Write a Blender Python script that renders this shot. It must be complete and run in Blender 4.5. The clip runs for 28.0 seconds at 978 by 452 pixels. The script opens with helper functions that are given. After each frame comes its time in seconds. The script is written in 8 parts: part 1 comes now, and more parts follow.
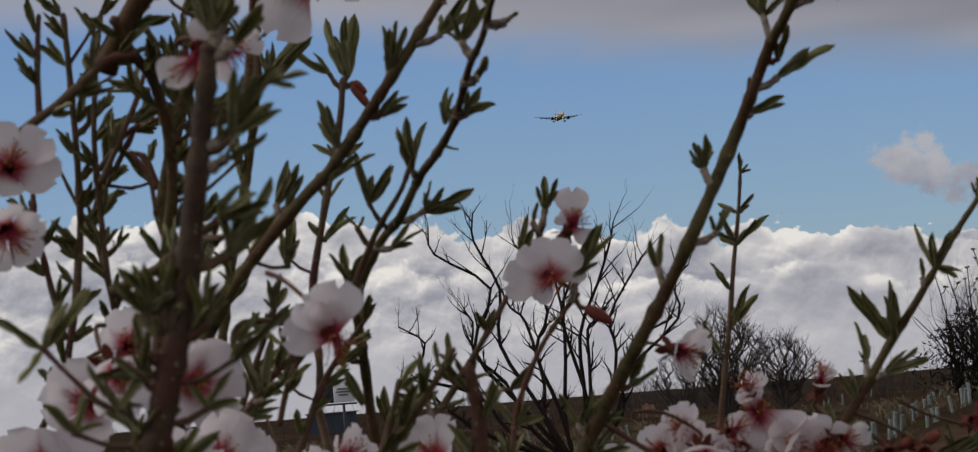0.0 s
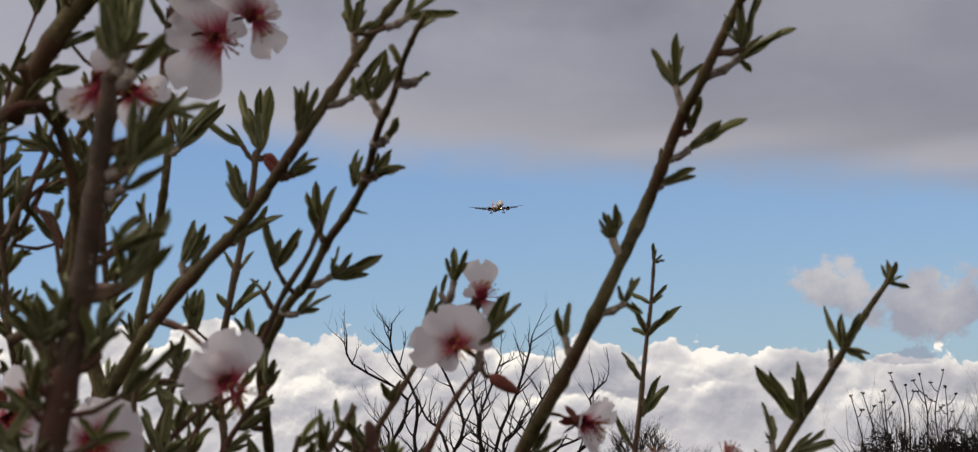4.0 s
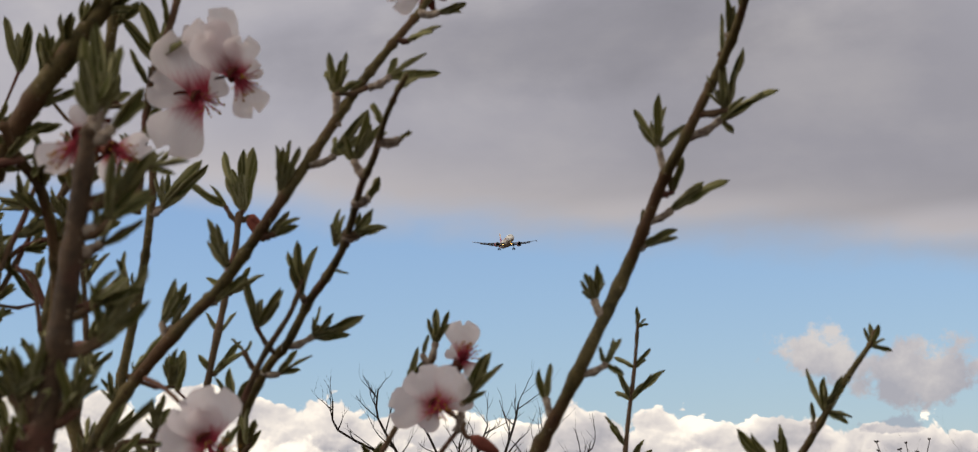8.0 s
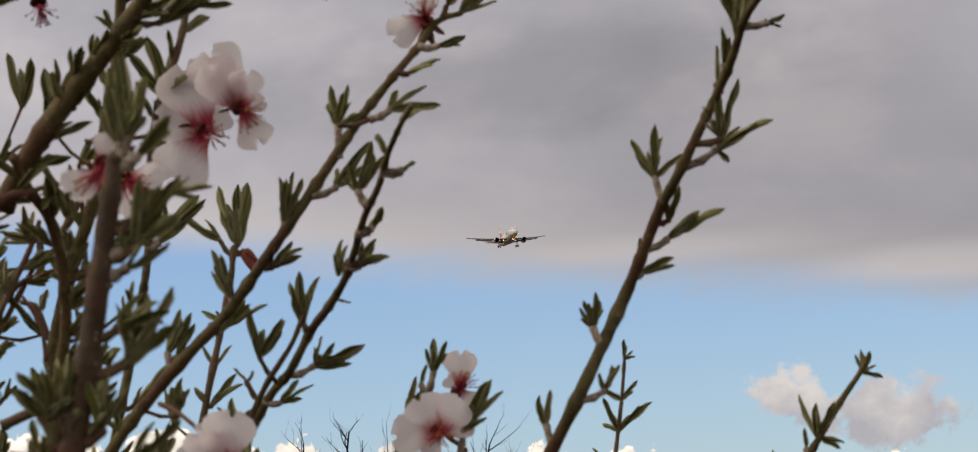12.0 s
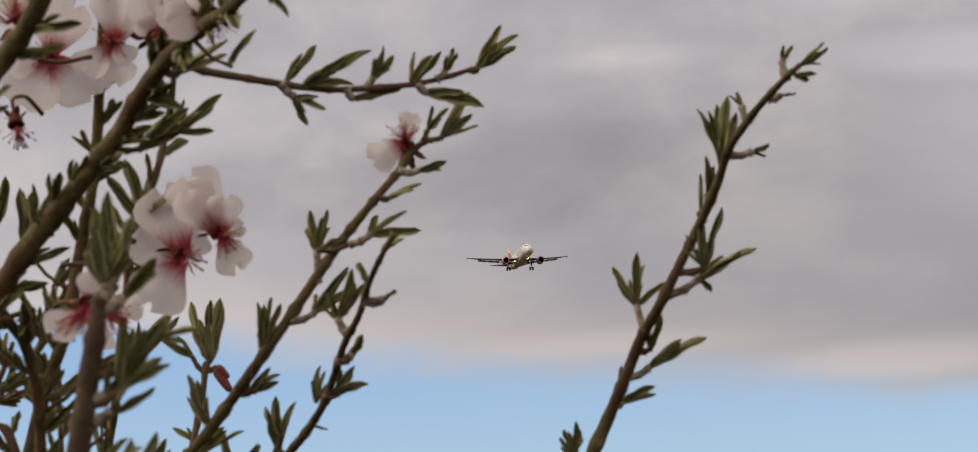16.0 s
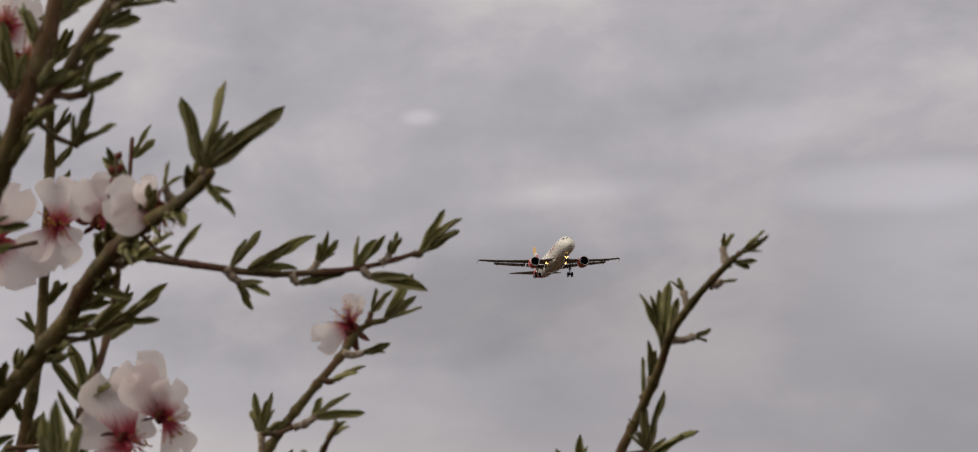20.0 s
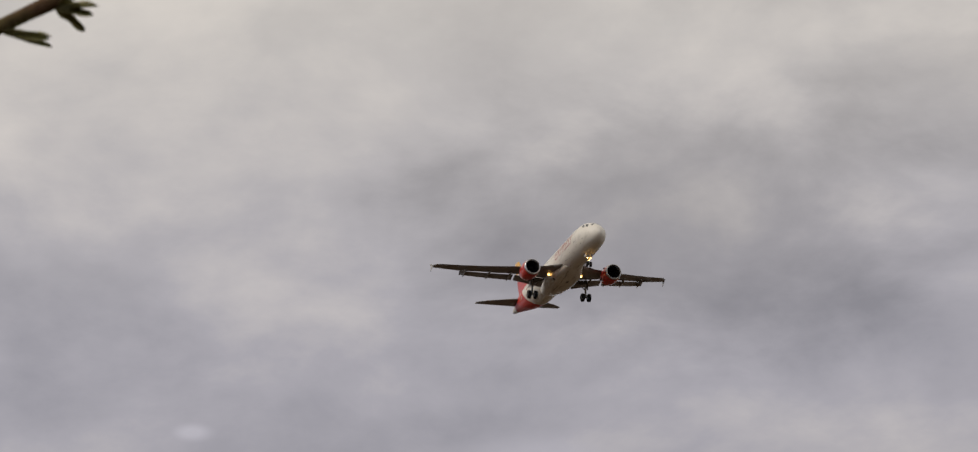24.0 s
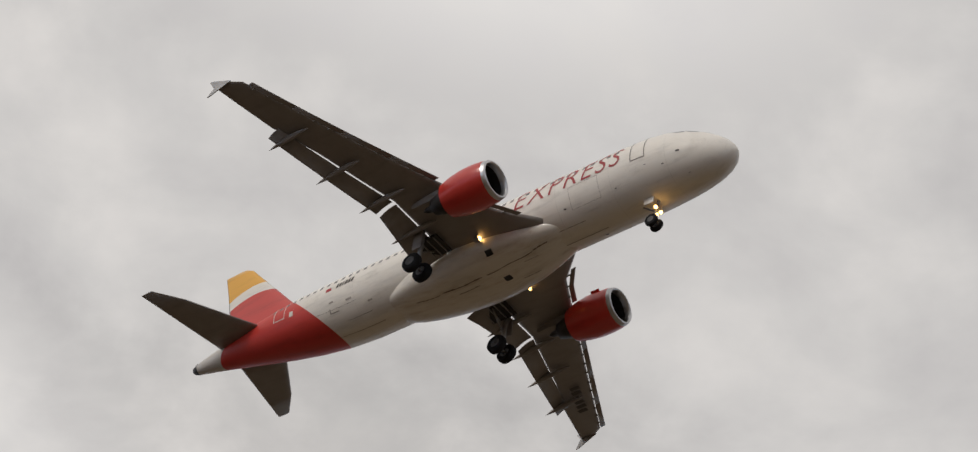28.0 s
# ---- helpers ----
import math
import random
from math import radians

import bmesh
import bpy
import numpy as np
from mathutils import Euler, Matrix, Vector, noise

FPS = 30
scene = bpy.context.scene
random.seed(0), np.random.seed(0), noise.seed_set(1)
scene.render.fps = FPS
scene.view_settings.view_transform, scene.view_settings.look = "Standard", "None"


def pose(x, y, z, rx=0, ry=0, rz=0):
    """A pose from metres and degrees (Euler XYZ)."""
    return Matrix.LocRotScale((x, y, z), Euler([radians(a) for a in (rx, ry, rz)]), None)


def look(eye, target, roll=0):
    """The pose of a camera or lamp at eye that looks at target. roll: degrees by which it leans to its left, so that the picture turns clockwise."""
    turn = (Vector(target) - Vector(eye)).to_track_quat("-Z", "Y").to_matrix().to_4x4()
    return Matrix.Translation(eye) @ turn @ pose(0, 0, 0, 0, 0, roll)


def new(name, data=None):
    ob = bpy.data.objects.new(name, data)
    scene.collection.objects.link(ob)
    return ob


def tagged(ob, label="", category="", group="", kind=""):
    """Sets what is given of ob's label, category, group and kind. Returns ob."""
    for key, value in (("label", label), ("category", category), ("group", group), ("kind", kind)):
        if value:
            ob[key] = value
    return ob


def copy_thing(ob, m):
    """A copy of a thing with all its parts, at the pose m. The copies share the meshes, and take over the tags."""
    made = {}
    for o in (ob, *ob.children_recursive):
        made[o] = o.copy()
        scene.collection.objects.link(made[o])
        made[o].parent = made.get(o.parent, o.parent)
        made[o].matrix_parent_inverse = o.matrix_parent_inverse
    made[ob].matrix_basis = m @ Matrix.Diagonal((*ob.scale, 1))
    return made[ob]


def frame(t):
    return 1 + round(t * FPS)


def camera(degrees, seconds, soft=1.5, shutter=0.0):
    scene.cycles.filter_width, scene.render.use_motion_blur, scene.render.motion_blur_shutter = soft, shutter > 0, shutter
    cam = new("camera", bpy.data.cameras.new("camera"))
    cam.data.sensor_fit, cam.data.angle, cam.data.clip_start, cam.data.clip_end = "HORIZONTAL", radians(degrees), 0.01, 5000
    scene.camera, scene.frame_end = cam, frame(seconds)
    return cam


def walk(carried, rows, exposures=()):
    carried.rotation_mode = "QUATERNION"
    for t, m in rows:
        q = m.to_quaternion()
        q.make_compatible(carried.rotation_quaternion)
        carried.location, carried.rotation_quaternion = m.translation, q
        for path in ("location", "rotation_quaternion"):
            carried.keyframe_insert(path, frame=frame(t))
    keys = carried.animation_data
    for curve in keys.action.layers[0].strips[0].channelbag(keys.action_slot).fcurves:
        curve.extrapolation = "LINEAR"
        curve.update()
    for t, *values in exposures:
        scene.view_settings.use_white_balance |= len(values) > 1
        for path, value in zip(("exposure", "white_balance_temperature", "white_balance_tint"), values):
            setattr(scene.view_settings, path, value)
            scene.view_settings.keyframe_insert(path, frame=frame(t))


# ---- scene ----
cam = camera(19.057, 28.0, soft=1.25)
cam.data.dof.use_dof = True
cam.data.dof.focus_distance = 14.0
cam.data.dof.aperture_fstop = cam.data.lens / 1.3


def aim(x, y, z, bearing, rise, roll):
    """The pose of an eye that looks along a bearing (degrees east of +Y) and a rise, leaning by roll."""
    b, e = radians(bearing), radians(rise)
    way = Vector((math.sin(b) * math.cos(e), math.cos(b) * math.cos(e), math.sin(e)))
    return look((x, y, z), Vector((x, y, z)) + way, roll)


walk(cam, [
    (0.0, aim(-0.0025, 0.0031, 1.6135, -1.625, 3.464, -4.48)),
    (0.5, aim(0.0004, -0.0018, 1.6103, -1.539, 3.473, -4.48)),
    (1.0, aim(0.0002, -0.0002, 1.6094, -1.224, 3.115, -4.05)),
    (1.5, aim(0.0065, -0.0007, 1.6028, -0.836, 3.923, -3.42)),
    (2.0, aim(0.0105, 0.0095, 1.5973, -0.514, 4.341, -3.18)),
    (2.5, aim(0.0106, 0.0114, 1.5954, -0.299, 4.745, -3.13)),
    (3.0, aim(0.0073, 0.0156, 1.5956, -0.144, 5.071, -3.23)),
    (3.5, aim(0.0010, 0.0127, 1.5959, 0.041, 5.336, -3.08)),
    (5.5, aim(0.0040, 0.0126, 1.5919, 0.112, 6.078, -2.99)),
    (6.0, aim(0.0046, 0.0120, 1.5928, 0.133, 6.181, -2.94)),
    (6.5, aim(0.0032, 0.0112, 1.5923, 0.223, 6.261, -3.06)),
    (7.0, aim(0.0035, 0.0095, 1.5911, 0.171, 6.440, -3.03)),
    (7.5, aim(0.0037, 0.0106, 1.5912, 0.278, 6.707, -2.95)),
    (8.0, aim(0.0033, 0.0147, 1.5928, 0.406, 6.872, -2.83)),
    (8.5, aim(0.0014, 0.0083, 1.5931, 0.551, 6.983, -2.83)),
    (9.0, aim(-0.0027, 0.0002, 1.5932, 0.474, 7.153, -2.85)),
    (9.5, aim(-0.0059, 0.0041, 1.5932, 0.421, 7.329, -2.86)),
    (10.0, aim(-0.0061, 0.0003, 1.5914, 0.454, 7.432, -2.82)),
    (10.5, aim(-0.0057, 0.0014, 1.5913, 0.572, 7.566, -2.77)),
    (11.0, aim(-0.0011, -0.0036, 1.5854, 0.863, 7.602, -3.10)),
    (11.5, aim(-0.0059, -0.0010, 1.5864, 0.992, 7.605, -2.97)),
    (12.0, aim(-0.0094, -0.0043, 1.5860, 1.057, 7.662, -3.25)),
    (12.5, aim(-0.0169, -0.0018, 1.5867, 1.379, 7.837, -3.01)),
    (14.5, aim(-0.0214, 0.0087, 1.5924, 2.050, 8.474, -3.08)),
    (15.0, aim(-0.0248, 0.0048, 1.5952, 1.986, 8.718, -2.81)),
    (15.5, aim(-0.0214, -0.0042, 1.5947, 1.875, 9.022, -3.14)),
    (16.0, aim(-0.0163, 0.0050, 1.6013, 1.936, 9.451, -2.91)),
    (16.5, aim(-0.0125, -0.0025, 1.5987, 2.206, 9.651, -2.99)),
    (17.0, aim(-0.0187, 0.0063, 1.6023, 2.336, 9.772, -2.58)),
    (17.5, aim(-0.0248, -0.0030, 1.5998, 2.467, 9.955, -2.33)),
    (18.0, aim(-0.0272, -0.0061, 1.6005, 3.011, 10.407, -2.52)),
    (18.5, aim(-0.0271, 0.0105, 1.6070, 2.946, 10.599, -2.36)),
    (19.0, aim(-0.0217, 0.0065, 1.6106, 3.073, 11.042, -2.63)),
    (19.5, aim(-0.0172, 0.0015, 1.6142, 3.119, 11.122, -3.01)),
    (20.0, aim(-0.0174, -0.0061, 1.6185, 3.291, 12.045, -3.27)),
    (20.5, aim(-0.0125, -0.0147, 1.6207, 4.236, 12.488, -3.52)),
    (21.0, aim(0.0060, -0.0051, 1.6286, 4.607, 13.062, -3.12)),
    (21.5, aim(0.0380, -0.0239, 1.6254, 5.024, 13.880, -4.29)),
    (22.0, aim(0.0594, -0.0172, 1.6305, 5.352, 14.642, -5.21)),
    (22.5, aim(0.0466, -0.0104, 1.6238, 6.023, 15.167, -5.28)),
    (24.5, aim(0.0180, -0.0019, 1.6085, 9.746, 19.214, 0.96)),
    (25.0, aim(0.0128, -0.0009, 1.6059, 12.021, 20.383, 4.42)),
    (25.5, aim(0.0088, -0.0007, 1.6049, 14.178, 22.558, 7.03)),
    (26.0, aim(0.0057, -0.0010, 1.6045, 16.460, 24.591, 8.29)),
    (26.5, aim(0.0038, -0.0010, 1.6042, 19.717, 28.131, 9.03)),
    (27.0, aim(0.0025, -0.0002, 1.6040, 24.232, 31.358, 9.55)),
    (27.5, aim(0.0047, 0.0003, 1.6017, 29.887, 36.360, 10.02)),
    (28.0, aim(0.0072, 0.0007, 1.5994, 38.270, 41.801, 8.71)),
], exposures=[(0.0, -0.29, 6250, 10), (1.0, -0.31, 6250, 10), (3.0, -0.05, 6350, 10), (5.5, 0.2, 6700, 10), (8.0, 0.29, 6950, 10), (12.0, 0.37, 7200, 10), (15.0, 0.44, 7450, 10), (17.5, 0.46, 7450, 10), (20.0, 0.38, 7250, 9), (22.5, 0.11, 7300, 8), (24.5, 0.28, 6900, 10), (26.0, 0.42, 6650, 10), (27.0, 0.22, 6600, 10), (28.0, 0.27, 6600, 10)])

# ---- world, sun ----
SUN_RISE, SUN_BEARING = radians(36), radians(-95)


class Nodes:
    """Short hand for node trees: every call adds a node and links what is given to its sockets."""

    def __init__(self, tree):
        self.tree = tree

    def add(self, kind, values=(), **props):
        node = self.tree.nodes.new(kind)
        for key, value in props.items():
            setattr(node, key, value)
        for key, value in dict(values).items():
            if isinstance(value, bpy.types.NodeSocket):
                self.tree.links.new(value, node.inputs[key])
            else:
                node.inputs[key].default_value = value
        return node

    def math(self, op, a, b=0.0, c=0.0, clamp=False):
        return self.add("ShaderNodeMath", {0: a, 1: b, 2: c}, operation=op, use_clamp=clamp).outputs[0]

    def smooth(self, x, low, high, to_low=0.0, to_high=1.0):
        return self.add("ShaderNodeMapRange", {0: x, 1: low, 2: high, 3: to_low, 4: to_high}, interpolation_type="SMOOTHSTEP").outputs[0]

    def noise(self, vector, scale, detail=4.0, rough=0.5, warp=0.0):
        return self.add("ShaderNodeTexNoise", {"Vector": vector, "Scale": scale, "Detail": detail, "Roughness": rough, "Distortion": warp}).outputs[0]

    def mix(self, factor, a, b):
        return self.add("ShaderNodeMix", {0: factor, 6: a, 7: b}, data_type="RGBA").outputs[2]

    def ramp(self, x, stops):
        node = self.add("ShaderNodeValToRGB", {0: x})
        band = node.color_ramp
        while len(band.elements) < len(stops):
            band.elements.new(0.5)
        for element, (at, colour) in zip(band.elements, stops):
            element.position, element.color = at, (*colour, 1)
        return node.outputs[0]

    def combine(self, x, y, z=0.0):
        return self.add("ShaderNodeCombineXYZ", {0: x, 1: y, 2: z}).outputs[0]


def billows(n, at, weights=((1.0, 0.56), (2.4, 0.30), (5.5, 0.15), (12.0, 0.07))):
    """Heaped, rounded cloud forms: large heads with smaller ones on them."""
    wobble = n.add("ShaderNodeTexNoise", {"Vector": at, "Scale": 1.6, "Detail": 4.0, "Roughness": 0.55}).outputs["Color"]
    shift = n.add("ShaderNodeVectorMath", {0: wobble, 1: (0.5, 0.5, 0.0)}, operation="MULTIPLY").outputs[0]
    at = n.add("ShaderNodeVectorMath", {0: at, 1: shift}, operation="ADD").outputs[0]
    total = None
    for scale, weight in weights:
        cells = n.add("ShaderNodeTexVoronoi", {"Vector": at, "Scale": scale, "Smoothness": 0.35}, feature="SMOOTH_F1", voronoi_dimensions="2D").outputs["Distance"]
        head = n.math("MULTIPLY", n.math("SUBTRACT", 1.0, cells), weight)
        total = head if total is None else n.math("ADD", total, head)
    return total


def cloud_puff(n, bearing, rise, at, size, ragged):
    """How far inside a single cloud a direction lies: 1 in its middle, 0 outside."""
    dx = n.math("DIVIDE", n.math("SUBTRACT", bearing, at[0]), size[0])
    dy = n.math("DIVIDE", n.math("SUBTRACT", rise, at[1]), size[1])
    dy = n.math("MAXIMUM", dy, n.math("MULTIPLY", dy, -1.7))  # flatter below than above
    d = n.math("SQRT", n.math("ADD", n.math("MULTIPLY", dx, dx), n.math("MULTIPLY", dy, dy)))
    return n.smooth(n.math("ADD", d, ragged), 1.08, 0.66)


def build_world():
    world = bpy.data.worlds.new("sky")
    scene.world = world
    world.use_nodes = True
    tree = world.node_tree
    tree.nodes.clear()
    n = Nodes(tree)
    sky = n.add("ShaderNodeTexSky", sky_type="NISHITA", sun_disc=False, sun_elevation=SUN_RISE, sun_rotation=SUN_BEARING, altitude=600, dust_density=0.6)
    blue = n.add("ShaderNodeVectorMath", {0: sky.outputs[0], 1: SKY_TINT}, operation="MULTIPLY").outputs[0]
    way = n.add("ShaderNodeTexCoord").outputs["Generated"]
    x, y, z = n.add("ShaderNodeSeparateXYZ", {0: way}).outputs
    rise = n.math("MULTIPLY", n.math("ARCSINE", z), 57.2958)
    bearing = n.math("MULTIPLY", n.math("ARCTAN2", x, y), 57.2958)
    flat = n.combine(bearing, rise)
    # the cloud layers sink a little towards the east
    tilt = n.math("MINIMUM", n.math("MAXIMUM", n.math("MULTIPLY", bearing, 0.12), -1.5), 1.5)
    level = n.math("ADD", rise, tilt)
    # high grey layer, seen in perspective
    deep = n.math("ADD", n.math("MAXIMUM", z, 0.0), 0.06)
    layer = n.combine(n.math("DIVIDE", x, deep), n.math("DIVIDE", y, deep))
    folds = n.noise(layer, 0.7, 4.0, 0.5, 0.2)
    wisps = n.noise(n.add("ShaderNodeVectorMath", {0: flat, 1: (0.20, 0.34, 1.0)}, operation="MULTIPLY").outputs[0], 1.0, 6.0, 0.55, 0.15)
    body = n.math("ADD", n.math("MULTIPLY", folds, 0.4), n.math("MULTIPLY", wisps, 0.6))
    grey = n.ramp(n.math("MULTIPLY_ADD", n.math("SUBTRACT", body, 0.5), n.smooth(rise, 8.5, 15.0, 0.5, 1.0), 0.5), GREY_STOPS)
    hem = n.smooth(n.math("SUBTRACT", level, n.math("MULTIPLY", wisps, 1.9)), 5.45, 6.65)
    pale_hem = n.smooth(level, 8.8, 6.6)
    grey = n.mix(n.math("MULTIPLY", pale_hem, 0.75), grey, (*HEM_COLOUR, 1))
    thick = n.math("MULTIPLY_ADD", n.smooth(bearing, -7.0, 7.0, 0.04, -0.20), n.smooth(rise, 15.0, 9.5), 1.0)
    grey = n.add("ShaderNodeVectorMath", {0: grey, 1: n.combine(thick, thick, thick)}, operation="MULTIPLY").outputs[0]
    high = n.smooth(rise, 15.0, 26.0)
    grey = n.mix(high, grey, n.ramp(body, HIGH_STOPS))
    # thicker and thinner stretches of the layer
    tone = None
    for at, size, gain in THICKNESS:
        dx, dy = n.math("DIVIDE", n.math("SUBTRACT", bearing, at[0]), size[0]), n.math("DIVIDE", n.math("SUBTRACT", rise, at[1]), size[1])
        d = n.math("SQRT", n.math("ADD", n.math("MULTIPLY", dx, dx), n.math("MULTIPLY", dy, dy)))
        blot = n.math("MULTIPLY", n.smooth(n.math("MULTIPLY_ADD", body, 2.4, n.math("ADD", d, -1.2)), 1.0, 0.15), gain)
        tone = blot if tone is None else n.math("ADD", tone, blot)
    tone = n.math("POWER", 2.0, tone)
    grey = n.add("ShaderNodeVectorMath", {0: grey, 1: n.combine(tone, tone, tone)}, operation="MULTIPLY").outputs[0]
    out = n.mix(hem, blue, grey)
    # cumulus along the horizon, bank behind bank: crowns that face the light are cream, their flanks and feet grey
    curls = billows(n, flat)
    streaks = n.noise(n.add("ShaderNodeVectorMath", {0: flat, 1: (0.9, 3.4, 1.0)}, operation="MULTIPLY").outputs[0], 1.0, 5.0, 0.6, 0.3)
    sunk = n.math("ADD", rise, n.math("MULTIPLY", tilt, 0.75))
    for crown, swing, size, shift, edge in CUMULUS_BANKS:
        spot = n.add("ShaderNodeVectorMath", {0: flat, 1: (shift, shift * 0.37, 0.0)}, operation="ADD").outputs[0]
        spot = n.add("ShaderNodeVectorMath", {0: spot, 1: (size * 0.8, size, 1.0)}, operation="MULTIPLY").outputs[0]
        heads = billows(n, spot)
        form = ((0.9, 0.60), (2.2, 0.26), (4.6, 0.07))
        near, beyond = billows(n, spot, form), billows(n, n.add("ShaderNodeVectorMath", {0: spot, 1: (-0.08, 0.24, 0.0)}, operation="ADD").outputs[0], form)
        swell = n.noise(n.combine(n.math("ADD", bearing, shift), shift), 0.42, 2.0, 0.5)
        top = n.math("ADD", n.math("MULTIPLY_ADD", swell, swing, crown - 0.5 * swing), n.math("MULTIPLY_ADD", heads, 0.95 / size, -0.64 / size))
        depth = n.math("SUBTRACT", top, sunk)
        inside = n.math("MULTIPLY", n.smooth(depth, 0.0, edge), n.smooth(sunk, crown + 0.8, crown + 0.55))
        broad = n.noise(spot, 0.7, 3.0, 0.5)
        knobs = n.math("SUBTRACT", heads, billows(n, n.add("ShaderNodeVectorMath", {0: spot, 1: (-0.02, 0.07, 0.0)}, operation="ADD").outputs[0]))
        facing = n.math("ADD", n.math("MULTIPLY_ADD", n.math("SUBTRACT", near, beyond), 1.25, n.math("MULTIPLY", knobs, 1.1)), n.smooth(depth, 0.55, 0.0, 0.0, 0.22))
        lit = n.math("ADD", n.math("MULTIPLY_ADD", depth, -0.20, 0.56), n.math("ADD", facing, n.math("ADD", n.math("MULTIPLY_ADD", broad, 1.3, -0.62), n.math("MULTIPLY_ADD", streaks, 0.16, -0.08))))
        out = n.mix(inside, out, n.ramp(lit, CUMULUS_STOPS))
    haze = n.smooth(rise, 2.5, 0.3, 0.0, 0.85)
    out = n.mix(haze, out, (*HAZE_COLOUR, 1))
    # single clouds that float in the blue gap
    ragged = n.math("ADD", n.math("MULTIPLY_ADD", curls, -0.5, 0.31), n.math("MULTIPLY_ADD", n.noise(flat, 1.5, 7.0, 0.62), 2.3, -1.15))
    puffs = n.math("MAXIMUM", cloud_puff(n, bearing, rise, PUFF_A[0], PUFF_A[1], ragged), cloud_puff(n, bearing, rise, PUFF_B[0], PUFF_B[1], ragged))
    out = n.mix(n.math("MULTIPLY", puffs, 0.85), out, n.ramp(n.math("ADD", n.math("MULTIPLY_ADD", n.math("SUBTRACT", rise, 3.7), 0.45, 0.5), n.math("MULTIPLY_ADD", n.noise(flat, 1.3, 5.0, 0.55), 1.6, -0.8)), PUFF_STOPS))
    shade = cloud_puff(n, bearing, rise, PUFF_C[0], PUFF_C[1], ragged)
    out = n.mix(n.math("MULTIPLY", shade, 0.6), out, (0.27, 0.28, 0.36, 1))
    # below the horizon the sky ends in haze
    out = n.mix(n.smooth(rise, -0.1, -2.0), out, (0.12, 0.10, 0.085, 1))
    back = n.add("ShaderNodeBackground", {0: out, 1: 1.0})
    n.add("ShaderNodeOutputWorld", {0: back.outputs[0]})


SKY_TINT = (0.0675, 0.0800, 0.1075)
GREY_STOPS = ((0.36, (0.248, 0.254, 0.308)), (0.5, (0.326, 0.329, 0.390)), (0.64, (0.455, 0.448, 0.484)))
HIGH_STOPS = ((0.3, (0.40, 0.39, 0.395)), (0.5, (0.50, 0.49, 0.485)), (0.7, (0.62, 0.60, 0.585)))
HEM_COLOUR = (0.462, 0.442, 0.458)
# bearing and rise, reach, stops lighter or darker
THICKNESS = (((15.0, 23.6), (5.0, 1.8), -0.22), ((12.0, 18.1), (6.5, 3.2), -0.36), ((14.0, 10.6), (5.5, 2.2), 0.36), ((11.5, 12.3), (3.4, 0.65), 0.34), ((2.0, 14.25), (0.5, 0.22), 0.32), ((9.0, 13.6), (2.0, 0.6), 0.2), ((5.0, 12.6), (2.4, 0.4), 0.22), ((2.0, 10.4), (9.0, 1.5), -0.25), ((9.8, 6.35), (4.0, 0.55), 0.30), ((4.5, 7.0), (4.0, 0.45), 0.18), ((15.0, 28.8), (8.0, 2.2), 0.18), ((24.0, 36.0), (9.0, 2.6), 0.22), ((20.0, 20.5), (8.0, 2.2), -0.18), ((36.0, 37.0), (11.0, 3.4), -0.28), ((38.0, 47.5), (13.0, 3.6), 0.32))
CUMULUS_BANKS = ((3.35, 0.9, 0.85, 0.0, 0.08), (2.6, 1.0, 1.0, 17.3, 0.22), (1.7, 0.8, 1.2, 41.9, 0.5))
CUMULUS_STOPS = ((0.05, (0.36, 0.36, 0.405)), (0.36, (0.50, 0.485, 0.51)), (0.64, (0.66, 0.63, 0.62)), (0.98, (0.97, 0.91, 0.83)))
HAZE_COLOUR = (0.55, 0.53, 0.55)
PUFF_STOPS = ((0.15, (0.325, 0.315, 0.365)), (0.5, (0.425, 0.402, 0.430)), (0.85, (0.56, 0.525, 0.52)))
PUFF_A = ((6.72, 3.88), (0.85, 0.70))
PUFF_B = ((8.75, 3.35), (1.5, 0.85))
PUFF_C = ((8.0, 2.5), (0.75, 0.22))
build_world()

sun_data = bpy.data.lights.new("sun", "SUN")
sun_data.energy, sun_data.angle, sun_data.color = 1.0, radians(20), (1.0, 0.93, 0.85)
sun = new("sun", sun_data)
sun.matrix_world = look((0, 0, 60), Vector((0, 0, 60)) - Vector((math.sin(SUN_BEARING) * math.cos(SUN_RISE), math.cos(SUN_BEARING) * math.cos(SUN_RISE), math.sin(SUN_RISE))))


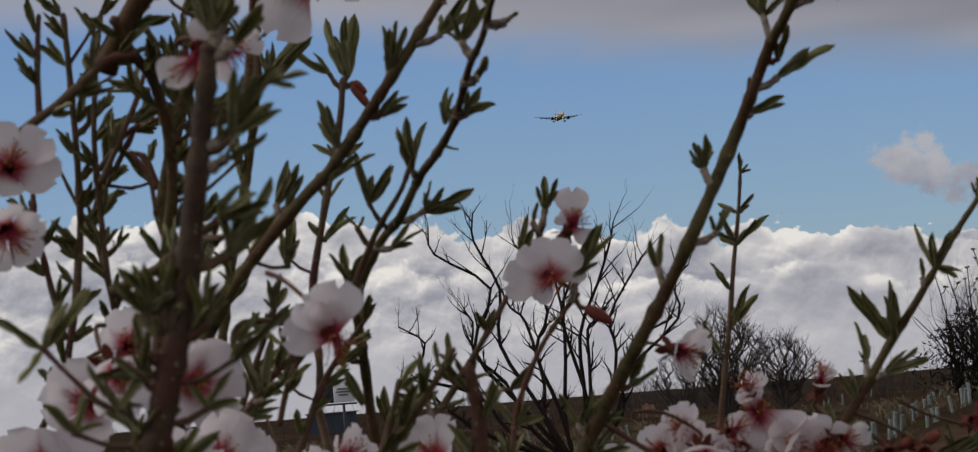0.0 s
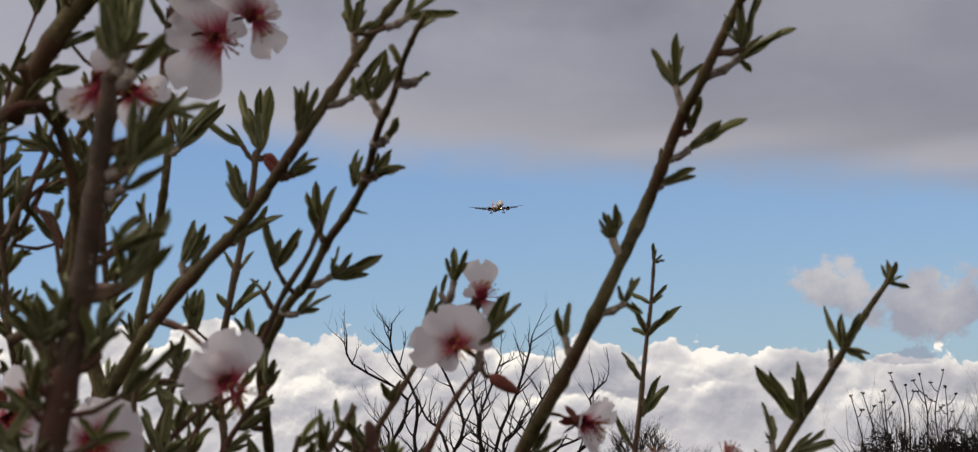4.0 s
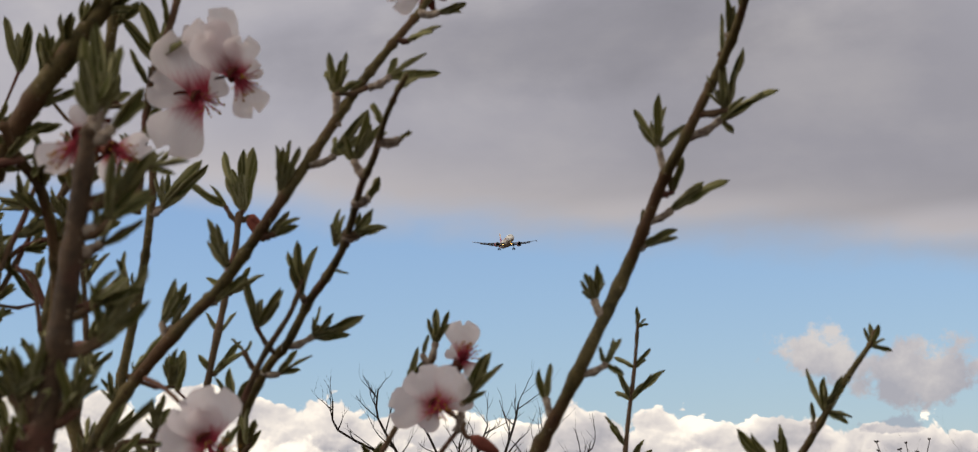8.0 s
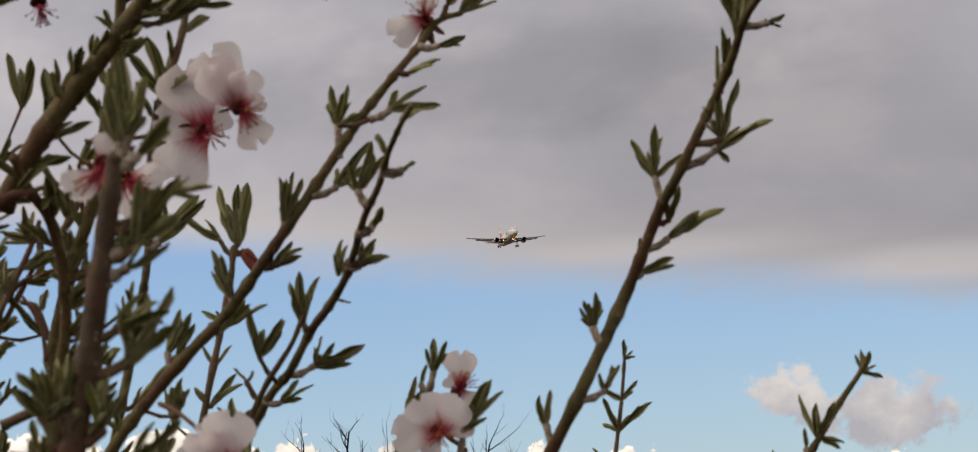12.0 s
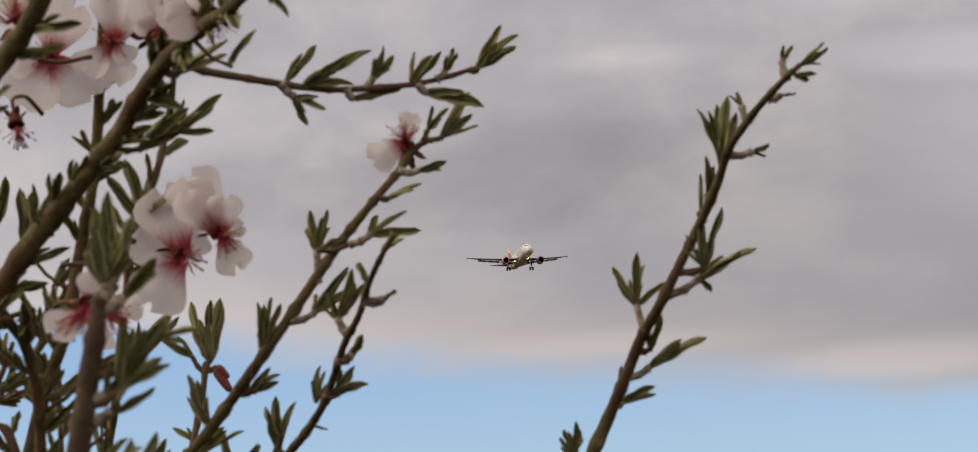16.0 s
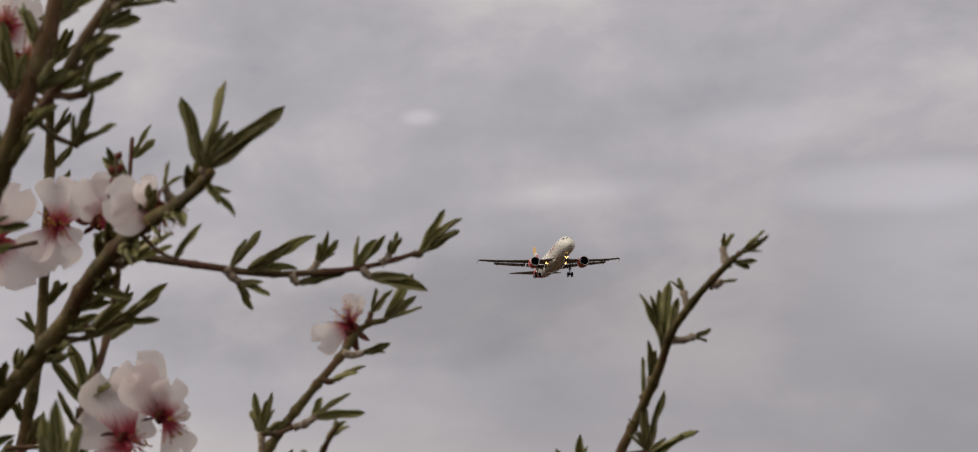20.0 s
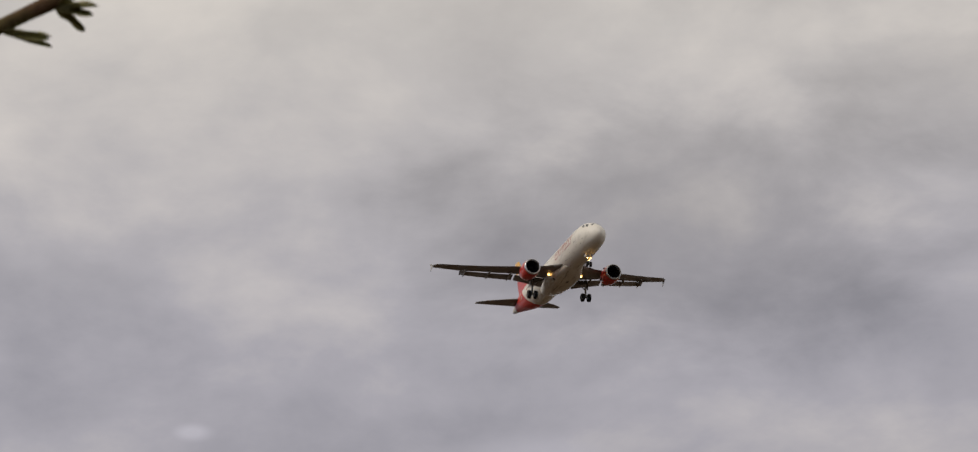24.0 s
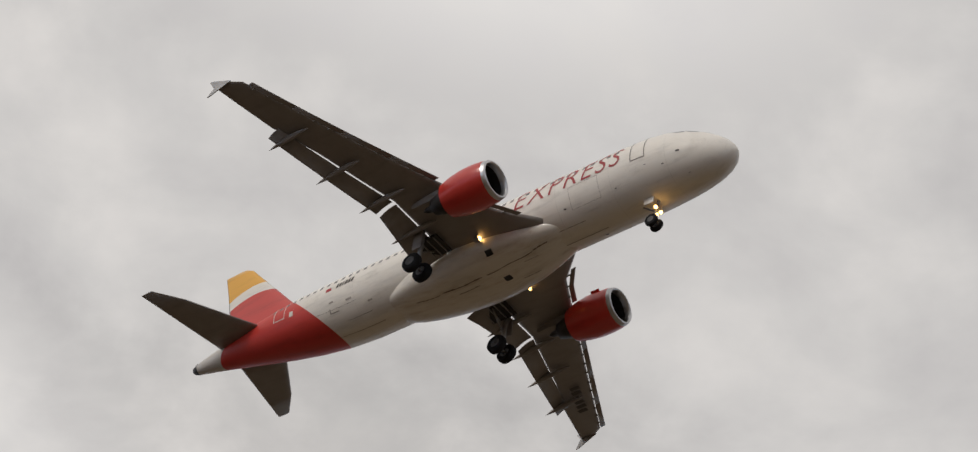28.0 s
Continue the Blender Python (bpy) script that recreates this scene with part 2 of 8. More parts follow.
# ---- materials ----
def material(name, colour, rough=0.6, metal=0.0, vary=0.25, scale=30.0, bump=0.0, bump_scale=200.0, second=None, sheen=0.0, through_light=0.0):
    """A surface whose colour wanders between two tones at a coarse and a fine scale, with a fine relief."""
    mat = bpy.data.materials.new(name)
    mat.use_nodes = True
    mat.node_tree.nodes.clear()
    n = Nodes(mat.node_tree)
    at = n.add("ShaderNodeTexCoord").outputs["Object"]
    coarse, fine = n.noise(at, scale, 5.0, 0.6), n.noise(at, scale * 9, 3.0, 0.6)
    blend = n.math("MULTIPLY_ADD", n.math("SUBTRACT", coarse, 0.5), 2.2, n.math("MULTIPLY_ADD", fine, 0.6, 0.2), clamp=True)
    second = second or tuple(c * (1 - vary) for c in colour)
    piece = n.add("ShaderNodeObjectInfo").outputs["Random"]
    tone = n.mix(blend, (*second, 1), (*colour, 1))
    tone = n.add("ShaderNodeHueSaturation", {"Value": n.math("MULTIPLY_ADD", piece, 0.3, 0.85), "Color": tone}).outputs[0]
    surface = n.add("ShaderNodeBsdfPrincipled", {"Base Color": tone, "Roughness": n.math("MULTIPLY_ADD", fine, 0.2, rough - 0.1), "Metallic": metal, "Specular IOR Level": 0.5 if rough < 0.6 else 0.1})
    if bump:
        relief = n.add("ShaderNodeBump", {"Height": n.noise(at, bump_scale, 4.0, 0.6), "Strength": bump, "Distance": 0.3 / bump_scale})
        mat.node_tree.links.new(relief.outputs[0], surface.inputs["Normal"])
    shader = surface.outputs[0]
    if through_light:
        glow = n.add("ShaderNodeBsdfTranslucent", {"Color": tone}).outputs[0]
        shader = n.add("ShaderNodeMixShader", {0: through_light, 1: shader, 2: glow}).outputs[0]
    n.add("ShaderNodeOutputMaterial", {0: shader})
    return mat


def glowing(name, colour, strength):
    mat = bpy.data.materials.new(name)
    mat.use_nodes = True
    mat.node_tree.nodes.clear()
    n = Nodes(mat.node_tree)
    n.add("ShaderNodeOutputMaterial", {0: n.add("ShaderNodeEmission", {0: (*colour, 1), 1: strength}).outputs[0]})
    return mat


def finish(mat_name, build, rough=0.35, metal=0.0, coat=0.3):
    """A painted metal skin: build(n, at) gives its colour."""
    mat = bpy.data.materials.new(mat_name)
    mat.use_nodes = True
    mat.node_tree.nodes.clear()
    n = Nodes(mat.node_tree)
    at = n.add("ShaderNodeTexCoord").outputs["Object"]
    colour = build(n, at)
    streak = n.noise(n.add("ShaderNodeVectorMath", {0: at, 1: (0.25, 1.6, 1.6)}, operation="MULTIPLY").outputs[0], 1.3, 6.0, 0.65)
    grime = n.smooth(streak, 0.45, 0.75, 1.0, 0.82)
    colour = n.add("ShaderNodeVectorMath", {0: colour, 1: n.combine(grime, grime, grime)}, operation="MULTIPLY").outputs[0]
    n.add("ShaderNodeOutputMaterial", {0: n.add("ShaderNodeBsdfPrincipled", {"Base Color": colour, "Roughness": rough, "Metallic": metal, "Coat Weight": coat}).outputs[0]})
    return mat


def field_soil():
    """Ploughed dark soil before the eye; paler unseen ground behind and beside it, added to bounce light up."""
    mat = bpy.data.materials.new("brown_field_soil")
    mat.use_nodes = True
    mat.node_tree.nodes.clear()
    n = Nodes(mat.node_tree)
    at = n.add("ShaderNodeTexCoord").outputs["Object"]
    x, y, z = n.add("ShaderNodeSeparateXYZ", {0: at}).outputs
    broad, fine, clods = n.noise(at, 0.05, 5.0, 0.6), n.noise(at, 1.3, 5.0, 0.65), n.noise(at, 7.0, 4.0, 0.6)
    soil = n.mix(n.math("MULTIPLY_ADD", broad, 1.4, n.math("MULTIPLY_ADD", fine, 0.7, -0.55), clamp=True), (0.028, 0.020, 0.014, 1), (0.064, 0.039, 0.028, 1))
    patch = n.noise(n.add("ShaderNodeVectorMath", {0: at, 1: (0.22, 0.055, 1.0)}, operation="MULTIPLY").outputs[0], 1.0, 6.0, 0.6)
    soil = n.mix(n.smooth(patch, 0.52, 0.68), soil, (0.105, 0.066, 0.048, 1))
    soil = n.mix(n.smooth(n.noise(n.add("ShaderNodeVectorMath", {0: at, 1: (0.3, 0.08, 1.0)}, operation="MULTIPLY").outputs[0], 1.3, 6.0, 0.65), 0.54, 0.66, 0.0, 0.8), soil, (0.050, 0.048, 0.020, 1))
    furrow = n.math("SINE", n.math("MULTIPLY_ADD", n.math("ADD", x, n.math("MULTIPLY", y, 0.35)), 4.2, n.math("MULTIPLY", fine, 4.0)))
    # paler ground out of view, added to brighten undersides from below
    bounce_ground = n.mix(fine, (0.105, 0.082, 0.056, 1), (0.165, 0.128, 0.090, 1))
    behind = n.smooth(n.math("MULTIPLY_ADD", broad, 30.0, y), 4.0, -6.0)
    beside = n.smooth(n.math("SUBTRACT", n.math("ABSOLUTE", x), n.math("MULTIPLY_ADD", n.math("ABSOLUTE", y), 0.30, n.math("MULTIPLY", broad, 14.0))), 4.0, 12.0)
    colour = n.mix(n.math("MAXIMUM", behind, beside), soil, bounce_ground)
    relief = n.add("ShaderNodeBump", {"Height": n.math("MULTIPLY_ADD", furrow, 0.25, clods), "Strength": 0.7, "Distance": 0.08})
    n.add("ShaderNodeOutputMaterial", {0: n.add("ShaderNodeBsdfPrincipled", {"Base Color": colour, "Roughness": 1.0, "Specular IOR Level": 0.0, "Normal": relief.outputs[0]}).outputs[0]})
    return mat


RED, WHITE, YELLOW = (0.56, 0.034, 0.022, 1), (0.79, 0.755, 0.69, 1), (0.80, 0.40, 0.03, 1)


def fuselage_paint(n, at):
    x, y, z = n.add("ShaderNodeSeparateXYZ", {0: at}).outputs
    # red tail, cut off on a slant; bare white cone behind it
    slant = n.math("SUBTRACT", n.math("MULTIPLY", x, -1.0), n.math("MULTIPLY", z, 0.95))
    red = n.smooth(slant, TAIL_RED, TAIL_RED + 0.04)
    cone = n.smooth(n.math("ADD", n.math("MULTIPLY", x, -1.0), n.math("MULTIPLY", n.math("ABSOLUTE", n.math("SUBTRACT", z, 0.9)), -0.8)), 34.6, 34.64)
    seams = n.math("LESS_THAN", n.math("FRACT", n.math("MULTIPLY", x, 0.29)), 0.006)
    low = n.noise(n.add("ShaderNodeVectorMath", {0: at, 1: (0.4, 1.5, 0.6)}, operation="MULTIPLY").outputs[0], 1.6, 7.0, 0.7)
    white = n.mix(n.smooth(low, 0.5, 0.8, 0.0, 0.5), WHITE, (0.46, 0.42, 0.36, 1))
    white = n.mix(n.math("MULTIPLY", seams, 0.22), white, (0.3, 0.28, 0.26, 1))
    return n.mix(cone, n.mix(red, white, RED), (0.6, 0.58, 0.55, 1))


def fin_paint(n, at):
    x, y, z = n.add("ShaderNodeSeparateXYZ", {0: at}).outputs
    arch = n.math("ADD", z, n.math("MULTIPLY", n.math("POWER", n.math("ABSOLUTE", n.math("ADD", x, 33.6)), 2.0), 0.10))
    band = n.smooth(arch, 5.05, 5.08)
    top = n.smooth(arch, 5.85, 5.88)
    return n.mix(top, n.mix(band, RED, WHITE), YELLOW)


TAIL_RED = 27.9
M_FUSELAGE = finish("white_and_red_aircraft_paint", fuselage_paint, 0.5, 0.0, 0.05)
M_FIN = finish("red_white_yellow_fin_paint", fin_paint)
M_RED = finish("red_aircraft_paint", lambda n, at: n.mix(n.noise(at, 3.0, 4.0), RED, (0.47, 0.026, 0.02, 1)))
M_WING = finish("grey_wing_skin", lambda n, at: n.mix(n.noise(at, 1.2, 6.0, 0.6), (0.21, 0.191, 0.178, 1), (0.295, 0.27, 0.252, 1)), 0.5, 0.0, 0.0)
M_FAIRING = finish("pale_belly_paint", lambda n, at: n.mix(n.smooth(n.noise(n.add("ShaderNodeVectorMath", {0: at, 1: (0.3, 1.6, 1.0)}, operation="MULTIPLY").outputs[0], 1.5, 7.0, 0.7), 0.45, 0.75), (0.73, 0.69, 0.62, 1), (0.55, 0.485, 0.40, 1)))
M_BARE = material("bare_aluminium", (0.55, 0.55, 0.56), 0.35, 0.9, 0.2, 2.0)
M_DARK = material("dark_engine_metal", (0.05, 0.048, 0.047), 0.5, 0.6, 0.3, 2.0)
M_FAN = material("black_fan_blades", (0.012, 0.012, 0.014), 0.4, 0.5, 0.3, 4.0)
M_TYRE = material("black_tyre_rubber", (0.018, 0.018, 0.019), 0.75, 0.0, 0.3, 6.0)
M_STRUT = material("grey_gear_steel", (0.28, 0.28, 0.28), 0.45, 0.4, 0.3, 4.0)
M_PANE = material("dark_cabin_glass", (0.02, 0.022, 0.028), 0.12, 0.0, 0.2, 8.0)
M_MARK = material("dark_marking_paint", (0.07, 0.06, 0.055), 0.5, 0.0, 0.2, 3.0)
M_LETTER = material("dark_red_letter_paint", (0.42, 0.03, 0.035), 0.45, 0.0, 0.15, 3.0)
M_LAMP = glowing("warm_landing_lamp", (1.0, 0.55, 0.17), 6.0)
M_CABIN = material("pale_shaded_cabin_window", (0.30, 0.29, 0.28), 0.25, 0.0, 0.3, 6.0)
M_SEAM = material("grey_door_seam", (0.20, 0.18, 0.16), 0.5, 0.0, 0.3, 4.0)
M_LINE = material("thin_grey_panel_line", (0.40, 0.36, 0.31), 0.5, 0.0, 0.3, 4.0)
M_OIL = material("dark_oil_and_contour_shade", (0.20, 0.16, 0.12), 0.5, 0.0, 0.6, 3.0, second=(0.10, 0.075, 0.055))
M_GRIME = material("brown_oil_grime", (0.24, 0.20, 0.16), 0.6, 0.0, 0.4, 2.0)
M_FENCE = material("pale_grey_fence_paint", (0.42, 0.42, 0.42), 0.5, 0.0, 0.2, 3.0)
M_HUB = material("dark_wheel_hub", (0.07, 0.07, 0.072), 0.5, 0.3, 0.3, 4.0)



def bark(name, low, high, ruddy, amount):
    """Young bark: olive and brown, ruddy stretches round the nodes, pale dots, dark cracks across."""
    mat = bpy.data.materials.new(name)
    mat.use_nodes = True
    mat.node_tree.nodes.clear()
    n = Nodes(mat.node_tree)
    at = n.add("ShaderNodeTexCoord").outputs["Object"]
    coarse, fine, grain = n.noise(at, 60.0, 4.0, 0.6), n.noise(at, 240.0, 4.0, 0.65), n.noise(at, 900.0, 3.0, 0.6)
    tone = n.mix(n.math("MULTIPLY_ADD", coarse, 2.4, n.math("MULTIPLY_ADD", fine, 0.8, -1.1), clamp=True), (*low, 1), (*high, 1))
    tone = n.mix(n.math("MULTIPLY", n.smooth(n.noise(at, 34.0, 3.0, 0.5), 0.50, 0.62), amount), tone, (*ruddy, 1))
    dots = n.add("ShaderNodeTexVoronoi", {"Vector": at, "Scale": 330.0}).outputs["Distance"]
    tone = n.mix(n.math("MULTIPLY", n.smooth(dots, 0.24, 0.14), n.smooth(fine, 0.45, 0.6, 0.0, 0.7)), tone, (0.30, 0.24, 0.17, 1))
    tone = n.mix(n.smooth(grain, 0.44, 0.30, 0.0, 0.6), tone, (0.030, 0.020, 0.012, 1))
    relief = n.add("ShaderNodeBump", {"Height": n.math("ADD", fine, grain), "Strength": 0.7, "Distance": 0.0006})
    n.add("ShaderNodeOutputMaterial", {0: n.add("ShaderNodeBsdfPrincipled", {"Base Color": tone, "Roughness": n.math("MULTIPLY_ADD", fine, 0.3, 0.55), "Specular IOR Level": 0.22, "Normal": relief.outputs[0]}).outputs[0]})
    return mat


def leaf_green(name, dark, light, rim):
    """A leaf blade, darker along the middle, with a pale rib; light on its edges is painted into the rims."""
    mat = bpy.data.materials.new(name)
    mat.use_nodes = True
    mat.node_tree.nodes.clear()
    n = Nodes(mat.node_tree)
    at = n.add("ShaderNodeTexCoord").outputs["Object"]
    x, y, z = n.add("ShaderNodeSeparateXYZ", {0: at}).outputs
    piece = n.add("ShaderNodeObjectInfo").outputs["Random"]
    off = n.math("ABSOLUTE", x)
    veins = n.noise(n.combine(n.math("MULTIPLY", x, 30.0), n.math("MULTIPLY", n.math("SUBTRACT", y, off), 16.0), piece), 1.0, 3.0, 0.6)
    tone = n.mix(n.math("MULTIPLY_ADD", veins, 1.6, n.math("MULTIPLY_ADD", piece, 0.7, -0.65), clamp=True), (*dark, 1), (*light, 1))
    # rims lightened as if their edges caught light; the rib itself is pale
    tone = n.mix(n.math("MAXIMUM", n.smooth(off, 0.055, 0.088, 0.0, 0.85), n.smooth(off, 0.012, 0.004, 0.0, 0.7)), tone, (*rim, 1))
    tone = n.mix(n.smooth(y, 0.22, 0.02, 0.0, 0.6), tone, (*rim, 1))
    relief = n.add("ShaderNodeBump", {"Height": veins, "Strength": 0.35, "Distance": 0.0006})
    glossy = n.add("ShaderNodeBsdfPrincipled", {"Base Color": tone, "Roughness": 0.5, "Specular IOR Level": 0.25, "Normal": relief.outputs[0]}).outputs[0]
    glow = n.add("ShaderNodeBsdfTranslucent", {"Color": tone}).outputs[0]
    n.add("ShaderNodeOutputMaterial", {0: n.add("ShaderNodeMixShader", {0: 0.30, 1: glossy, 2: glow}).outputs[0]})
    return mat


M_BARK = bark("olive_brown_almond_bark", (0.042, 0.034, 0.010), (0.165, 0.122, 0.048), (0.125, 0.050, 0.030), 0.55)
M_BARK_RUDDY = bark("dark_red_brown_almond_bark", (0.034, 0.022, 0.013), (0.110, 0.066, 0.038), (0.100, 0.036, 0.024), 0.7)
M_SHOOT = bark("red_brown_young_bark", (0.085, 0.060, 0.028), (0.165, 0.098, 0.058), (0.135, 0.048, 0.036), 0.8)
M_LEAF = leaf_green("green_almond_leaf", (0.052, 0.056, 0.012), (0.190, 0.184, 0.048), (0.40, 0.37, 0.17))
M_LEAF_PALE = leaf_green("grey_green_downy_leaf", (0.115, 0.115, 0.036), (0.30, 0.280, 0.115), (0.47, 0.43, 0.25))
M_BUD = material("pale_bud_scale", (0.56, 0.47, 0.37), 0.7, 0.0, 0.4, 420.0, second=(0.085, 0.042, 0.028))
M_STAMEN = material("pink_red_filament", (0.48, 0.07, 0.10), 0.6, 0.0, 0.4, 400.0)
M_ANTHER = material("ochre_anther", (0.55, 0.30, 0.06), 0.7, 0.0, 0.4, 400.0)
M_CALYX = material("dark_red_calyx", (0.16, 0.025, 0.028), 0.6, 0.0, 0.5, 200.0, second=(0.10, 0.05, 0.02))
M_HUSK = material("withered_brown_husk", (0.29, 0.085, 0.06), 0.7, 0.0, 0.5, 200.0)

M_SOIL = field_soil()
M_GRASS = material("dry_field_grass", (0.085, 0.075, 0.035), 0.9, 0.0, 0.4, 2.0)
M_TUBE = material("pale_green_tree_guard", (0.46, 0.54, 0.49), 0.5, 0.0, 0.35, 3.0, through_light=0.2)
M_STAKE = material("grey_wooden_stake", (0.22, 0.18, 0.14), 0.8, 0.0, 0.3, 8.0)
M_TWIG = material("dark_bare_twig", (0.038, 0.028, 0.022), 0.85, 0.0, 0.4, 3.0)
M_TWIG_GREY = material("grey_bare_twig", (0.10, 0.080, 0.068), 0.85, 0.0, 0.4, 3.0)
M_STRAW = material("dry_straw_brush", (0.38, 0.28, 0.18), 0.9, 0.0, 0.5, 0.6, second=(0.075, 0.066, 0.030))
M_BUSH = material("dark_evergreen_leaf", (0.040, 0.036, 0.027), 0.8, 0.0, 0.4, 3.0)
M_SIGN = material("white_sign_panel", (0.75, 0.75, 0.76), 0.5, 0.0, 0.1, 1.0)
M_SIGN_DARK = material("black_sign_panel", (0.02, 0.022, 0.028), 0.5, 0.0, 0.2, 1.0)
M_HILL = material("far_blue_ridge", (0.075, 0.095, 0.125), 0.95, 0.0, 0.3, 0.01)
M_MOUND = material("reddish_earth_mound", (0.22, 0.125, 0.085), 0.95, 0.0, 0.4, 0.8, 0.5, 5.0)


# ---- building helpers ----
def part(name, bm, mat, parent, label="", smooth=True, kind=""):
    """Links a bmesh as one mesh object under a thing or under a part."""
    data = bpy.data.meshes.new(name)
    bm.to_mesh(data)
    bm.free()
    data.materials.append(mat)
    if smooth:
        data.shade_smooth()
    ob = new(name, data)
    ob.parent = parent
    return tagged(ob, label, kind=kind)


def again(name, ob, m, parent):
    """One more piece on the same mesh."""
    piece = new(name, ob.data)
    piece.parent = parent
    piece.matrix_basis = m
    return piece


def thing(name, m, label, category, group="", kind=""):
    ob = new(name)
    ob.empty_display_size = 0.1
    ob.matrix_basis = m
    return tagged(ob, label, category, group, kind)


def loft(bm, rings, close=True, caps=True):
    """Skins rings of equally many points."""
    rows = [[bm.verts.new(p) for p in ring] for ring in rings]
    k = len(rows[0])
    for a, b in zip(rows, rows[1:]):
        for i in range(k if close else k - 1):
            bm.faces.new((a[i], a[(i + 1) % k], b[(i + 1) % k], b[i]))
    if caps and close:
        bm.faces.new(rows[0][::-1])
        bm.faces.new(rows[-1])
    bmesh.ops.recalc_face_normals(bm, faces=bm.faces)
    return bm


def tube(points, radii, sides=8, bm=None, bumps=0.0):
    """A tapered limb along points."""
    bm = bm or bmesh.new()
    pts = [Vector(p) for p in points]
    rings, side = [], Vector((0.37, 0.81, 0.45))
    for i, p in enumerate(pts):
        way = (pts[min(i + 1, len(pts) - 1)] - pts[max(i - 1, 0)]).normalized()
        side = (side - way * side.dot(way)).normalized()
        up = way.cross(side)
        r = radii[i] * (1 + bumps * (random.random() - 0.5))
        rings.append([p + (side * math.cos(a) + up * math.sin(a)) * r for a in (math.tau * k / sides for k in range(sides))])
    rows = [[bm.verts.new(p) for p in ring] for ring in rings]
    for a, b in zip(rows, rows[1:]):
        for i in range(sides):
            bm.faces.new((a[i], a[(i + 1) % sides], b[(i + 1) % sides], b[i]))
    bm.faces.new(rows[0][::-1])
    bm.faces.new(rows[-1])
    return bm


def curve_through(points, steps):
    """Points on a smooth curve (Catmull-Rom) through the given ones."""
    p = [Vector(q) for q in points]
    p = [p[0] * 2 - p[1]] + p + [p[-1] * 2 - p[-2]]
    out = []
    for i in range(1, len(p) - 2):
        for k in range(steps):
            t = k / steps
            out.append(0.5 * ((2 * p[i]) + (p[i + 1] - p[i - 1]) * t + (2 * p[i - 1] - 5 * p[i] + 4 * p[i + 1] - p[i + 2]) * t * t + (3 * p[i] - p[i - 1] - 3 * p[i + 1] + p[i + 2]) * t ** 3))
    out.append(p[-2])
    return out


def box(size, at=(0, 0, 0), bevel=0.0, bm=None):
    bm = bm or bmesh.new()
    made = bmesh.ops.create_cube(bm, size=1.0)["verts"]
    for v in made:
        v.co = Vector((v.co.x * size[0] + at[0], v.co.y * size[1] + at[1], v.co.z * size[2] + at[2]))
    if bevel:
        edges = {e for v in made for e in v.link_edges}
        bmesh.ops.bevel(bm, geom=list(edges), offset=bevel, segments=2, affect="EDGES", profile=0.5)
    return bm


def turned(profile, axis="X", sides=24, bm=None, at=(0, 0, 0)):
    """A body turned about an axis: profile of (along, radius), open at its ends."""
    bm = bm or bmesh.new()
    rows = []
    for along, r in profile:
        ring = []
        for k in range(sides):
            c, s = math.cos(math.tau * k / sides) * r, math.sin(math.tau * k / sides) * r
            p = {"X": (along, c, s), "Y": (c, along, s), "Z": (c, s, along)}[axis]
            ring.append(bm.verts.new(Vector(p) + Vector(at)))
        rows.append(ring)
    for a, b in zip(rows, rows[1:]):
        for i in range(sides):
            bm.faces.new((a[i], a[(i + 1) % sides], b[(i + 1) % sides], b[i]))
    return bm


# ---- ground and distance ----
def ground_height(x, y):
    d = math.hypot(x, y)
    rough = noise.noise((x * 0.06, y * 0.06, 0.0)) * 0.16 + noise.noise((x * 0.4, y * 0.4, 3.0)) * 0.05
    far = noise.noise((x * 0.004, y * 0.004, 7.0)) * 2.0
    ease = lambda u: (lambda c: c * c * (3 - 2 * c))(min(1, max(0, u)))
    # a low bank to the east, where the bushes stand
    bank = 1.1 * ease((x - 0.108 * y) / 3.0) * ease((y - 50) / 18) * ease((150 - y) / 30)
    return bank + rough * min(1, d / 8) + far * min(1, max(0, d - 150) / 400) - 0.02


def build_ground():
    """One sheet out to the horizon: fine rows near the eye, wide ones far off."""
    bm = bmesh.new()
    reach = [0.0]
    while reach[-1] < 4200:
        reach.append(reach[-1] + max(0.5, reach[-1] * 0.05))
    spokes = 240
    rows = [[bm.verts.new((0, 0, ground_height(0, 0)))]]
    for r in reach[1:]:
        rows.append([bm.verts.new((r * math.sin(a), r * math.cos(a), ground_height(r * math.sin(a), r * math.cos(a)))) for a in (math.tau * k / spokes for k in range(spokes))])
    for k in range(spokes):
        bm.faces.new((rows[0][0], rows[1][(k + 1) % spokes], rows[1][k]))
    for a, b in zip(rows[1:], rows[2:]):
        for k in range(spokes):
            bm.faces.new((a[k], a[(k + 1) % spokes], b[(k + 1) % spokes], b[k]))
    bmesh.ops.recalc_face_normals(bm, faces=bm.faces)
    ground = part("ground", bm, M_SOIL, None, "bare brown field soil with dry weeds", kind="structure")
    for poly in ground.data.polygons:
        if poly.normal.z < 0:
            poly.flip()
    return tagged(ground, category="ground")


build_ground()


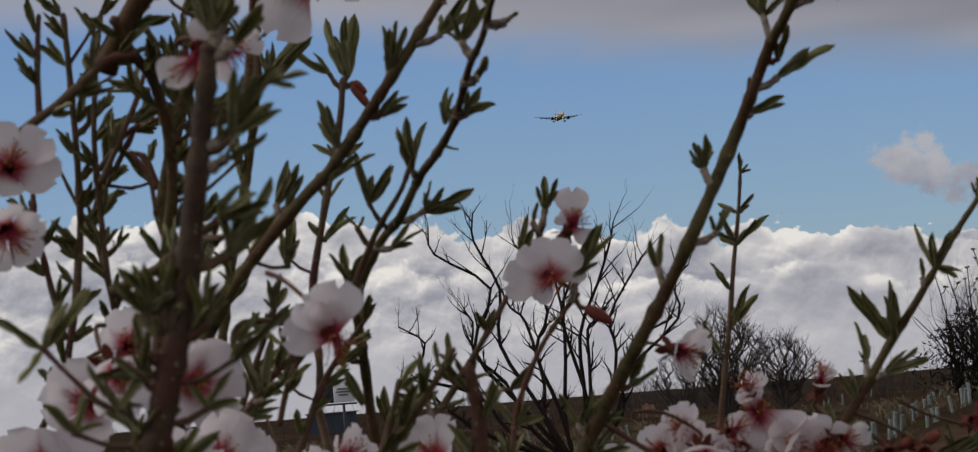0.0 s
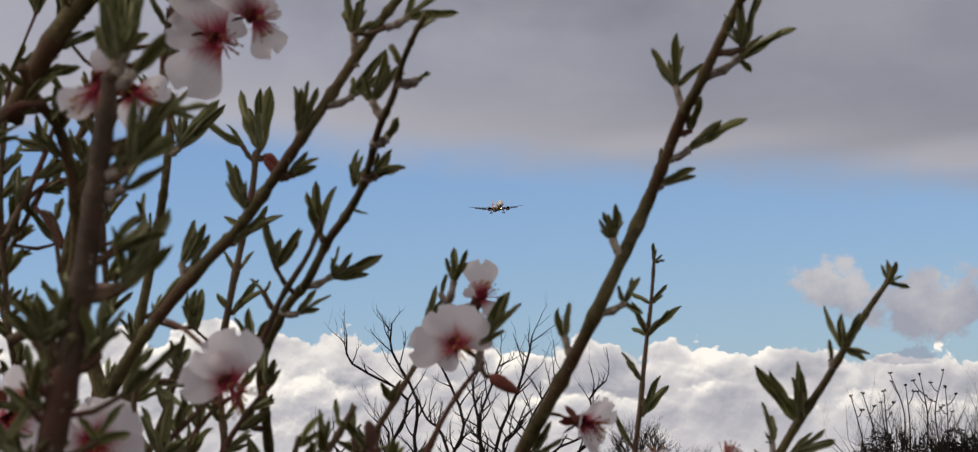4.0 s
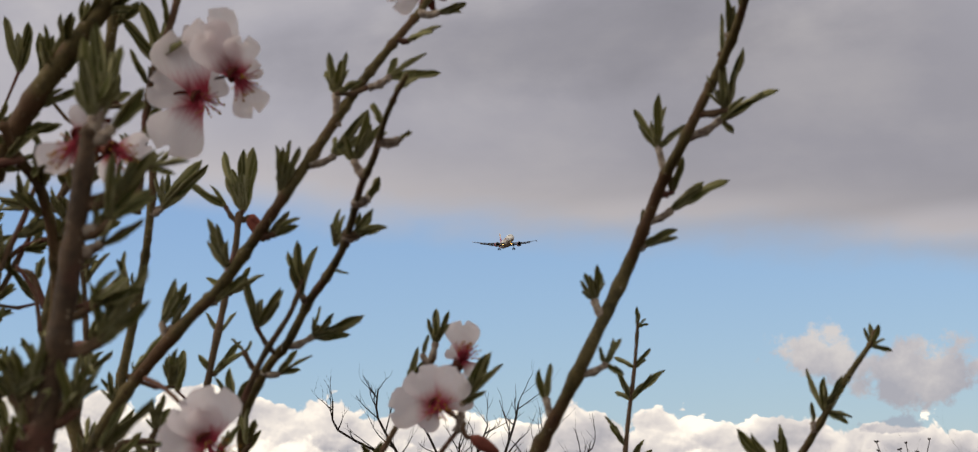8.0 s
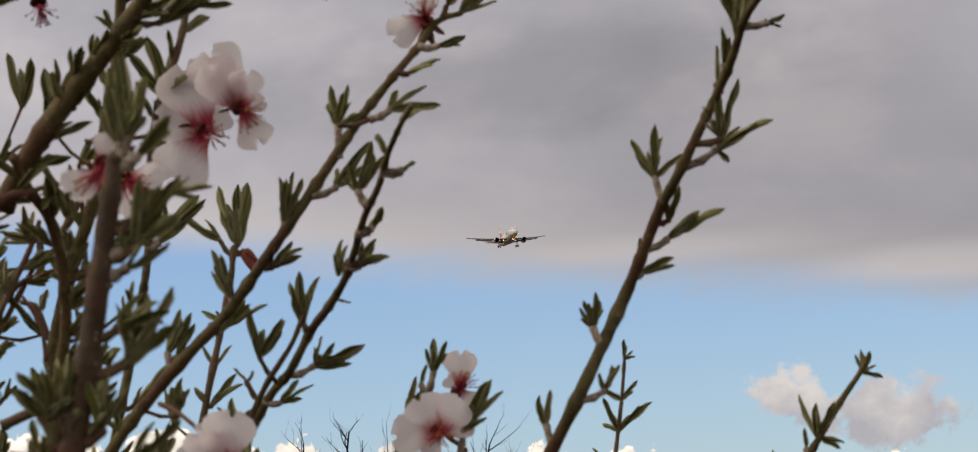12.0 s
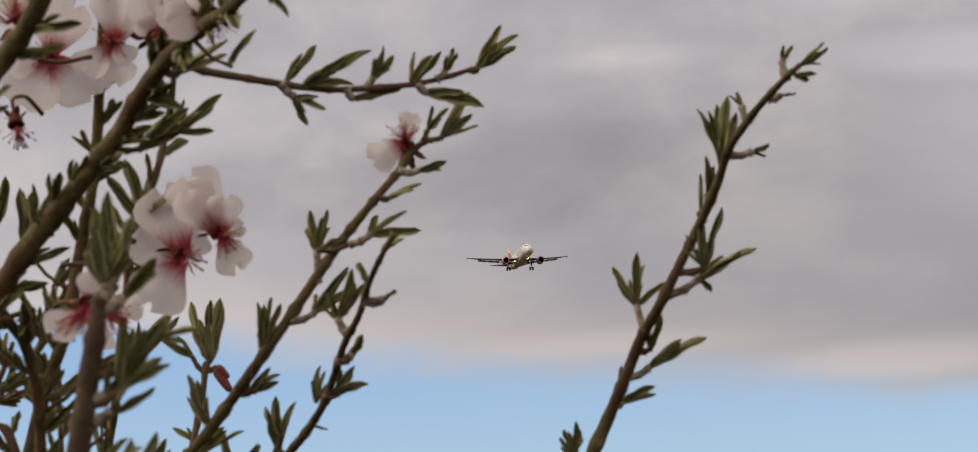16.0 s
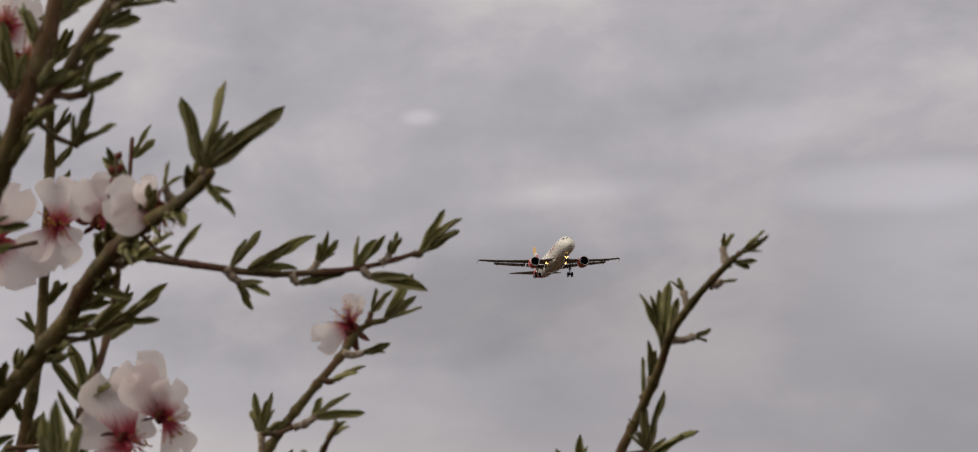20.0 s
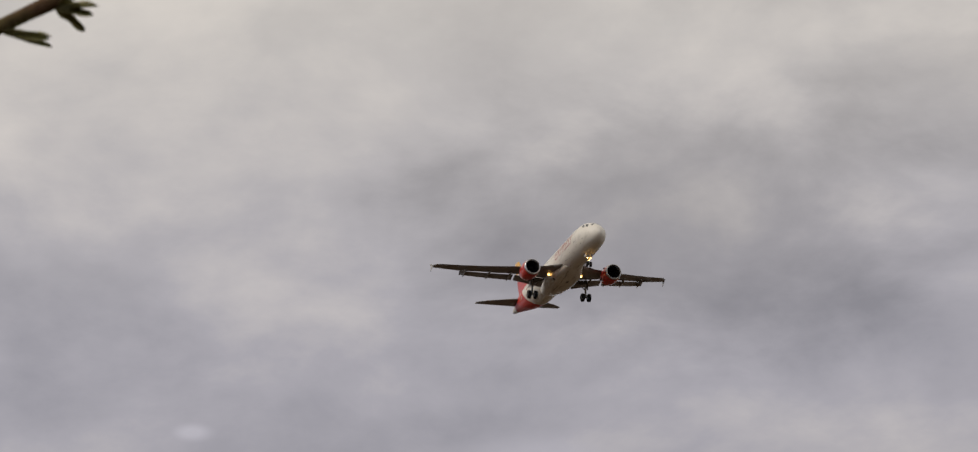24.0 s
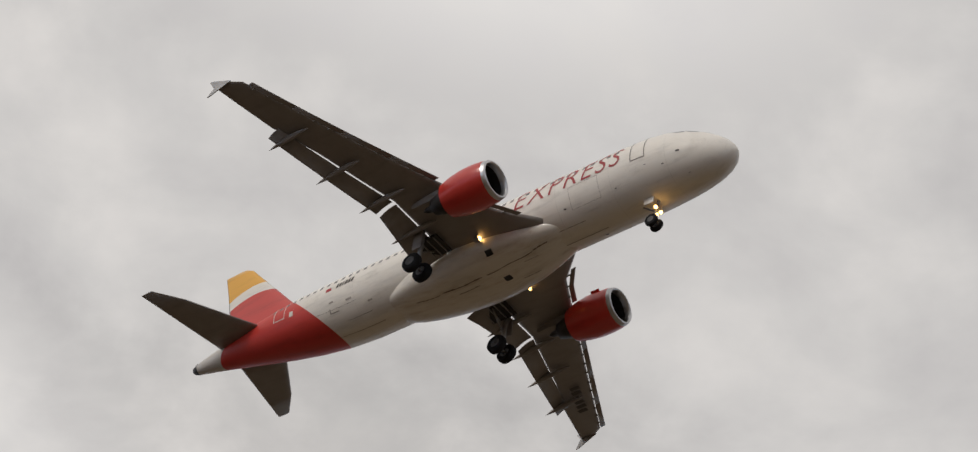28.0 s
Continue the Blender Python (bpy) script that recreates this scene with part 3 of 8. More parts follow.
# ---- the airliner: nose at the origin, x forward, y to port, z up ----
def section(s, rx, rz, zc, sides=40, power=2.0):
    ring = []
    for k in range(sides):
        a = math.tau * k / sides
        c, q = math.cos(a), math.sin(a)
        e = 2 / power
        ring.append((-s, math.copysign(abs(c) ** e, c) * rx, zc + math.copysign(abs(q) ** e, q) * rz))
    return ring


FUSELAGE = [(0.0, 0.05, -0.80), (0.12, 0.36, -0.79), (0.4, 0.70, -0.75), (0.9, 1.05, -0.65), (1.6, 1.36, -0.48), (2.6, 1.65, -0.27), (3.6, 1.83, -0.12), (4.8, 1.94, -0.03), (6.2, 1.975, 0.0),
            (10, 1.975, 0.0), (14, 1.975, 0.0), (18, 1.975, 0.0), (22, 1.975, 0.0), (24.5, 1.975, 0.0), (26.5, 1.90, 0.08), (28.5, 1.74, 0.24), (30.5, 1.50, 0.44), (32.5, 1.19, 0.64), (34.5, 0.84, 0.80), (36.2, 0.52, 0.88), (37.2, 0.33, 0.90), (37.55, 0.20, 0.90)]


def body_at(s):
    """Radius and height of the fuselage's axis at a station."""
    for (a, ra, za), (b, rb, zb) in zip(FUSELAGE, FUSELAGE[1:]):
        if a <= s <= b:
            f = (s - a) / (b - a)
            return ra + (rb - ra) * f, za + (zb - za) * f
    return FUSELAGE[-1][1:]


def on_skin(s, angle, lift=0.012):
    """A point on the fuselage: angle in degrees up from the port side."""
    r, z = body_at(s)
    a = radians(angle)
    return Vector((-s, (r + lift) * math.cos(a), z + (r * 1.045 + lift) * math.sin(a)))


def skin_patch(s0, s1, a0, a1, lift=0.012, slant=0.0, grid=4, bm=None):
    """A curved panel on the fuselage between two stations and two angles."""
    bm = bm or bmesh.new()
    rows = [[bm.verts.new(on_skin(s0 + (s1 - s0) * i / grid + slant * j / grid, a0 + (a1 - a0) * j / grid, lift)) for j in range(grid + 1)] for i in range(grid + 1)]
    for i in range(grid):
        for j in range(grid):
            bm.faces.new((rows[i][j], rows[i + 1][j], rows[i + 1][j + 1], rows[i][j + 1]))
    return bm


def foil(le, te, z, thick, y, points=9, droop=0.0):
    """A wing section between leading and trailing edge stations."""
    chord, up, low = te - le, [], []
    for k in range(points):
        u = (1 - math.cos(math.pi * k / (points - 1))) / 2
        h = thick * chord * 2.6 * (0.2969 * math.sqrt(u) - 0.126 * u - 0.3516 * u * u + 0.2843 * u ** 3 - 0.1015 * u ** 4) * 2
        bend = -droop * u * u
        up.append((-(le + chord * u), y, z + h * 1.0 + bend))
        low.append((-(le + chord * u), y, z - h * 0.75 + bend))
    return up + low[-2:0:-1]


def wing_line(y):
    """Leading edge, trailing edge and height of the wing at a distance y from the axis."""
    y = abs(y)
    le = 12.35 + (y - 1.9) * 0.532 - (0.5 * (3.2 - y) if y < 3.2 else 0)
    te = 18.25 if y < 6.4 else 18.25 + (y - 6.4) * 0.340
    z = -1.25 + (y - 1.9) * 0.118 + max(0, y - 6) ** 2 * 0.0042
    return le, te, z


def wheel(parent, at, radius, width):
    tyre = part("wheel", turned([(-width / 2, radius * 0.5), (-width / 2, radius * 0.8), (-width * 0.38, radius * 0.96), (-width * 0.15, radius), (width * 0.15, radius), (width * 0.38, radius * 0.96), (width / 2, radius * 0.8), (width / 2, radius * 0.5)], "Y", 28), M_TYRE, parent, "black tyre")
    tyre.location = at
    part("rim", turned([(-width * 0.42, 0.02), (-width * 0.42, radius * 0.3), (-width * 0.5, radius * 0.52), (width * 0.5, radius * 0.52), (width * 0.42, radius * 0.3), (width * 0.42, 0.02)], "Y", 20), M_HUB, tyre, "dark steel rim")
    return tyre


def lamp(parent, at, radius, name="landing_light", mat=None):
    bm = bmesh.new()
    bmesh.ops.create_uvsphere(bm, u_segments=14, v_segments=8, radius=radius)
    ob = part(name, bm, mat or M_LAMP, parent, "lit warm lamp")
    ob.location = at
    return ob


def half_wing(plane, side):
    bm = bmesh.new()
    ys = [1.2, 1.9, 3.2, 4.8, 6.4, 8.5, 11, 13.4, 15.4, 16.5, 16.85]
    rings = []
    for y in ys:
        le, te, z = wing_line(y)
        if y > 2.4:
            le += 0.09                         # the slats lie before it
        if y > 16.6:
            le += 0.45
        cut = 0.85 if y < 13.3 else 1.0        # the flaps fill the rest
        thick = 0.13 - 0.03 * min(1, y / 8)
        rings.append(foil(le, le + (te - le) * cut, z, thick * (1 / cut) * 0.9, side * y))
    wing = part("wing", loft(bm, rings), M_WING, plane, "dark grey wing")
    # flaps, let down and back behind a slit
    for name, y0, y1 in (("inboard_flap", 2.15, 6.25), ("outboard_flap", 6.5, 13.3)):
        bm, rings = bmesh.new(), []
        for k in range(5):
            y = y0 + (y1 - y0) * k / 4
            le, te, z = wing_line(y)
            c = te - le
            rings.append(foil(le + c * 0.845, te + c * 0.115 + 0.1, z - 0.07 - 0.022 * c, 0.10, side * y, 7, 0.16 * c * 0.3 + 0.25))
        part(name, loft(bm, rings), M_WING, wing)
    # slats, pushed forward off the leading edge
    for y0, y1 in ((2.5, 5.0), (6.6, 9.0), (9.01, 11.5), (11.51, 14.0), (14.01, 16.3)):
        bm, rings = bmesh.new(), []
        for k in range(3):
            y = y0 + (y1 - y0) * k / 2
            le, te, z = wing_line(y)
            c = te - le
            rings.append(foil(le - 0.31, le + 0.01, z - 0.10, 0.13, side * y, 6, 0.05))
        slat = part("slat", loft(bm, rings), M_WING, wing)
        for k in (0.18, 0.5, 0.82):
            y = y0 + (y1 - y0) * k
            le, te, z = wing_line(y)
            part("slat_track", box((0.34, 0.09, 0.06), (-le - 0.06, side * y, z - 0.04), 0.01), M_STRUT, slat, smooth=False)
    # fairings over the flap tracks
    for y, length in ((4.4, 2.9), (7.0, 2.9), (9.7, 2.8), (12.7, 2.5)):
        le, te, z = wing_line(y)
        c = te - le
        bm, rings = bmesh.new(), []
        for k in range(9):
            u = k / 8
            r = 0.19 * math.sin(math.pi * min(1, u * 1.02 + 0.02)) ** 0.7 + 0.005
            s = te - length * 0.66 + length * u * 1.05
            rings.append([(-s, side * y + r * 0.75 * math.cos(a), z - 0.27 - 0.30 * u * u + r * math.sin(a)) for a in (math.tau * j / 10 for j in range(10))])
        part("flap_track_fairing", loft(bm, rings), M_WING, wing)
    # wing-tip fence: a small arrow above and below the tip
    le, te, z = wing_line(16.85)
    for up in (1, -1):
        bm = bmesh.new()
        for dy in (-0.025, 0.025):
            for s, h in ((le + 0.45, 0.0), (te + 0.25, 0.55), (te + 0.42, 0.55), (te + 0.1, 0.0)):
                bm.verts.new((-s, side * (16.87 + h * 0.12) + dy, z + up * h))
        bm.verts.ensure_lookup_table()
        v = bm.verts
        bm.faces.new((v[0], v[1], v[2], v[3]))
        bm.faces.new((v[7], v[6], v[5], v[4]))
        for i in range(4):
            bm.faces.new((v[i], v[i + 4], v[(i + 1) % 4 + 4], v[(i + 1) % 4]))
        bmesh.ops.recalc_face_normals(bm, faces=bm.faces)
        part("wingtip_fence", bm, M_FENCE, wing, "pale grey wingtip fence", smooth=False)
    if side > 0:
        # letters under the wing, too small to read: plain bars
        for k, y in enumerate((11.7, 12.15, 12.6, 13.05, 13.5, 13.95)):
            le, te, z = wing_line(y)
            c = te - le
            bar = part("marking_bar", box((0.62 if k != 2 else 0.2, 0.24, 0.012)), M_MARK, wing, "dark marking bar", smooth=False)
            bar.location = (-(le + c * 0.42), y, z - 0.115 * c * 0.9 + 0.04 - 0.09)
    return wing


def engine(plane, side):
    y, z, s = side * 5.78, -1.92, 11.3
    at = (-s, y, z)
    cowl = [(0.03, 1.02), (-0.12, 1.10), (-0.4, 1.17), (-1.0, 1.22), (-1.7, 1.21), (-2.4, 1.12), (-3.05, 0.95)]
    nacelle = part("engine", turned(cowl, "X", 36), M_RED, plane, "red engine cowl with a silver intake lip")
    nacelle.location = at
    part("intake_lip", turned([(-0.20, 1.128), (-0.02, 1.09), (0.06, 1.03), (0.05, 0.97), (-0.06, 0.92), (-0.3, 0.885)], "X", 36), M_BARE, nacelle, "bright silver intake lip")
    part("intake_duct", turned([(-0.3, 0.885), (-0.9, 0.87), (-1.1, 0.86)], "X", 36), M_DARK, nacelle)
    bm, rows = bmesh.new(), []
    for r in (0.25, 0.55, 0.86):
        twist = 0.10 + 0.10 * r
        rows.append([[bm.verts.new((-0.95 + d * 0.09 + lift, r * math.cos(d * twist / r * 0.6), r * math.sin(d * twist / r * 0.6))) for d in (-1, 1)] for lift in (0.0, -0.012)])
    for p, q in zip(rows, rows[1:]):
        bm.faces.new((p[0][0], p[0][1], q[0][1], q[0][0]))
        bm.faces.new((p[1][1], p[1][0], q[1][0], q[1][1]))
        for d in (0, 1):
            bm.faces.new((p[0][d], p[1][d], q[1][d], q[0][d]))
    blade = part("fan_blade", bm, M_FAN, nacelle, "black fan blade", smooth=False)
    for k in range(1, 24):
        again("fan_blade", blade, Matrix.Rotation(math.tau * k / 24, 4, "X"), nacelle)
    part("fan_backing", turned([(-1.06, 0.86), (-1.08, 0.4), (-1.08, 0.02)], "X", 24), M_FAN, nacelle)
    part("spinner", turned([(-0.55, 0.005), (-0.65, 0.10), (-0.8, 0.20), (-0.98, 0.28)], "X", 20), M_FAN, nacelle)
    part("exhaust_core", turned([(-2.3, 0.78), (-3.0, 0.72), (-3.5, 0.60), (-4.0, 0.47), (-4.05, 0.40), (-3.6, 0.32), (-4.5, 0.16), (-4.75, 0.02)], "X", 28), M_DARK, nacelle, "dark metal exhaust cone")
    part("bypass_ring", turned([(-3.05, 0.95), (-3.04, 0.90), (-2.3, 0.86), (-2.3, 0.7)], "X", 36), M_DARK, nacelle)
    bm, rings = bmesh.new(), []
    wz = wing_line(5.78)[2]
    for dx, low, high, w in ((-0.75, 1.05, 1.26, 0.10), (-1.6, 1.0, 1.50, 0.20), (-2.8, 0.6, wz - z - 0.10, 0.22), (-4.2, 0.45, wz - z - 0.12, 0.20), (-5.6, wz - z - 0.55, wz - z - 0.2, 0.08)):
        rings.append([(dx, -w, low), (dx, w, low), (dx, w, high), (dx, -w, high)])
    part("pylon", loft(bm, rings), M_WING, nacelle, smooth=False)
    for turn in ((145,) if side > 0 else (35,)):
        fin = part("nacelle_strake", box((0.55, 0.025, 0.16), (-1.0, 0, 1.27)), M_RED, nacelle, smooth=False)
        fin.rotation_euler = (radians(turn - 90), 0, 0)
    return nacelle


def tailplane(plane, side):
    bm, rings = bmesh.new(), []
    for k in range(5):
        f = k / 4
        y = 0.6 + 5.65 * f
        rings.append(foil(31.3 + 4.0 * f + (0.35 if k == 4 else 0), 34.9 + 1.55 * f, 0.80 + 0.66 * f, 0.10, side * y))
    tail = part("tailplane", loft(bm, rings), M_WING, plane, "dark grey tailplane")
    return tail


def main_gear(plane, side):
    y, s, z = side * 3.85, 17.78, -3.56
    wz = wing_line(3.85)[2]
    leg = part("main_gear", tube([(-s + 0.15, y + side * 0.1, wz), (-s + 0.08, y, wz - 1.0), (-s, y, z)], [0.17, 0.15, 0.11], 12), M_STRUT, plane, "grey steel main landing gear leg")
    part("axle", tube([(-s, y - 0.5, z), (-s, y + 0.5, z)], [0.08, 0.08], 10), M_STRUT, leg)
    part("side_brace", tube([(-s + 0.05, y - side * 0.05, z + 1.1), (-s + 0.05, y - side * 1.35, wz - 0.25)], [0.06, 0.07], 8), M_STRUT, leg)
    part("torque_link", tube([(-s - 0.05, y, z + 0.15), (-s - 0.4, y, z + 0.55), (-s - 0.08, y, z + 0.95)], [0.045, 0.05, 0.045], 6), M_STRUT, leg)
    part("gear_door", box((0.62, 0.05, 1.25), (-s + 0.05, y + side * 0.30, wz - 0.80), 0.02), M_WING, leg, "grey leg door")
    for dy in (-0.46, 0.46):
        wheel(leg, (-s, y + dy, z), 0.585, 0.42)
    # dark plate at the wing root, painted as the shade inside the open well, with its ribs
    well = part("wheel_well", box((1.7, 1.5, 0.10), (-s + 0.1, side * 3.0, wz - 0.42), 0.02), M_DARK, plane, "dark plate painted as the shade of an open wheel well", smooth=False)
    for k in range(4):
        part("well_rib", box((0.06, 1.3, 0.10), (-s - 0.55 + 0.42 * k, side * 3.0, wz - 0.49)), M_STRUT, well, smooth=False)


def nose_gear(plane):
    s, z = 5.12, -3.50
    leg = part("nose_gear", tube([(-s + 0.25, 0, -1.9), (-s + 0.12, 0, -2.7), (-s, 0, z)], [0.11, 0.10, 0.07], 12), M_STRUT, plane, "grey steel nose gear leg with lamps")
    part("axle", tube([(-s, -0.28, z), (-s, 0.28, z)], [0.05, 0.05], 8), M_STRUT, leg)
    part("drag_strut", tube([(-s + 0.1, 0, z + 0.75), (-s - 0.75, 0, -2.0)], [0.05, 0.06], 8), M_STRUT, leg)
    for side in (-1, 1):
        wheel(leg, (-s, side * 0.25, z), 0.385, 0.22)
        part("gear_door", box((0.6, 0.03, 0.40), (-s - 0.1, side * 0.42, -2.20), 0.012), M_FAIRING, leg, "small pale door")
        lamp(leg, (-s + 0.24, side * 0.24, -2.66), 0.105, "taxi_light")
    lamp(leg, (-s + 0.18, 0, -2.98), 0.085, "taxi_light")
    part("light_bracket", box((0.06, 0.62, 0.10), (-s + 0.12, 0, -2.66)), M_STRUT, leg, smooth=False)


def lettering(plane):
    """The red word along the starboard flank, wrapped round the skin."""
    data = bpy.data.curves.new("flank_word", "FONT")
    data.body, data.size, data.space_character, data.shear, data.resolution_u = "EXPRESS", 1.9, 1.12, 0.25, 4
    data.offset = -0.018
    holder = new("flank_word_source", data)
    mesh = bpy.data.meshes.new_from_object(holder.evaluated_get(bpy.context.evaluated_depsgraph_get()))
    bpy.data.objects.remove(holder)
    bm = bmesh.new()
    bm.from_mesh(mesh)
    bmesh.ops.triangulate(bm, faces=bm.faces)
    for _ in range(2):
        bmesh.ops.subdivide_edges(bm, edges=[e for e in bm.edges if e.calc_length() > 0.25], cuts=1)
        bmesh.ops.triangulate(bm, faces=bm.faces)
    wide = max(v.co.x for v in bm.verts)
    for v in bm.verts:
        s = WORD[1] - (WORD[1] - WORD[0]) * (v.co.x / wide)
        lift = v.co.y / 2.05
        angle = 180 - (WORD[2] + math.degrees(lift))
        v.co = on_skin(s, angle, 0.016)
    part("flank_word", bm, M_LETTER, plane, "dark red word on the white flank", smooth=False)


WORD = (6.0, 13.2, -7.0)


def fairing_size(u):
    """Half width and half depth of the belly fairing at a share u of its length."""
    w = max(0.0, math.sin(math.pi * u)) ** (0.8 if u < 0.5 else 0.5)
    return 0.6 + 1.55 * w, 0.30 + 0.90 * w, -1.42 + 0.05 * (1 - w)


def fairing_low(s, y):
    """Height of the belly fairing's underside."""
    rx, rz, zc = fairing_size((s - 9.6) / 13.0)
    return zc - rz * max(0.0, 1 - (abs(y) / rx) ** 2.7) ** (1 / 2.7)


def airliner():
    plane = thing("airliner", pose(0, 0, 0), "white twin-engined airliner with red tail and engines, gear down", "airplane")
    bm = bmesh.new()
    stations = []
    for (a, ra, za), (b, rb, zb) in zip(FUSELAGE, FUSELAGE[1:]):
        steps = max(1, round((b - a) / 1.0))
        stations += [(a + (b - a) * k / steps, ra + (rb - ra) * k / steps, za + (zb - za) * k / steps) for k in range(steps)]
    stations.append(FUSELAGE[-1])
    loft(bm, [section(s, r, r * 1.045, z) for s, r, z in stations])
    body = part("fuselage", bm, M_FUSELAGE, plane, "white fuselage with a slanted red tail")
    # belly fairing under the wing roots
    rings = []
    for k in range(21):
        u = k / 20
        s = 9.6 + 13.0 * u
        rx, rz, zc = fairing_size(u)
        rings.append(section(s, rx, rz, zc, 36, 2.7))
    part("belly_fairing", loft(bmesh.new(), rings), M_FAIRING, plane, "pale, stained belly fairing")
    for side in (-1, 1):
        half_wing(plane, side)
        engine(plane, side)
        tailplane(plane, side)
        main_gear(plane, side)
        light = lamp(plane, (-LAMP_AT[0], side * LAMP_AT[1], LAMP_AT[2]), 0.15)
        light_case = part("lamp_case", turned([(-0.3, 0.10), (-0.05, 0.21), (0.09, 0.22)], "X", 14), M_STRUT, light)
    nose_gear(plane)
    # fin with its rounded foot
    rings = []
    for z, le, te, t in ((0.9, 28.2, 34.7, 0.085), (2.0, 28.9, 35.0, 0.09), (2.5, 30.1, 35.1, 0.10), (4.2, 31.55, 35.55, 0.10), (6.0, 33.1, 35.95, 0.10), (7.35, 34.25, 36.3, 0.095), (7.62, 34.75, 36.35, 0.06)):
        ring = foil(le, te, 0, t, 0)
        rings.append([(p[0], p[2] * 0.87, z) for p in ring])
    fin = part("fin", loft(bmesh.new(), rings), M_FIN, plane, "red fin with white band and yellow tip")
    # cabin windows, each a small dark pane
    for side in (0, 180):
        for k in range(46):
            s = 6.4 + 0.533 * k
            if 15.2 < s < 15.9:
                continue
            bm = skin_patch(s - 0.12, s + 0.12, 18 if not side else 162, 27 if not side else 153, 0.010, 0, 2)
            part("cabin_window", bm, M_CABIN, plane)
        # doors: thin proud outlines
        for s, wide in ((4.6, 0.85), (29.4, 0.85)):
            lo, hi = (-12, 38)
            frame_door = bmesh.new()
            for a, b, c, d in ((s, s + 0.05, lo, hi), (s + wide, s + wide + 0.05, lo, hi), (s, s + wide, lo, lo + 1.6), (s, s + wide, hi - 1.6, hi)):
                skin_patch(a, b, c if not side else 180 - c, d if not side else 180 - d, 0.014, 0, 6, frame_door)
            part("door_outline", frame_door, M_SEAM if s < 10 else M_FAIRING, plane, "thin grey door outline" if s < 10 else "thin pale door outline")
    # cockpit windows
    for side in (1, -1):
        for s0, s1, a0, a1, slant in ((1.35, 1.75, 62, 88, 0.35), (1.75, 2.35, 42, 60, 0.45), (2.45, 3.0, 36, 54, 0.5)):
            b = (a0, a1) if side > 0 else (180 - a0, 180 - a1)
            part("cockpit_window", skin_patch(s0, s1, b[0], b[1], 0.014, slant), M_PANE, plane)
    # small marks: registration bars and flag behind the wing, hatches on the belly
    for side in (0, 180):
        def at(a):
            return a if not side else 180 - a
        for k, (s, w) in enumerate(((25.4, 0.15), (25.18, 0.15), (24.96, 0.09), (24.78, 0.18), (24.54, 0.15), (24.32, 0.15))):
            part("marking_bar", skin_patch(s - w, s, at(2), at(11), 0.012, -0.08), M_MARK, plane, "dark marking bar")
        part("flag_patch", skin_patch(25.75, 26.15, at(2), at(9), 0.012), M_LETTER, plane, "small red and yellow flag")
        part("vent", skin_patch(28.7, 29.0, at(-14), at(-3), 0.012), M_FAIRING, plane, "small white panel")
    for s, a, w in ((13.2, -80, 0.5), (15.6, -97, 0.4), (8.6, -68, 0.2), (3.4, -30, 0.14), (2.4, -118, 0.1), (9.8, 219, 0.16), (3.6, 213, 0.12), (2.6, 196, 0.22), (4.6, 205, 0.1), (6.6, 222, 0.1)):
        part("hatch", skin_patch(s, s + w, a, a + 14 * w, 0.012), M_MARK, plane, "dark hatch")
    # open hatches as dark plates: the shade inside them is the plate's colour
    for s, y, turn in ((14.7, -1.70, -35), (14.75, 0.2, 3)):
        hatch = part("hatch", box((0.42, 0.36, 0.04)), M_DARK, plane, "dark plate painted as the shade of an open belly hatch", smooth=False)
        hatch.location, hatch.rotation_euler = (-s, y, fairing_low(s, y)), (radians(turn), 0, 0)
    # oil streaks, toned dark to double as the shadow along the fairing's contour
    for s0, s1, y, wide in ((12.6, 15.6, -0.62, 0.07), (15.9, 18.6, -0.60, 0.10), (18.8, 20.4, -0.56, 0.06), (11.6, 12.5, -0.66, 0.12), (16.4, 17.8, -0.15, 0.05), (13.0, 14.1, 0.75, 0.05)):
        bm, rows = bmesh.new(), []
        for k in range(13):
            s = s0 + (s1 - s0) * k / 12
            half = wide * random.uniform(0.12, 0.5)
            rows.append([bm.verts.new((-s, y + d + 0.03 * math.sin(3 * s), fairing_low(s, y + d) - 0.012)) for d in (-half, half)])
        for a, b in zip(rows, rows[1:]):
            bm.faces.new((a[0], a[1], b[1], b[0]))
        part("dirt_streak", bm, M_OIL, plane, "dark oil streak with painted contour shade along the belly")
    # thin seams and dirt streaks along the belly, cargo doors on the starboard flank
    for s0, s1, a, wide in ((8.2, 10.9, -84, 0.9), (9.0, 12.0, -112, 0.7), (12.4, 14.6, -97, 0.6), (22.9, 26.4, -96, 0.6), (23.2, 25.0, -120, 0.5), (24.0, 27.5, 214, 0.4), (16.0, 19.4, -88, 0.6)):
        part("dirt_streak", skin_patch(s0, s1, a, a + wide, 0.014 if s0 < 11 or s0 > 22 else 0.40, 0.05, 6), M_GRIME, plane, "brown dirt streak")
    for s, wide, lo, hi in ((7.6, 1.85, 189, 226),):
        outline = bmesh.new()
        for a, b, c, d in ((s, s + 0.02, lo, hi), (s + wide, s + wide + 0.02, lo, hi), (s, s + wide, lo, lo + 0.5), (s, s + wide, hi - 0.5, hi)):
            skin_patch(a, b, c, d, 0.014, 0, 6, outline)
        part("cargo_door_outline", outline, M_LINE, plane, "thin grey cargo door outline")
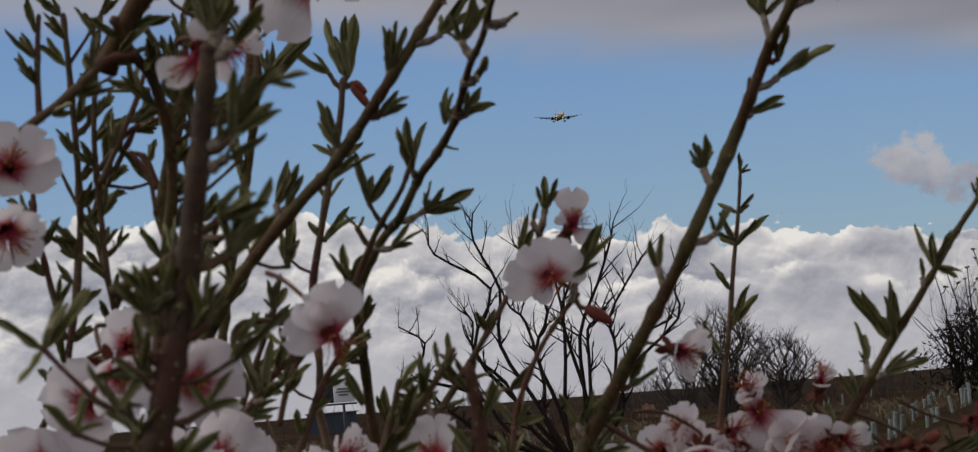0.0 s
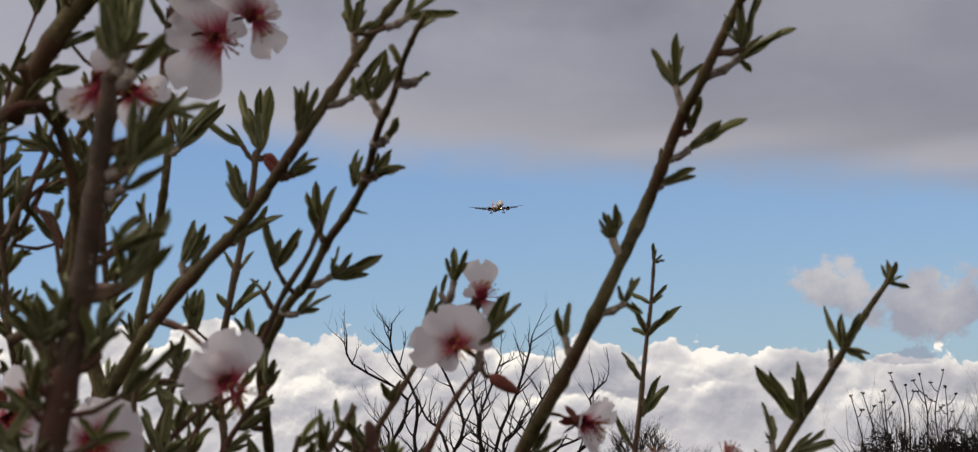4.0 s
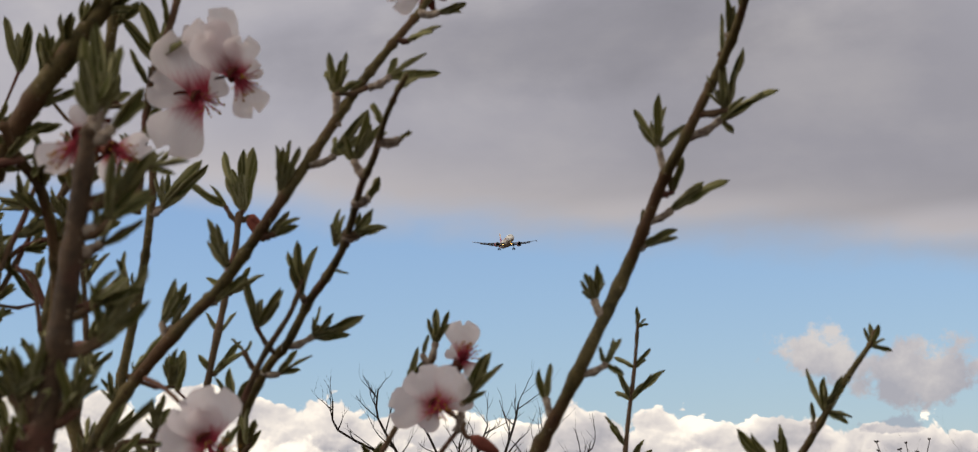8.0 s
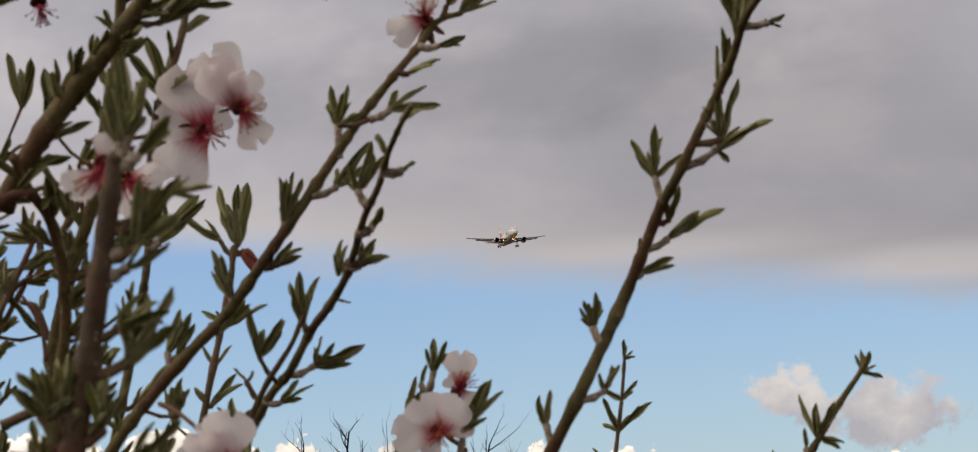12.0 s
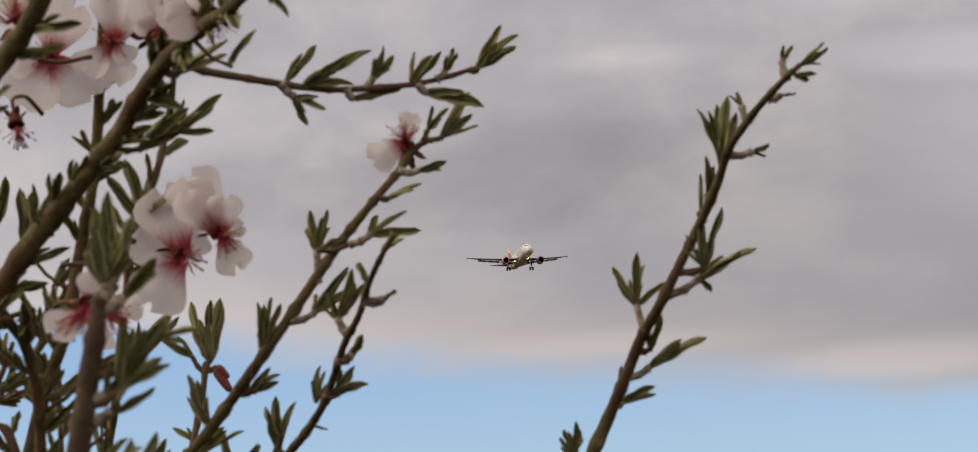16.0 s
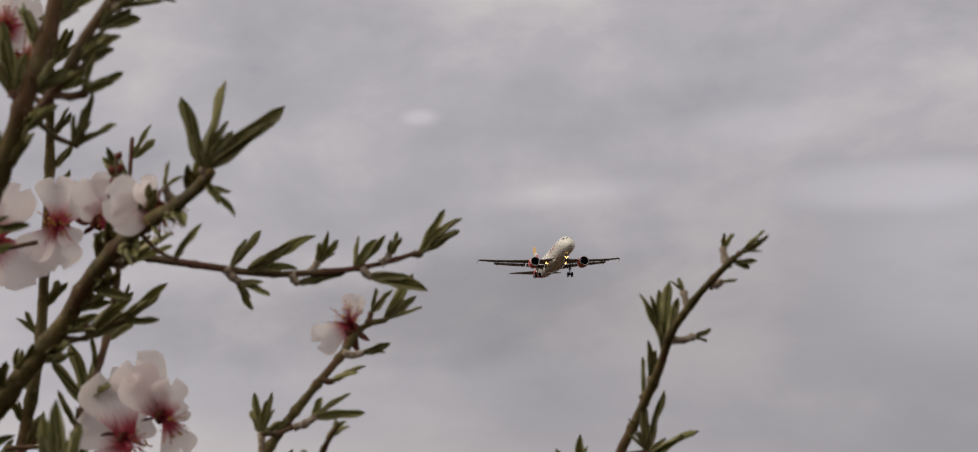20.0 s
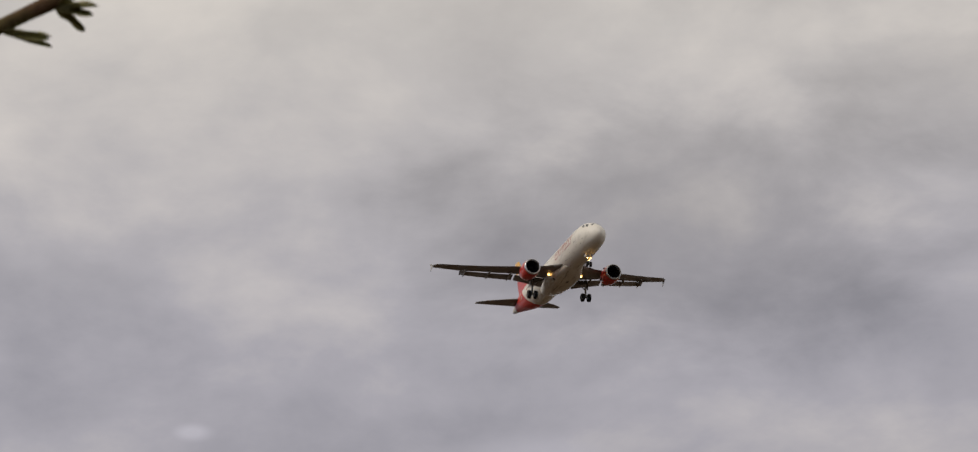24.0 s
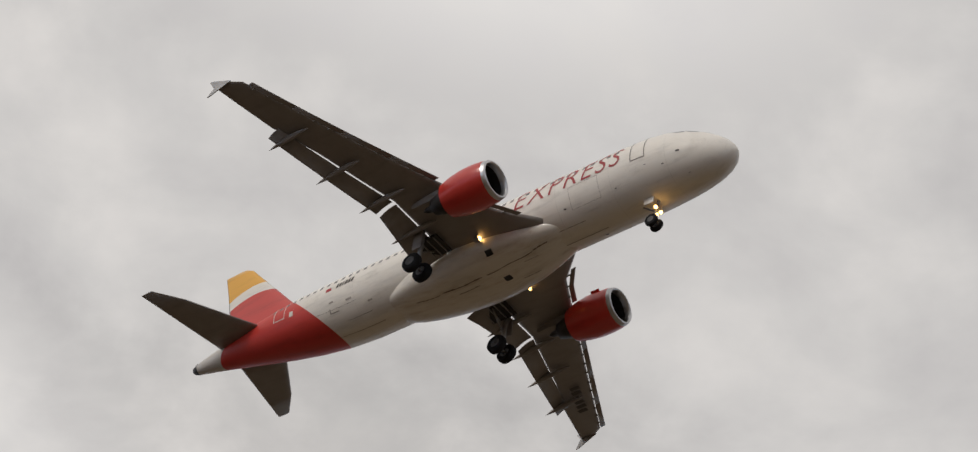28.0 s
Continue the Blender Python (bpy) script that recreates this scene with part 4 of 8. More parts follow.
    for s0, s1, a0, a1 in ((25.3, 25.95, 219, 220.8), (25.88, 25.95, 212, 219), (24.3, 24.7, 206, 209), (25.6, 25.9, 200, 203), (23.0, 23.3, 222, 225)):
        part("access_panel", skin_patch(s0, s1, a0, a1, 0.014), M_MARK if a0 > 210 and s0 > 26 else M_LINE, plane, "small panel mark")
    part("tail_exhaust", turned([(-37.22, 0.35), (-37.60, 0.215), (-37.57, 0.02)], "X", 20, at=(0, 0, 0.90)), M_DARK, plane)
    lettering(plane)
    return plane


LAMP_AT = (15.0, 2.3, -1.55)
plane = airliner()


# ---- the almond tree before the eye ----
def petal_material():
    """White-pink petal, crimson where it joins the flower, with faint veins along it."""
    mat = bpy.data.materials.new("white_pink_petal_with_crimson_foot")
    mat.use_nodes = True
    mat.node_tree.nodes.clear()
    n = Nodes(mat.node_tree)
    at = n.add("ShaderNodeTexCoord").outputs["Object"]
    x, y, z = n.add("ShaderNodeSeparateXYZ", {0: at}).outputs
    veins = n.noise(n.combine(n.math("MULTIPLY", x, 14.0), n.math("MULTIPLY", y, 1.5)), 2.0, 3.0)
    white = n.mix(veins, (0.88, 0.77, 0.78, 1), (0.94, 0.89, 0.885, 1))
    foot = n.smooth(n.math("ADD", y, n.math("MULTIPLY", veins, 0.30)), 0.64, 0.22)
    colour = n.mix(foot, white, (0.47, 0.06, 0.09, 1))
    glossy = n.add("ShaderNodeBsdfPrincipled", {"Base Color": colour, "Roughness": 0.6, "Specular IOR Level": 0.2})
    glow = n.add("ShaderNodeBsdfTranslucent", {"Color": colour})
    n.add("ShaderNodeOutputMaterial", {0: n.add("ShaderNodeMixShader", {0: 0.58, 1: glossy.outputs[0], 2: glow.outputs[0]}).outputs[0]})
    return mat


M_PETAL_FULL = petal_material()


def mesh_of(name, bm, mat):
    data = bpy.data.meshes.new(name)
    bm.to_mesh(data)
    bm.free()
    data.materials.append(mat)
    data.shade_smooth()
    return data


def leaf_mesh(name, mat, wide, fold, curl, bend=0.0, phase=0.0):
    """A narrow leaf of length 1 along +Y, folded along its rib, with a thick middle."""
    bm, rows = bmesh.new(), []
    for k in range(10):
        u = k / 9
        w = wide * 1.14 * min(1.0, (u + 0.10) / 0.34) ** 0.7 * max(0.0, 1 - max(0.0, (u - 0.5) / 0.5) ** 2.6) ** 0.6 + 0.006
        z = curl * u * u
        mid = bend * u * u
        left, right = (w * (1 + 0.16 * math.sin(10 * u + phase + turn)) for turn in (0.0, 2.1))
        lift_l, lift_r = (0.020 * math.sin(12 * u + 2 * phase + turn) for turn in (0.7, 3.3))
        rows.append([bm.verts.new(p) for p in ((mid - left, u, z + fold * w + lift_l), (mid - left * 0.5, u, z + fold * w * 0.45), (mid, u, z - 0.012), (mid + right * 0.5, u, z + fold * w * 0.45), (mid + right, u, z + fold * w + lift_r))])
    for a, b in zip(rows, rows[1:]):
        for i in range(4):
            bm.faces.new((a[i], a[i + 1], b[i + 1], b[i]))
    low, under = {}, []
    for row in rows:
        for v in row:
            low[v] = bm.verts.new(v.co + Vector((0, 0, -0.012)))
    for a, b in zip(rows, rows[1:]):
        for i in range(4):
            under.append(bm.faces.new((low[b[i]], low[b[i + 1]], low[a[i + 1]], low[a[i]])))
        for i in (0, 4):
            bm.faces.new((a[i], b[i], low[b[i]], low[a[i]]))
    bmesh.ops.recalc_face_normals(bm, faces=bm.faces)
    for face in under:
        face.material_index = 1
    data = mesh_of(name, bm, mat)
    data.materials.append(M_LEAF_PALE)
    return data


LEAVES = [leaf_mesh("leaf", M_LEAF_PALE if k % 3 == 2 else M_LEAF, wide, fold, curl, bend, 1.7 * k) for k, (wide, fold, curl, bend) in enumerate(((0.088, 0.7, 0.06, 0.05), (0.105, 0.45, -0.05, -0.06), (0.085, 0.9, 0.10, 0.03), (0.098, 0.6, 0.14, -0.09), (0.112, 0.8, -0.08, 0.10), (0.080, 1.0, 0.05, -0.04), (0.094, 0.5, 0.18, 0.07)))]


def petal_mesh(name, wide, cup, notch):
    """A broad petal of length 1 along +Y with a notch at its tip."""
    bm, rows = bmesh.new(), []
    for k in range(9):
        u = k / 8
        w = wide * (0.24 + 0.76 * math.sin(math.pi * 0.5 * min(1, u * 1.35)) ** 1.4) * (1 if u < 0.7 else math.sqrt(max(0.02, 1 - ((u - 0.7) / 0.31) ** 2)))
        row = []
        for j in range(7):
            s = j / 3 - 1
            dip = notch * max(0, u - 0.75) * 4 * (1 - abs(s)) ** 1.5 * 0.25
            row.append(bm.verts.new((w * s * (1 + 0.05 * math.sin(9 * u + 30 * wide)), u - dip + 0.03 * u * u * math.sin(8 * s + 40 * wide), cup * (u * u * 0.6 + (s * w) ** 2 * 1.6) + 0.03 * math.sin(7 * u + 4 * s))))
        rows.append(row)
    for a, b in zip(rows, rows[1:]):
        for j in range(6):
            bm.faces.new((a[j], a[j + 1], b[j + 1], b[j]))
    return mesh_of(name, bm, M_PETAL_FULL)


PETALS = [petal_mesh("petal", 0.50, 0.35, 0.7), petal_mesh("petal", 0.54, 0.15, 0.3), petal_mesh("petal", 0.46, 0.6, 0.9)]

tree = thing("almond_tree", pose(-0.06, 1.22, 0), "young almond tree with pink-white blossom and new green leaves", "tree")
FORK = Vector((-0.02, 1.24, 1.12))
INTO = tree.matrix_basis.inverted()


def aligned(base, tip, spin, width=1.0):
    """A pose whose Y runs from base to tip, as long as the way between them."""
    y = Vector(tip) - Vector(base)
    long = y.length
    y.normalize()
    ref = Vector((0.0, -1.0, 0.25))
    x = y.cross(ref).normalized()
    z = x.cross(y)
    m = Matrix((x, y, z)).transposed().to_4x4()
    return Matrix.Translation(base) @ m @ Matrix.Rotation(spin, 4, "Y") @ Matrix.Diagonal((long * width, long, long * width, 1))


def branch(points, r0, r1, rooted=False, leafy=False, ruddy=False):
    """A tapered limb with swollen nodes; a rooted one goes on down to the fork of the trunk."""
    pts = curve_through(points, 6)
    n = len(pts)
    radii = []
    for i in range(n):
        r = r0 + (r1 - r0) * (i / (n - 1)) ** 1.25
        radii.append(r * (1.0 + (0.20 if i % 7 == 0 else -0.04) + 0.10 * (random.random() - 0.5)))
    if rooted:
        first = pts[0]
        down = curve_through([FORK, FORK.lerp(first, 0.45) + Vector((0, 0, -0.02)), first], 5)[:-1]
        pts, radii = down + pts, [r0 * (1.35 - 0.35 * i / len(down)) for i in range(len(down))] + radii
    end = (pts[-1] - pts[-2]).normalized()
    pts, radii = pts + [pts[-1] + end * r1 * 0.9], radii + [r1 * 0.35]
    n += 1
    bm = tube([INTO @ p for p in pts], radii, 10, bumps=0.12)
    thin = r0 < 0.0024
    limb = part("branch", bm, M_SHOOT if thin else M_BARK_RUDDY if ruddy else M_BARK, tree, "red-brown young shoot" if thin else "dark red-brown bark branch" if ruddy else "olive-brown bark branch")
    if leafy:
        gap = 0.0
        for i in range(2, n - 1):
            p, way = Vector(pts[i - n]), (Vector(pts[i - n]) - Vector(pts[i - n - 1]))
            gap += way.length
            if gap > 0.010:
                gap = 0.0
                way.normalize()
                side = way.cross(Vector((0, 1, 0))).normalized() * random.choice((-1, 1))
                base = p + side * r1
                tips = []
                for _ in range(random.randint(2, 4)):
                    out = (way * random.uniform(0.6, 1.2) + side * random.uniform(0.2, 0.9) + Vector((0, random.uniform(-0.5, 0.5), 0))).normalized()
                    tips.append(base + out * random.uniform(0.009, 0.017))
                spray(limb, base, tips, p)
    return limb


def spray(limb, base, tips, foot=None, scaly=False):
    """A tuft of young leaves on a short spur that leaves the limb at a slant."""
    base = Vector(base)
    if foot:
        foot = Vector(foot)
        way = base - foot
        long = way.length
        if long > 0.0022:
            bow = Vector((0, 0, -0.10 * long))
            pts = [foot, foot.lerp(base, 0.3) + bow * 0.6, foot.lerp(base, 0.55) + bow, foot.lerp(base, 0.8) + bow * 0.5, base, base + way.normalized() * 0.0012]
            scaly = (scaly and long < 0.014) or (long < 0.008 and random.random() < 0.5)
            k = 1.15 if scaly else max(0.55, min(1.0, 0.010 / long))
            bm = tube([INTO @ p for p in pts], [0.0018 * k, 0.0013 * k, 0.0016 * k, 0.0012 * k, 0.0015 * k, 0.0007], 8, bumps=0.3)
            part("spur", bm, M_BUD if scaly else M_SHOOT, limb, "pale scaly spur" if scaly else "red-brown spur")
    for tip in tips:
        tip = Vector(tip) + Vector((0, random.uniform(-0.006, 0.006), 0))
        long = (tip - base).length
        leaf = new("leaf", random.choice(LEAVES))
        leaf.parent = limb
        leaf.matrix_basis = INTO @ aligned(base, tip, random.uniform(-1.1, 1.1), min(1.05, max(0.80, 0.013 / long)))
        if long > 0.011:
            for _ in range(random.choice((0, 1, 1, 2))):
                inner = new("leaf", LEAVES[random.choice((2, 5))])
                inner.parent = limb
                inner.matrix_basis = INTO @ aligned(base, base.lerp(tip, random.uniform(0.35, 0.7)) + Vector((random.uniform(-0.004, 0.004), -0.002, random.uniform(-0.001, 0.003))), random.uniform(-1.2, 1.2))


def stamens(parent, m, long, dark):
    """Filaments fanned out from the cup, each with its anther."""
    bm, tips = bmesh.new(), bmesh.new()
    for k in range(34):
        a, lean = random.uniform(0, math.tau), random.uniform(0.1, 0.85)
        out = Vector((math.sin(lean) * math.cos(a), math.sin(lean) * math.sin(a), math.cos(lean))) * long * random.uniform(0.7, 1.0)
        bow = out * 0.5 + Vector((0, 0, long * 0.12))
        tube([Vector((0, 0, 0)), bow, out], [0.00022, 0.00018, 0.00014], 4, bm)
        ball = bmesh.ops.create_icosphere(tips, subdivisions=1, radius=0.00042)["verts"]
        for v in ball:
            v.co += out
    fil = part("stamen_tuft", bm, M_STAMEN, parent, "pink-red filaments")
    fil.matrix_basis = m
    ant = part("anther_tuft", tips, M_ANTHER if not dark else M_CALYX, parent, "ochre anthers")
    ant.matrix_basis = m


def flower(at, wide, facing, state, wood, tips=()):
    """A blossom: red calyx cup, petals (all, some or none left), and a tuft of stamens."""
    z = Vector(facing).normalized()
    x = z.cross(Vector((0.2, 0.3, 0.93))).normalized()
    y = z.cross(x)
    m = INTO @ (Matrix.Translation(at) @ Matrix((x, y, z)).transposed().to_4x4())
    bm = turned([(-0.0075, 0.0006), (-0.0062, 0.0013), (-0.0045, 0.0023), (-0.002, 0.0027), (0.0, 0.0034), (0.0004, 0.0026), (-0.0025, 0.0016)], "Z", 12)
    cup = part("flower", bm, M_CALYX, tree, {"full": "open white-pink blossom with crimson heart", "yellow": "open white-pink blossom with ochre heart", "bare": "blossom without petals, red stamens left"}.get(state, "half-shed blossom with few petals"))
    cup.matrix_basis = m
    for k in range(5):
        a = math.tau * k / 5 + 0.3
        sepal = new("sepal", SEPAL)
        sepal.parent = cup
        sepal.matrix_basis = Matrix.Rotation(a, 4, "Z") @ Matrix.Translation((0, 0.0024, -0.0035)) @ Matrix.Rotation(-0.9, 4, "X") @ Matrix.Diagonal((*((0.0055,) * 3 if state != "bare" else (0.0036,) * 3), 1))
    back = cup.matrix_basis.inverted()
    for tip in tips:
        # petals bow away from the heart, a little behind it
        petal = new("petal", random.choice(PETALS))
        petal.parent = cup
        foot = Vector(at).lerp(Vector(tip), 0.06) + z * 0.0015
        tip = foot + (Vector(tip) - foot) * 1.0 + Vector((0, random.uniform(-0.004, 0.006), 0))
        petal.matrix_basis = back @ INTO @ aligned(foot, tip, random.uniform(-0.35, 0.35))
    count = () if tips else {"full": range(5), "yellow": range(5), "left1": (1,), "two": (0, 2), "bare": ()}[state]
    for k in count:
        a = math.tau * k / 5 + random.uniform(-0.15, 0.15)
        size = wide * 0.5 * random.uniform(0.92, 1.08)
        petal = new("petal", random.choice(PETALS))
        petal.parent = cup
        petal.matrix_basis = Matrix.Rotation(a, 4, "Z") @ Matrix.Translation((0, 0.0018, 0.0)) @ Matrix.Rotation(random.uniform(0.15, 0.5), 4, "X") @ Matrix.Diagonal((size, size, size, 1))
    stamens(cup, Matrix.Identity(4), 0.0115 if state != "bare" else 0.0105, state == "bare")
    # stalk back to the wood
    heel = m.inverted() @ (INTO @ Vector(wood))
    neck = Vector((0.0005, -0.0005, -0.012))
    part("stalk", tube(curve_through([(0, 0, -0.007), neck, neck.lerp(heel, 0.5) + Vector((0, 0, -0.15 * (heel - neck).length)), heel], 4), [0.0007 + 0.00002 * k for k in range(13)], 6), M_SHOOT, cup, "short brown flower stalk")


def bud(foot, tip, wood):
    """A withered, closed blossom on its stalk."""
    foot, tip, wood = Vector(foot), Vector(tip), Vector(wood)
    pts = [INTO @ foot.lerp(tip, u) for u in (0, 0.15, 0.4, 0.7, 0.9, 1.0)]
    husk = part("withered_bud", tube(pts, [0.0011, 0.0022, 0.0026, 0.0023, 0.0017, 0.0007], 9, bumps=0.3), M_HUSK, tree, "withered brown closed blossom")
    part("stalk", tube(curve_through([INTO @ wood, INTO @ (wood.lerp(foot, 0.5) + Vector((0, 0, -0.002))), INTO @ foot], 3), [0.0012, 0.0011, 0.0010, 0.0010, 0.0010, 0.0010, 0.0011], 6), M_SHOOT, husk, "short brown stalk")


def dark_bud(foot, tip, wood):
    """A small closed bud, pressed to its shoot."""
    foot, tip, wood = Vector(foot), Vector(tip), Vector(wood)
    pts = [INTO @ wood.lerp(foot, u) for u in (0.0, 0.6)] + [INTO @ foot.lerp(tip, u) for u in (0.0, 0.5, 1.0)]
    part("bud", tube(pts, [0.0007, 0.0009, 0.0013, 0.0012, 0.0004], 8), M_CALYX, tree, "small dark red closed bud")


def sepal_mesh():
    bm, rows = bmesh.new(), []
    for k in range(5):
        u = k / 4
        w = 0.32 * math.sin(math.pi * (0.25 + 0.72 * u)) + 0.01
        rows.append([bm.verts.new((s * w, u, 0.1 * u * u)) for s in (-1, 0, 1)])
    for a, b in zip(rows, rows[1:]):
        for i in range(2):
            bm.faces.new((a[i], a[i + 1], b[i + 1], b[i]))
    return mesh_of("sepal", bm, M_CALYX)


SEPAL = sepal_mesh()
trunk = part("trunk", tube([(0.0, 0.0, -0.08), (0.005, 0.0, 0.05), (0.02, 0.01, 0.4), (0.03, 0.015, 0.8), tuple(INTO @ FORK)], [0.05, 0.036, 0.030, 0.027, 0.022], 14, bumps=0.08), M_BARK, tree, "grey-brown bark trunk")

limb = branch([(-0.0115, 1.1948, 1.5807), (-0.0008, 1.1948, 1.5988), (0.0121, 1.1848, 1.6195), (0.0220, 1.1748, 1.6351), (0.0345, 1.1648, 1.6552), (0.0470, 1.1548, 1.6775), (0.0643, 1.1697, 1.7098), (0.0721, 1.1597, 1.7258), (0.0804, 1.1497, 1.7440), (0.0863, 1.1313, 1.7535), (0.0948, 1.1213, 1.7689), (0.1024, 1.1163, 1.7825), (0.1082, 1.0963, 1.7947), (0.1122, 1.0813, 1.8061), (0.1192, 1.0663, 1.8148), (0.1246, 1.0513, 1.8197), (0.1298, 1.0363, 1.8233), (0.1343, 1.0363, 1.8270)], 0.00320, 0.00105, rooted=True)
spray(limb, (0.1285, 1.0397, 1.8295), [(0.1293, 1.0397, 1.8350), (0.1325, 1.0397, 1.8340)], (0.1294, 1.0397, 1.8222), scaly=True)
spray(limb, (0.1345, 1.0362, 1.8271), [(0.1443, 1.0362, 1.8332), (0.1425, 1.0362, 1.8277), (0.1382, 1.0362, 1.8316)], (0.1345, 1.0361, 1.8263))
spray(limb, (0.1319, 1.0357, 1.8231), [(0.1404, 1.0357, 1.8244), (0.1385, 1.0357, 1.8226)], (0.1309, 1.0363, 1.8233))
spray(limb, (0.1289, 1.0543, 1.8198), [(0.1354, 1.0543, 1.8209), (0.1339, 1.0543, 1.8184)], (0.1247, 1.0543, 1.8189), scaly=True)
spray(limb, (0.1167, 1.0708, 1.8194), [(0.1144, 1.0708, 1.8255), (0.1120, 1.0708, 1.8242)], (0.1182, 1.0708, 1.8126), scaly=True)
spray(limb, (0.1207, 1.0842, 1.8048), [(0.1277, 1.0842, 1.8076), (0.1265, 1.0842, 1.8038)], (0.1123, 1.0842, 1.8040), scaly=True)
spray(limb, (0.1097, 1.0885, 1.8004), [(0.1035, 1.0885, 1.8239), (0.1080, 1.0885, 1.8247), (0.1057, 1.0885, 1.8219), (0.1136, 1.0885, 1.8269), (0.1155, 1.0885, 1.8215)], (0.1112, 1.0885, 1.8006))
spray(limb, (0.1052, 1.1024, 1.7923), [(0.1049, 1.1024, 1.8071), (0.1080, 1.1024, 1.8031)], (0.1072, 1.1047, 1.7899))
spray(limb, (0.1029, 1.1132, 1.7869), [(0.1033, 1.1132, 1.8034)], (0.1041, 1.1149, 1.7838))
spray(limb, (0.1040, 1.1207, 1.7668), [(0.1085, 1.1207, 1.7902), (0.1038, 1.1207, 1.7801), (0.0954, 1.1207, 1.7779)], (0.0942, 1.1228, 1.7659))
spray(limb, (0.1021, 1.1275, 1.7635), [(0.1254, 1.1275, 1.7744), (0.1193, 1.1275, 1.7737), (0.1087, 1.1275, 1.7598)], (0.0898, 1.1275, 1.7578), scaly=True)
spray(limb, (0.0794, 1.1481, 1.7569), [(0.0715, 1.1481, 1.7728), (0.0798, 1.1481, 1.7780), (0.0908, 1.1481, 1.7655), (0.0818, 1.1481, 1.7736)], (0.0822, 1.1481, 1.7453), scaly=True)
spray(limb, (0.0834, 1.1578, 1.7330), [(0.1075, 1.1578, 1.7443), (0.0975, 1.1578, 1.7440)], (0.0749, 1.1578, 1.7294), scaly=True)
spray(limb, (0.0838, 1.1522, 1.7398), [(0.0902, 1.1522, 1.7526)], (0.0792, 1.1533, 1.7391))
spray(limb, (0.0724, 1.1634, 1.7201), [(0.0856, 1.1634, 1.7276), (0.0861, 1.1634, 1.7231), (0.0730, 1.1634, 1.7351)], (0.0705, 1.1648, 1.7201))
spray(limb, (0.0515, 1.1602, 1.6991), [(0.0474, 1.1602, 1.7102), (0.0535, 1.1602, 1.7134), (0.0563, 1.1602, 1.7093)], (0.0551, 1.1602, 1.6905), scaly=True)
spray(limb, (0.0542, 1.1560, 1.6733), [(0.0528, 1.1560, 1.6800), (0.0611, 1.1560, 1.6832), (0.0621, 1.1560, 1.6697), (0.0582, 1.1560, 1.6841)], (0.0440, 1.1560, 1.6700), scaly=True)
spray(limb, (0.0307, 1.1668, 1.6616), [(0.0269, 1.1668, 1.6731), (0.0327, 1.1668, 1.6758)], (0.0331, 1.1668, 1.6510), scaly=True)
spray(limb, (0.0155, 1.1859, 1.6156), [(0.0273, 1.1859, 1.6236), (0.0236, 1.1859, 1.6297)], (0.0108, 1.1870, 1.6157))
spray(limb, (0.0030, 1.1942, 1.6012), [(0.0112, 1.1942, 1.6083), (0.0126, 1.1942, 1.6030)], (0.0015, 1.1942, 1.6008))
spray(limb, (-0.0059, 1.1948, 1.6018), [(-0.0126, 1.1948, 1.6151), (0.0002, 1.1948, 1.6154), (0.0050, 1.1948, 1.6100)], (-0.0020, 1.1955, 1.5950))
spray(limb, (-0.0004, 1.1955, 1.5886), [(-0.0059, 1.1955, 1.6018), (0.0092, 1.1955, 1.5982), (0.0139, 1.1955, 1.5922)], (-0.0052, 1.1954, 1.5896))
limb = branch([(0.0853, 1.9498, 1.5866), (0.0903, 1.9498, 1.6154), (0.0976, 1.9498, 1.6567), (0.1033, 1.9498, 1.6939), (0.1091, 1.9498, 1.7270), (0.1130, 1.9498, 1.7570)], 0.00215, 0.00107, rooted=True)
spray(limb, (0.1128, 1.9498, 1.7537), [(0.1186, 1.9498, 1.7591), (0.1121, 1.9498, 1.7672), (0.1197, 1.9498, 1.7565)], (0.1126, 1.9498, 1.7540))
spray(limb, (0.1090, 1.9498, 1.7262), [(0.1192, 1.9498, 1.7397), (0.0950, 1.9498, 1.7339)], (0.1091, 1.9498, 1.7270))
spray(limb, (0.1054, 1.9498, 1.7055), [(0.1289, 1.9498, 1.7239), (0.1196, 1.9498, 1.7221), (0.0949, 1.9498, 1.7281), (0.0945, 1.9498, 1.7105), (0.1005, 1.9498, 1.7243)], (0.1051, 1.9498, 1.7043))
spray(limb, (0.0990, 1.9498, 1.6758), [(0.0875, 1.9498, 1.6951), (0.0895, 1.9498, 1.6886)], (0.1005, 1.9498, 1.6758))
spray(limb, (0.0985, 1.9498, 1.6516), [(0.1188, 1.9498, 1.6719), (0.1096, 1.9498, 1.6776), (0.1122, 1.9498, 1.6790)], (0.0969, 1.9498, 1.6526))
spray(limb, (0.0897, 1.9498, 1.6342), [(0.0804, 1.9498, 1.6562), (0.0845, 1.9498, 1.6442)], (0.0932, 1.9498, 1.6312))
limb = branch([(0.0914, 1.3198, 1.5704), (0.1082, 1.3198, 1.5873), (0.1206, 1.3198, 1.6033), (0.1350, 1.3198, 1.6248), (0.1486, 1.3148, 1.6435), (0.1590, 1.3098, 1.6594), (0.1701, 1.3098, 1.6755), (0.1794, 1.3098, 1.6875), (0.1816, 1.3098, 1.6932)], 0.00248, 0.00099, rooted=True)
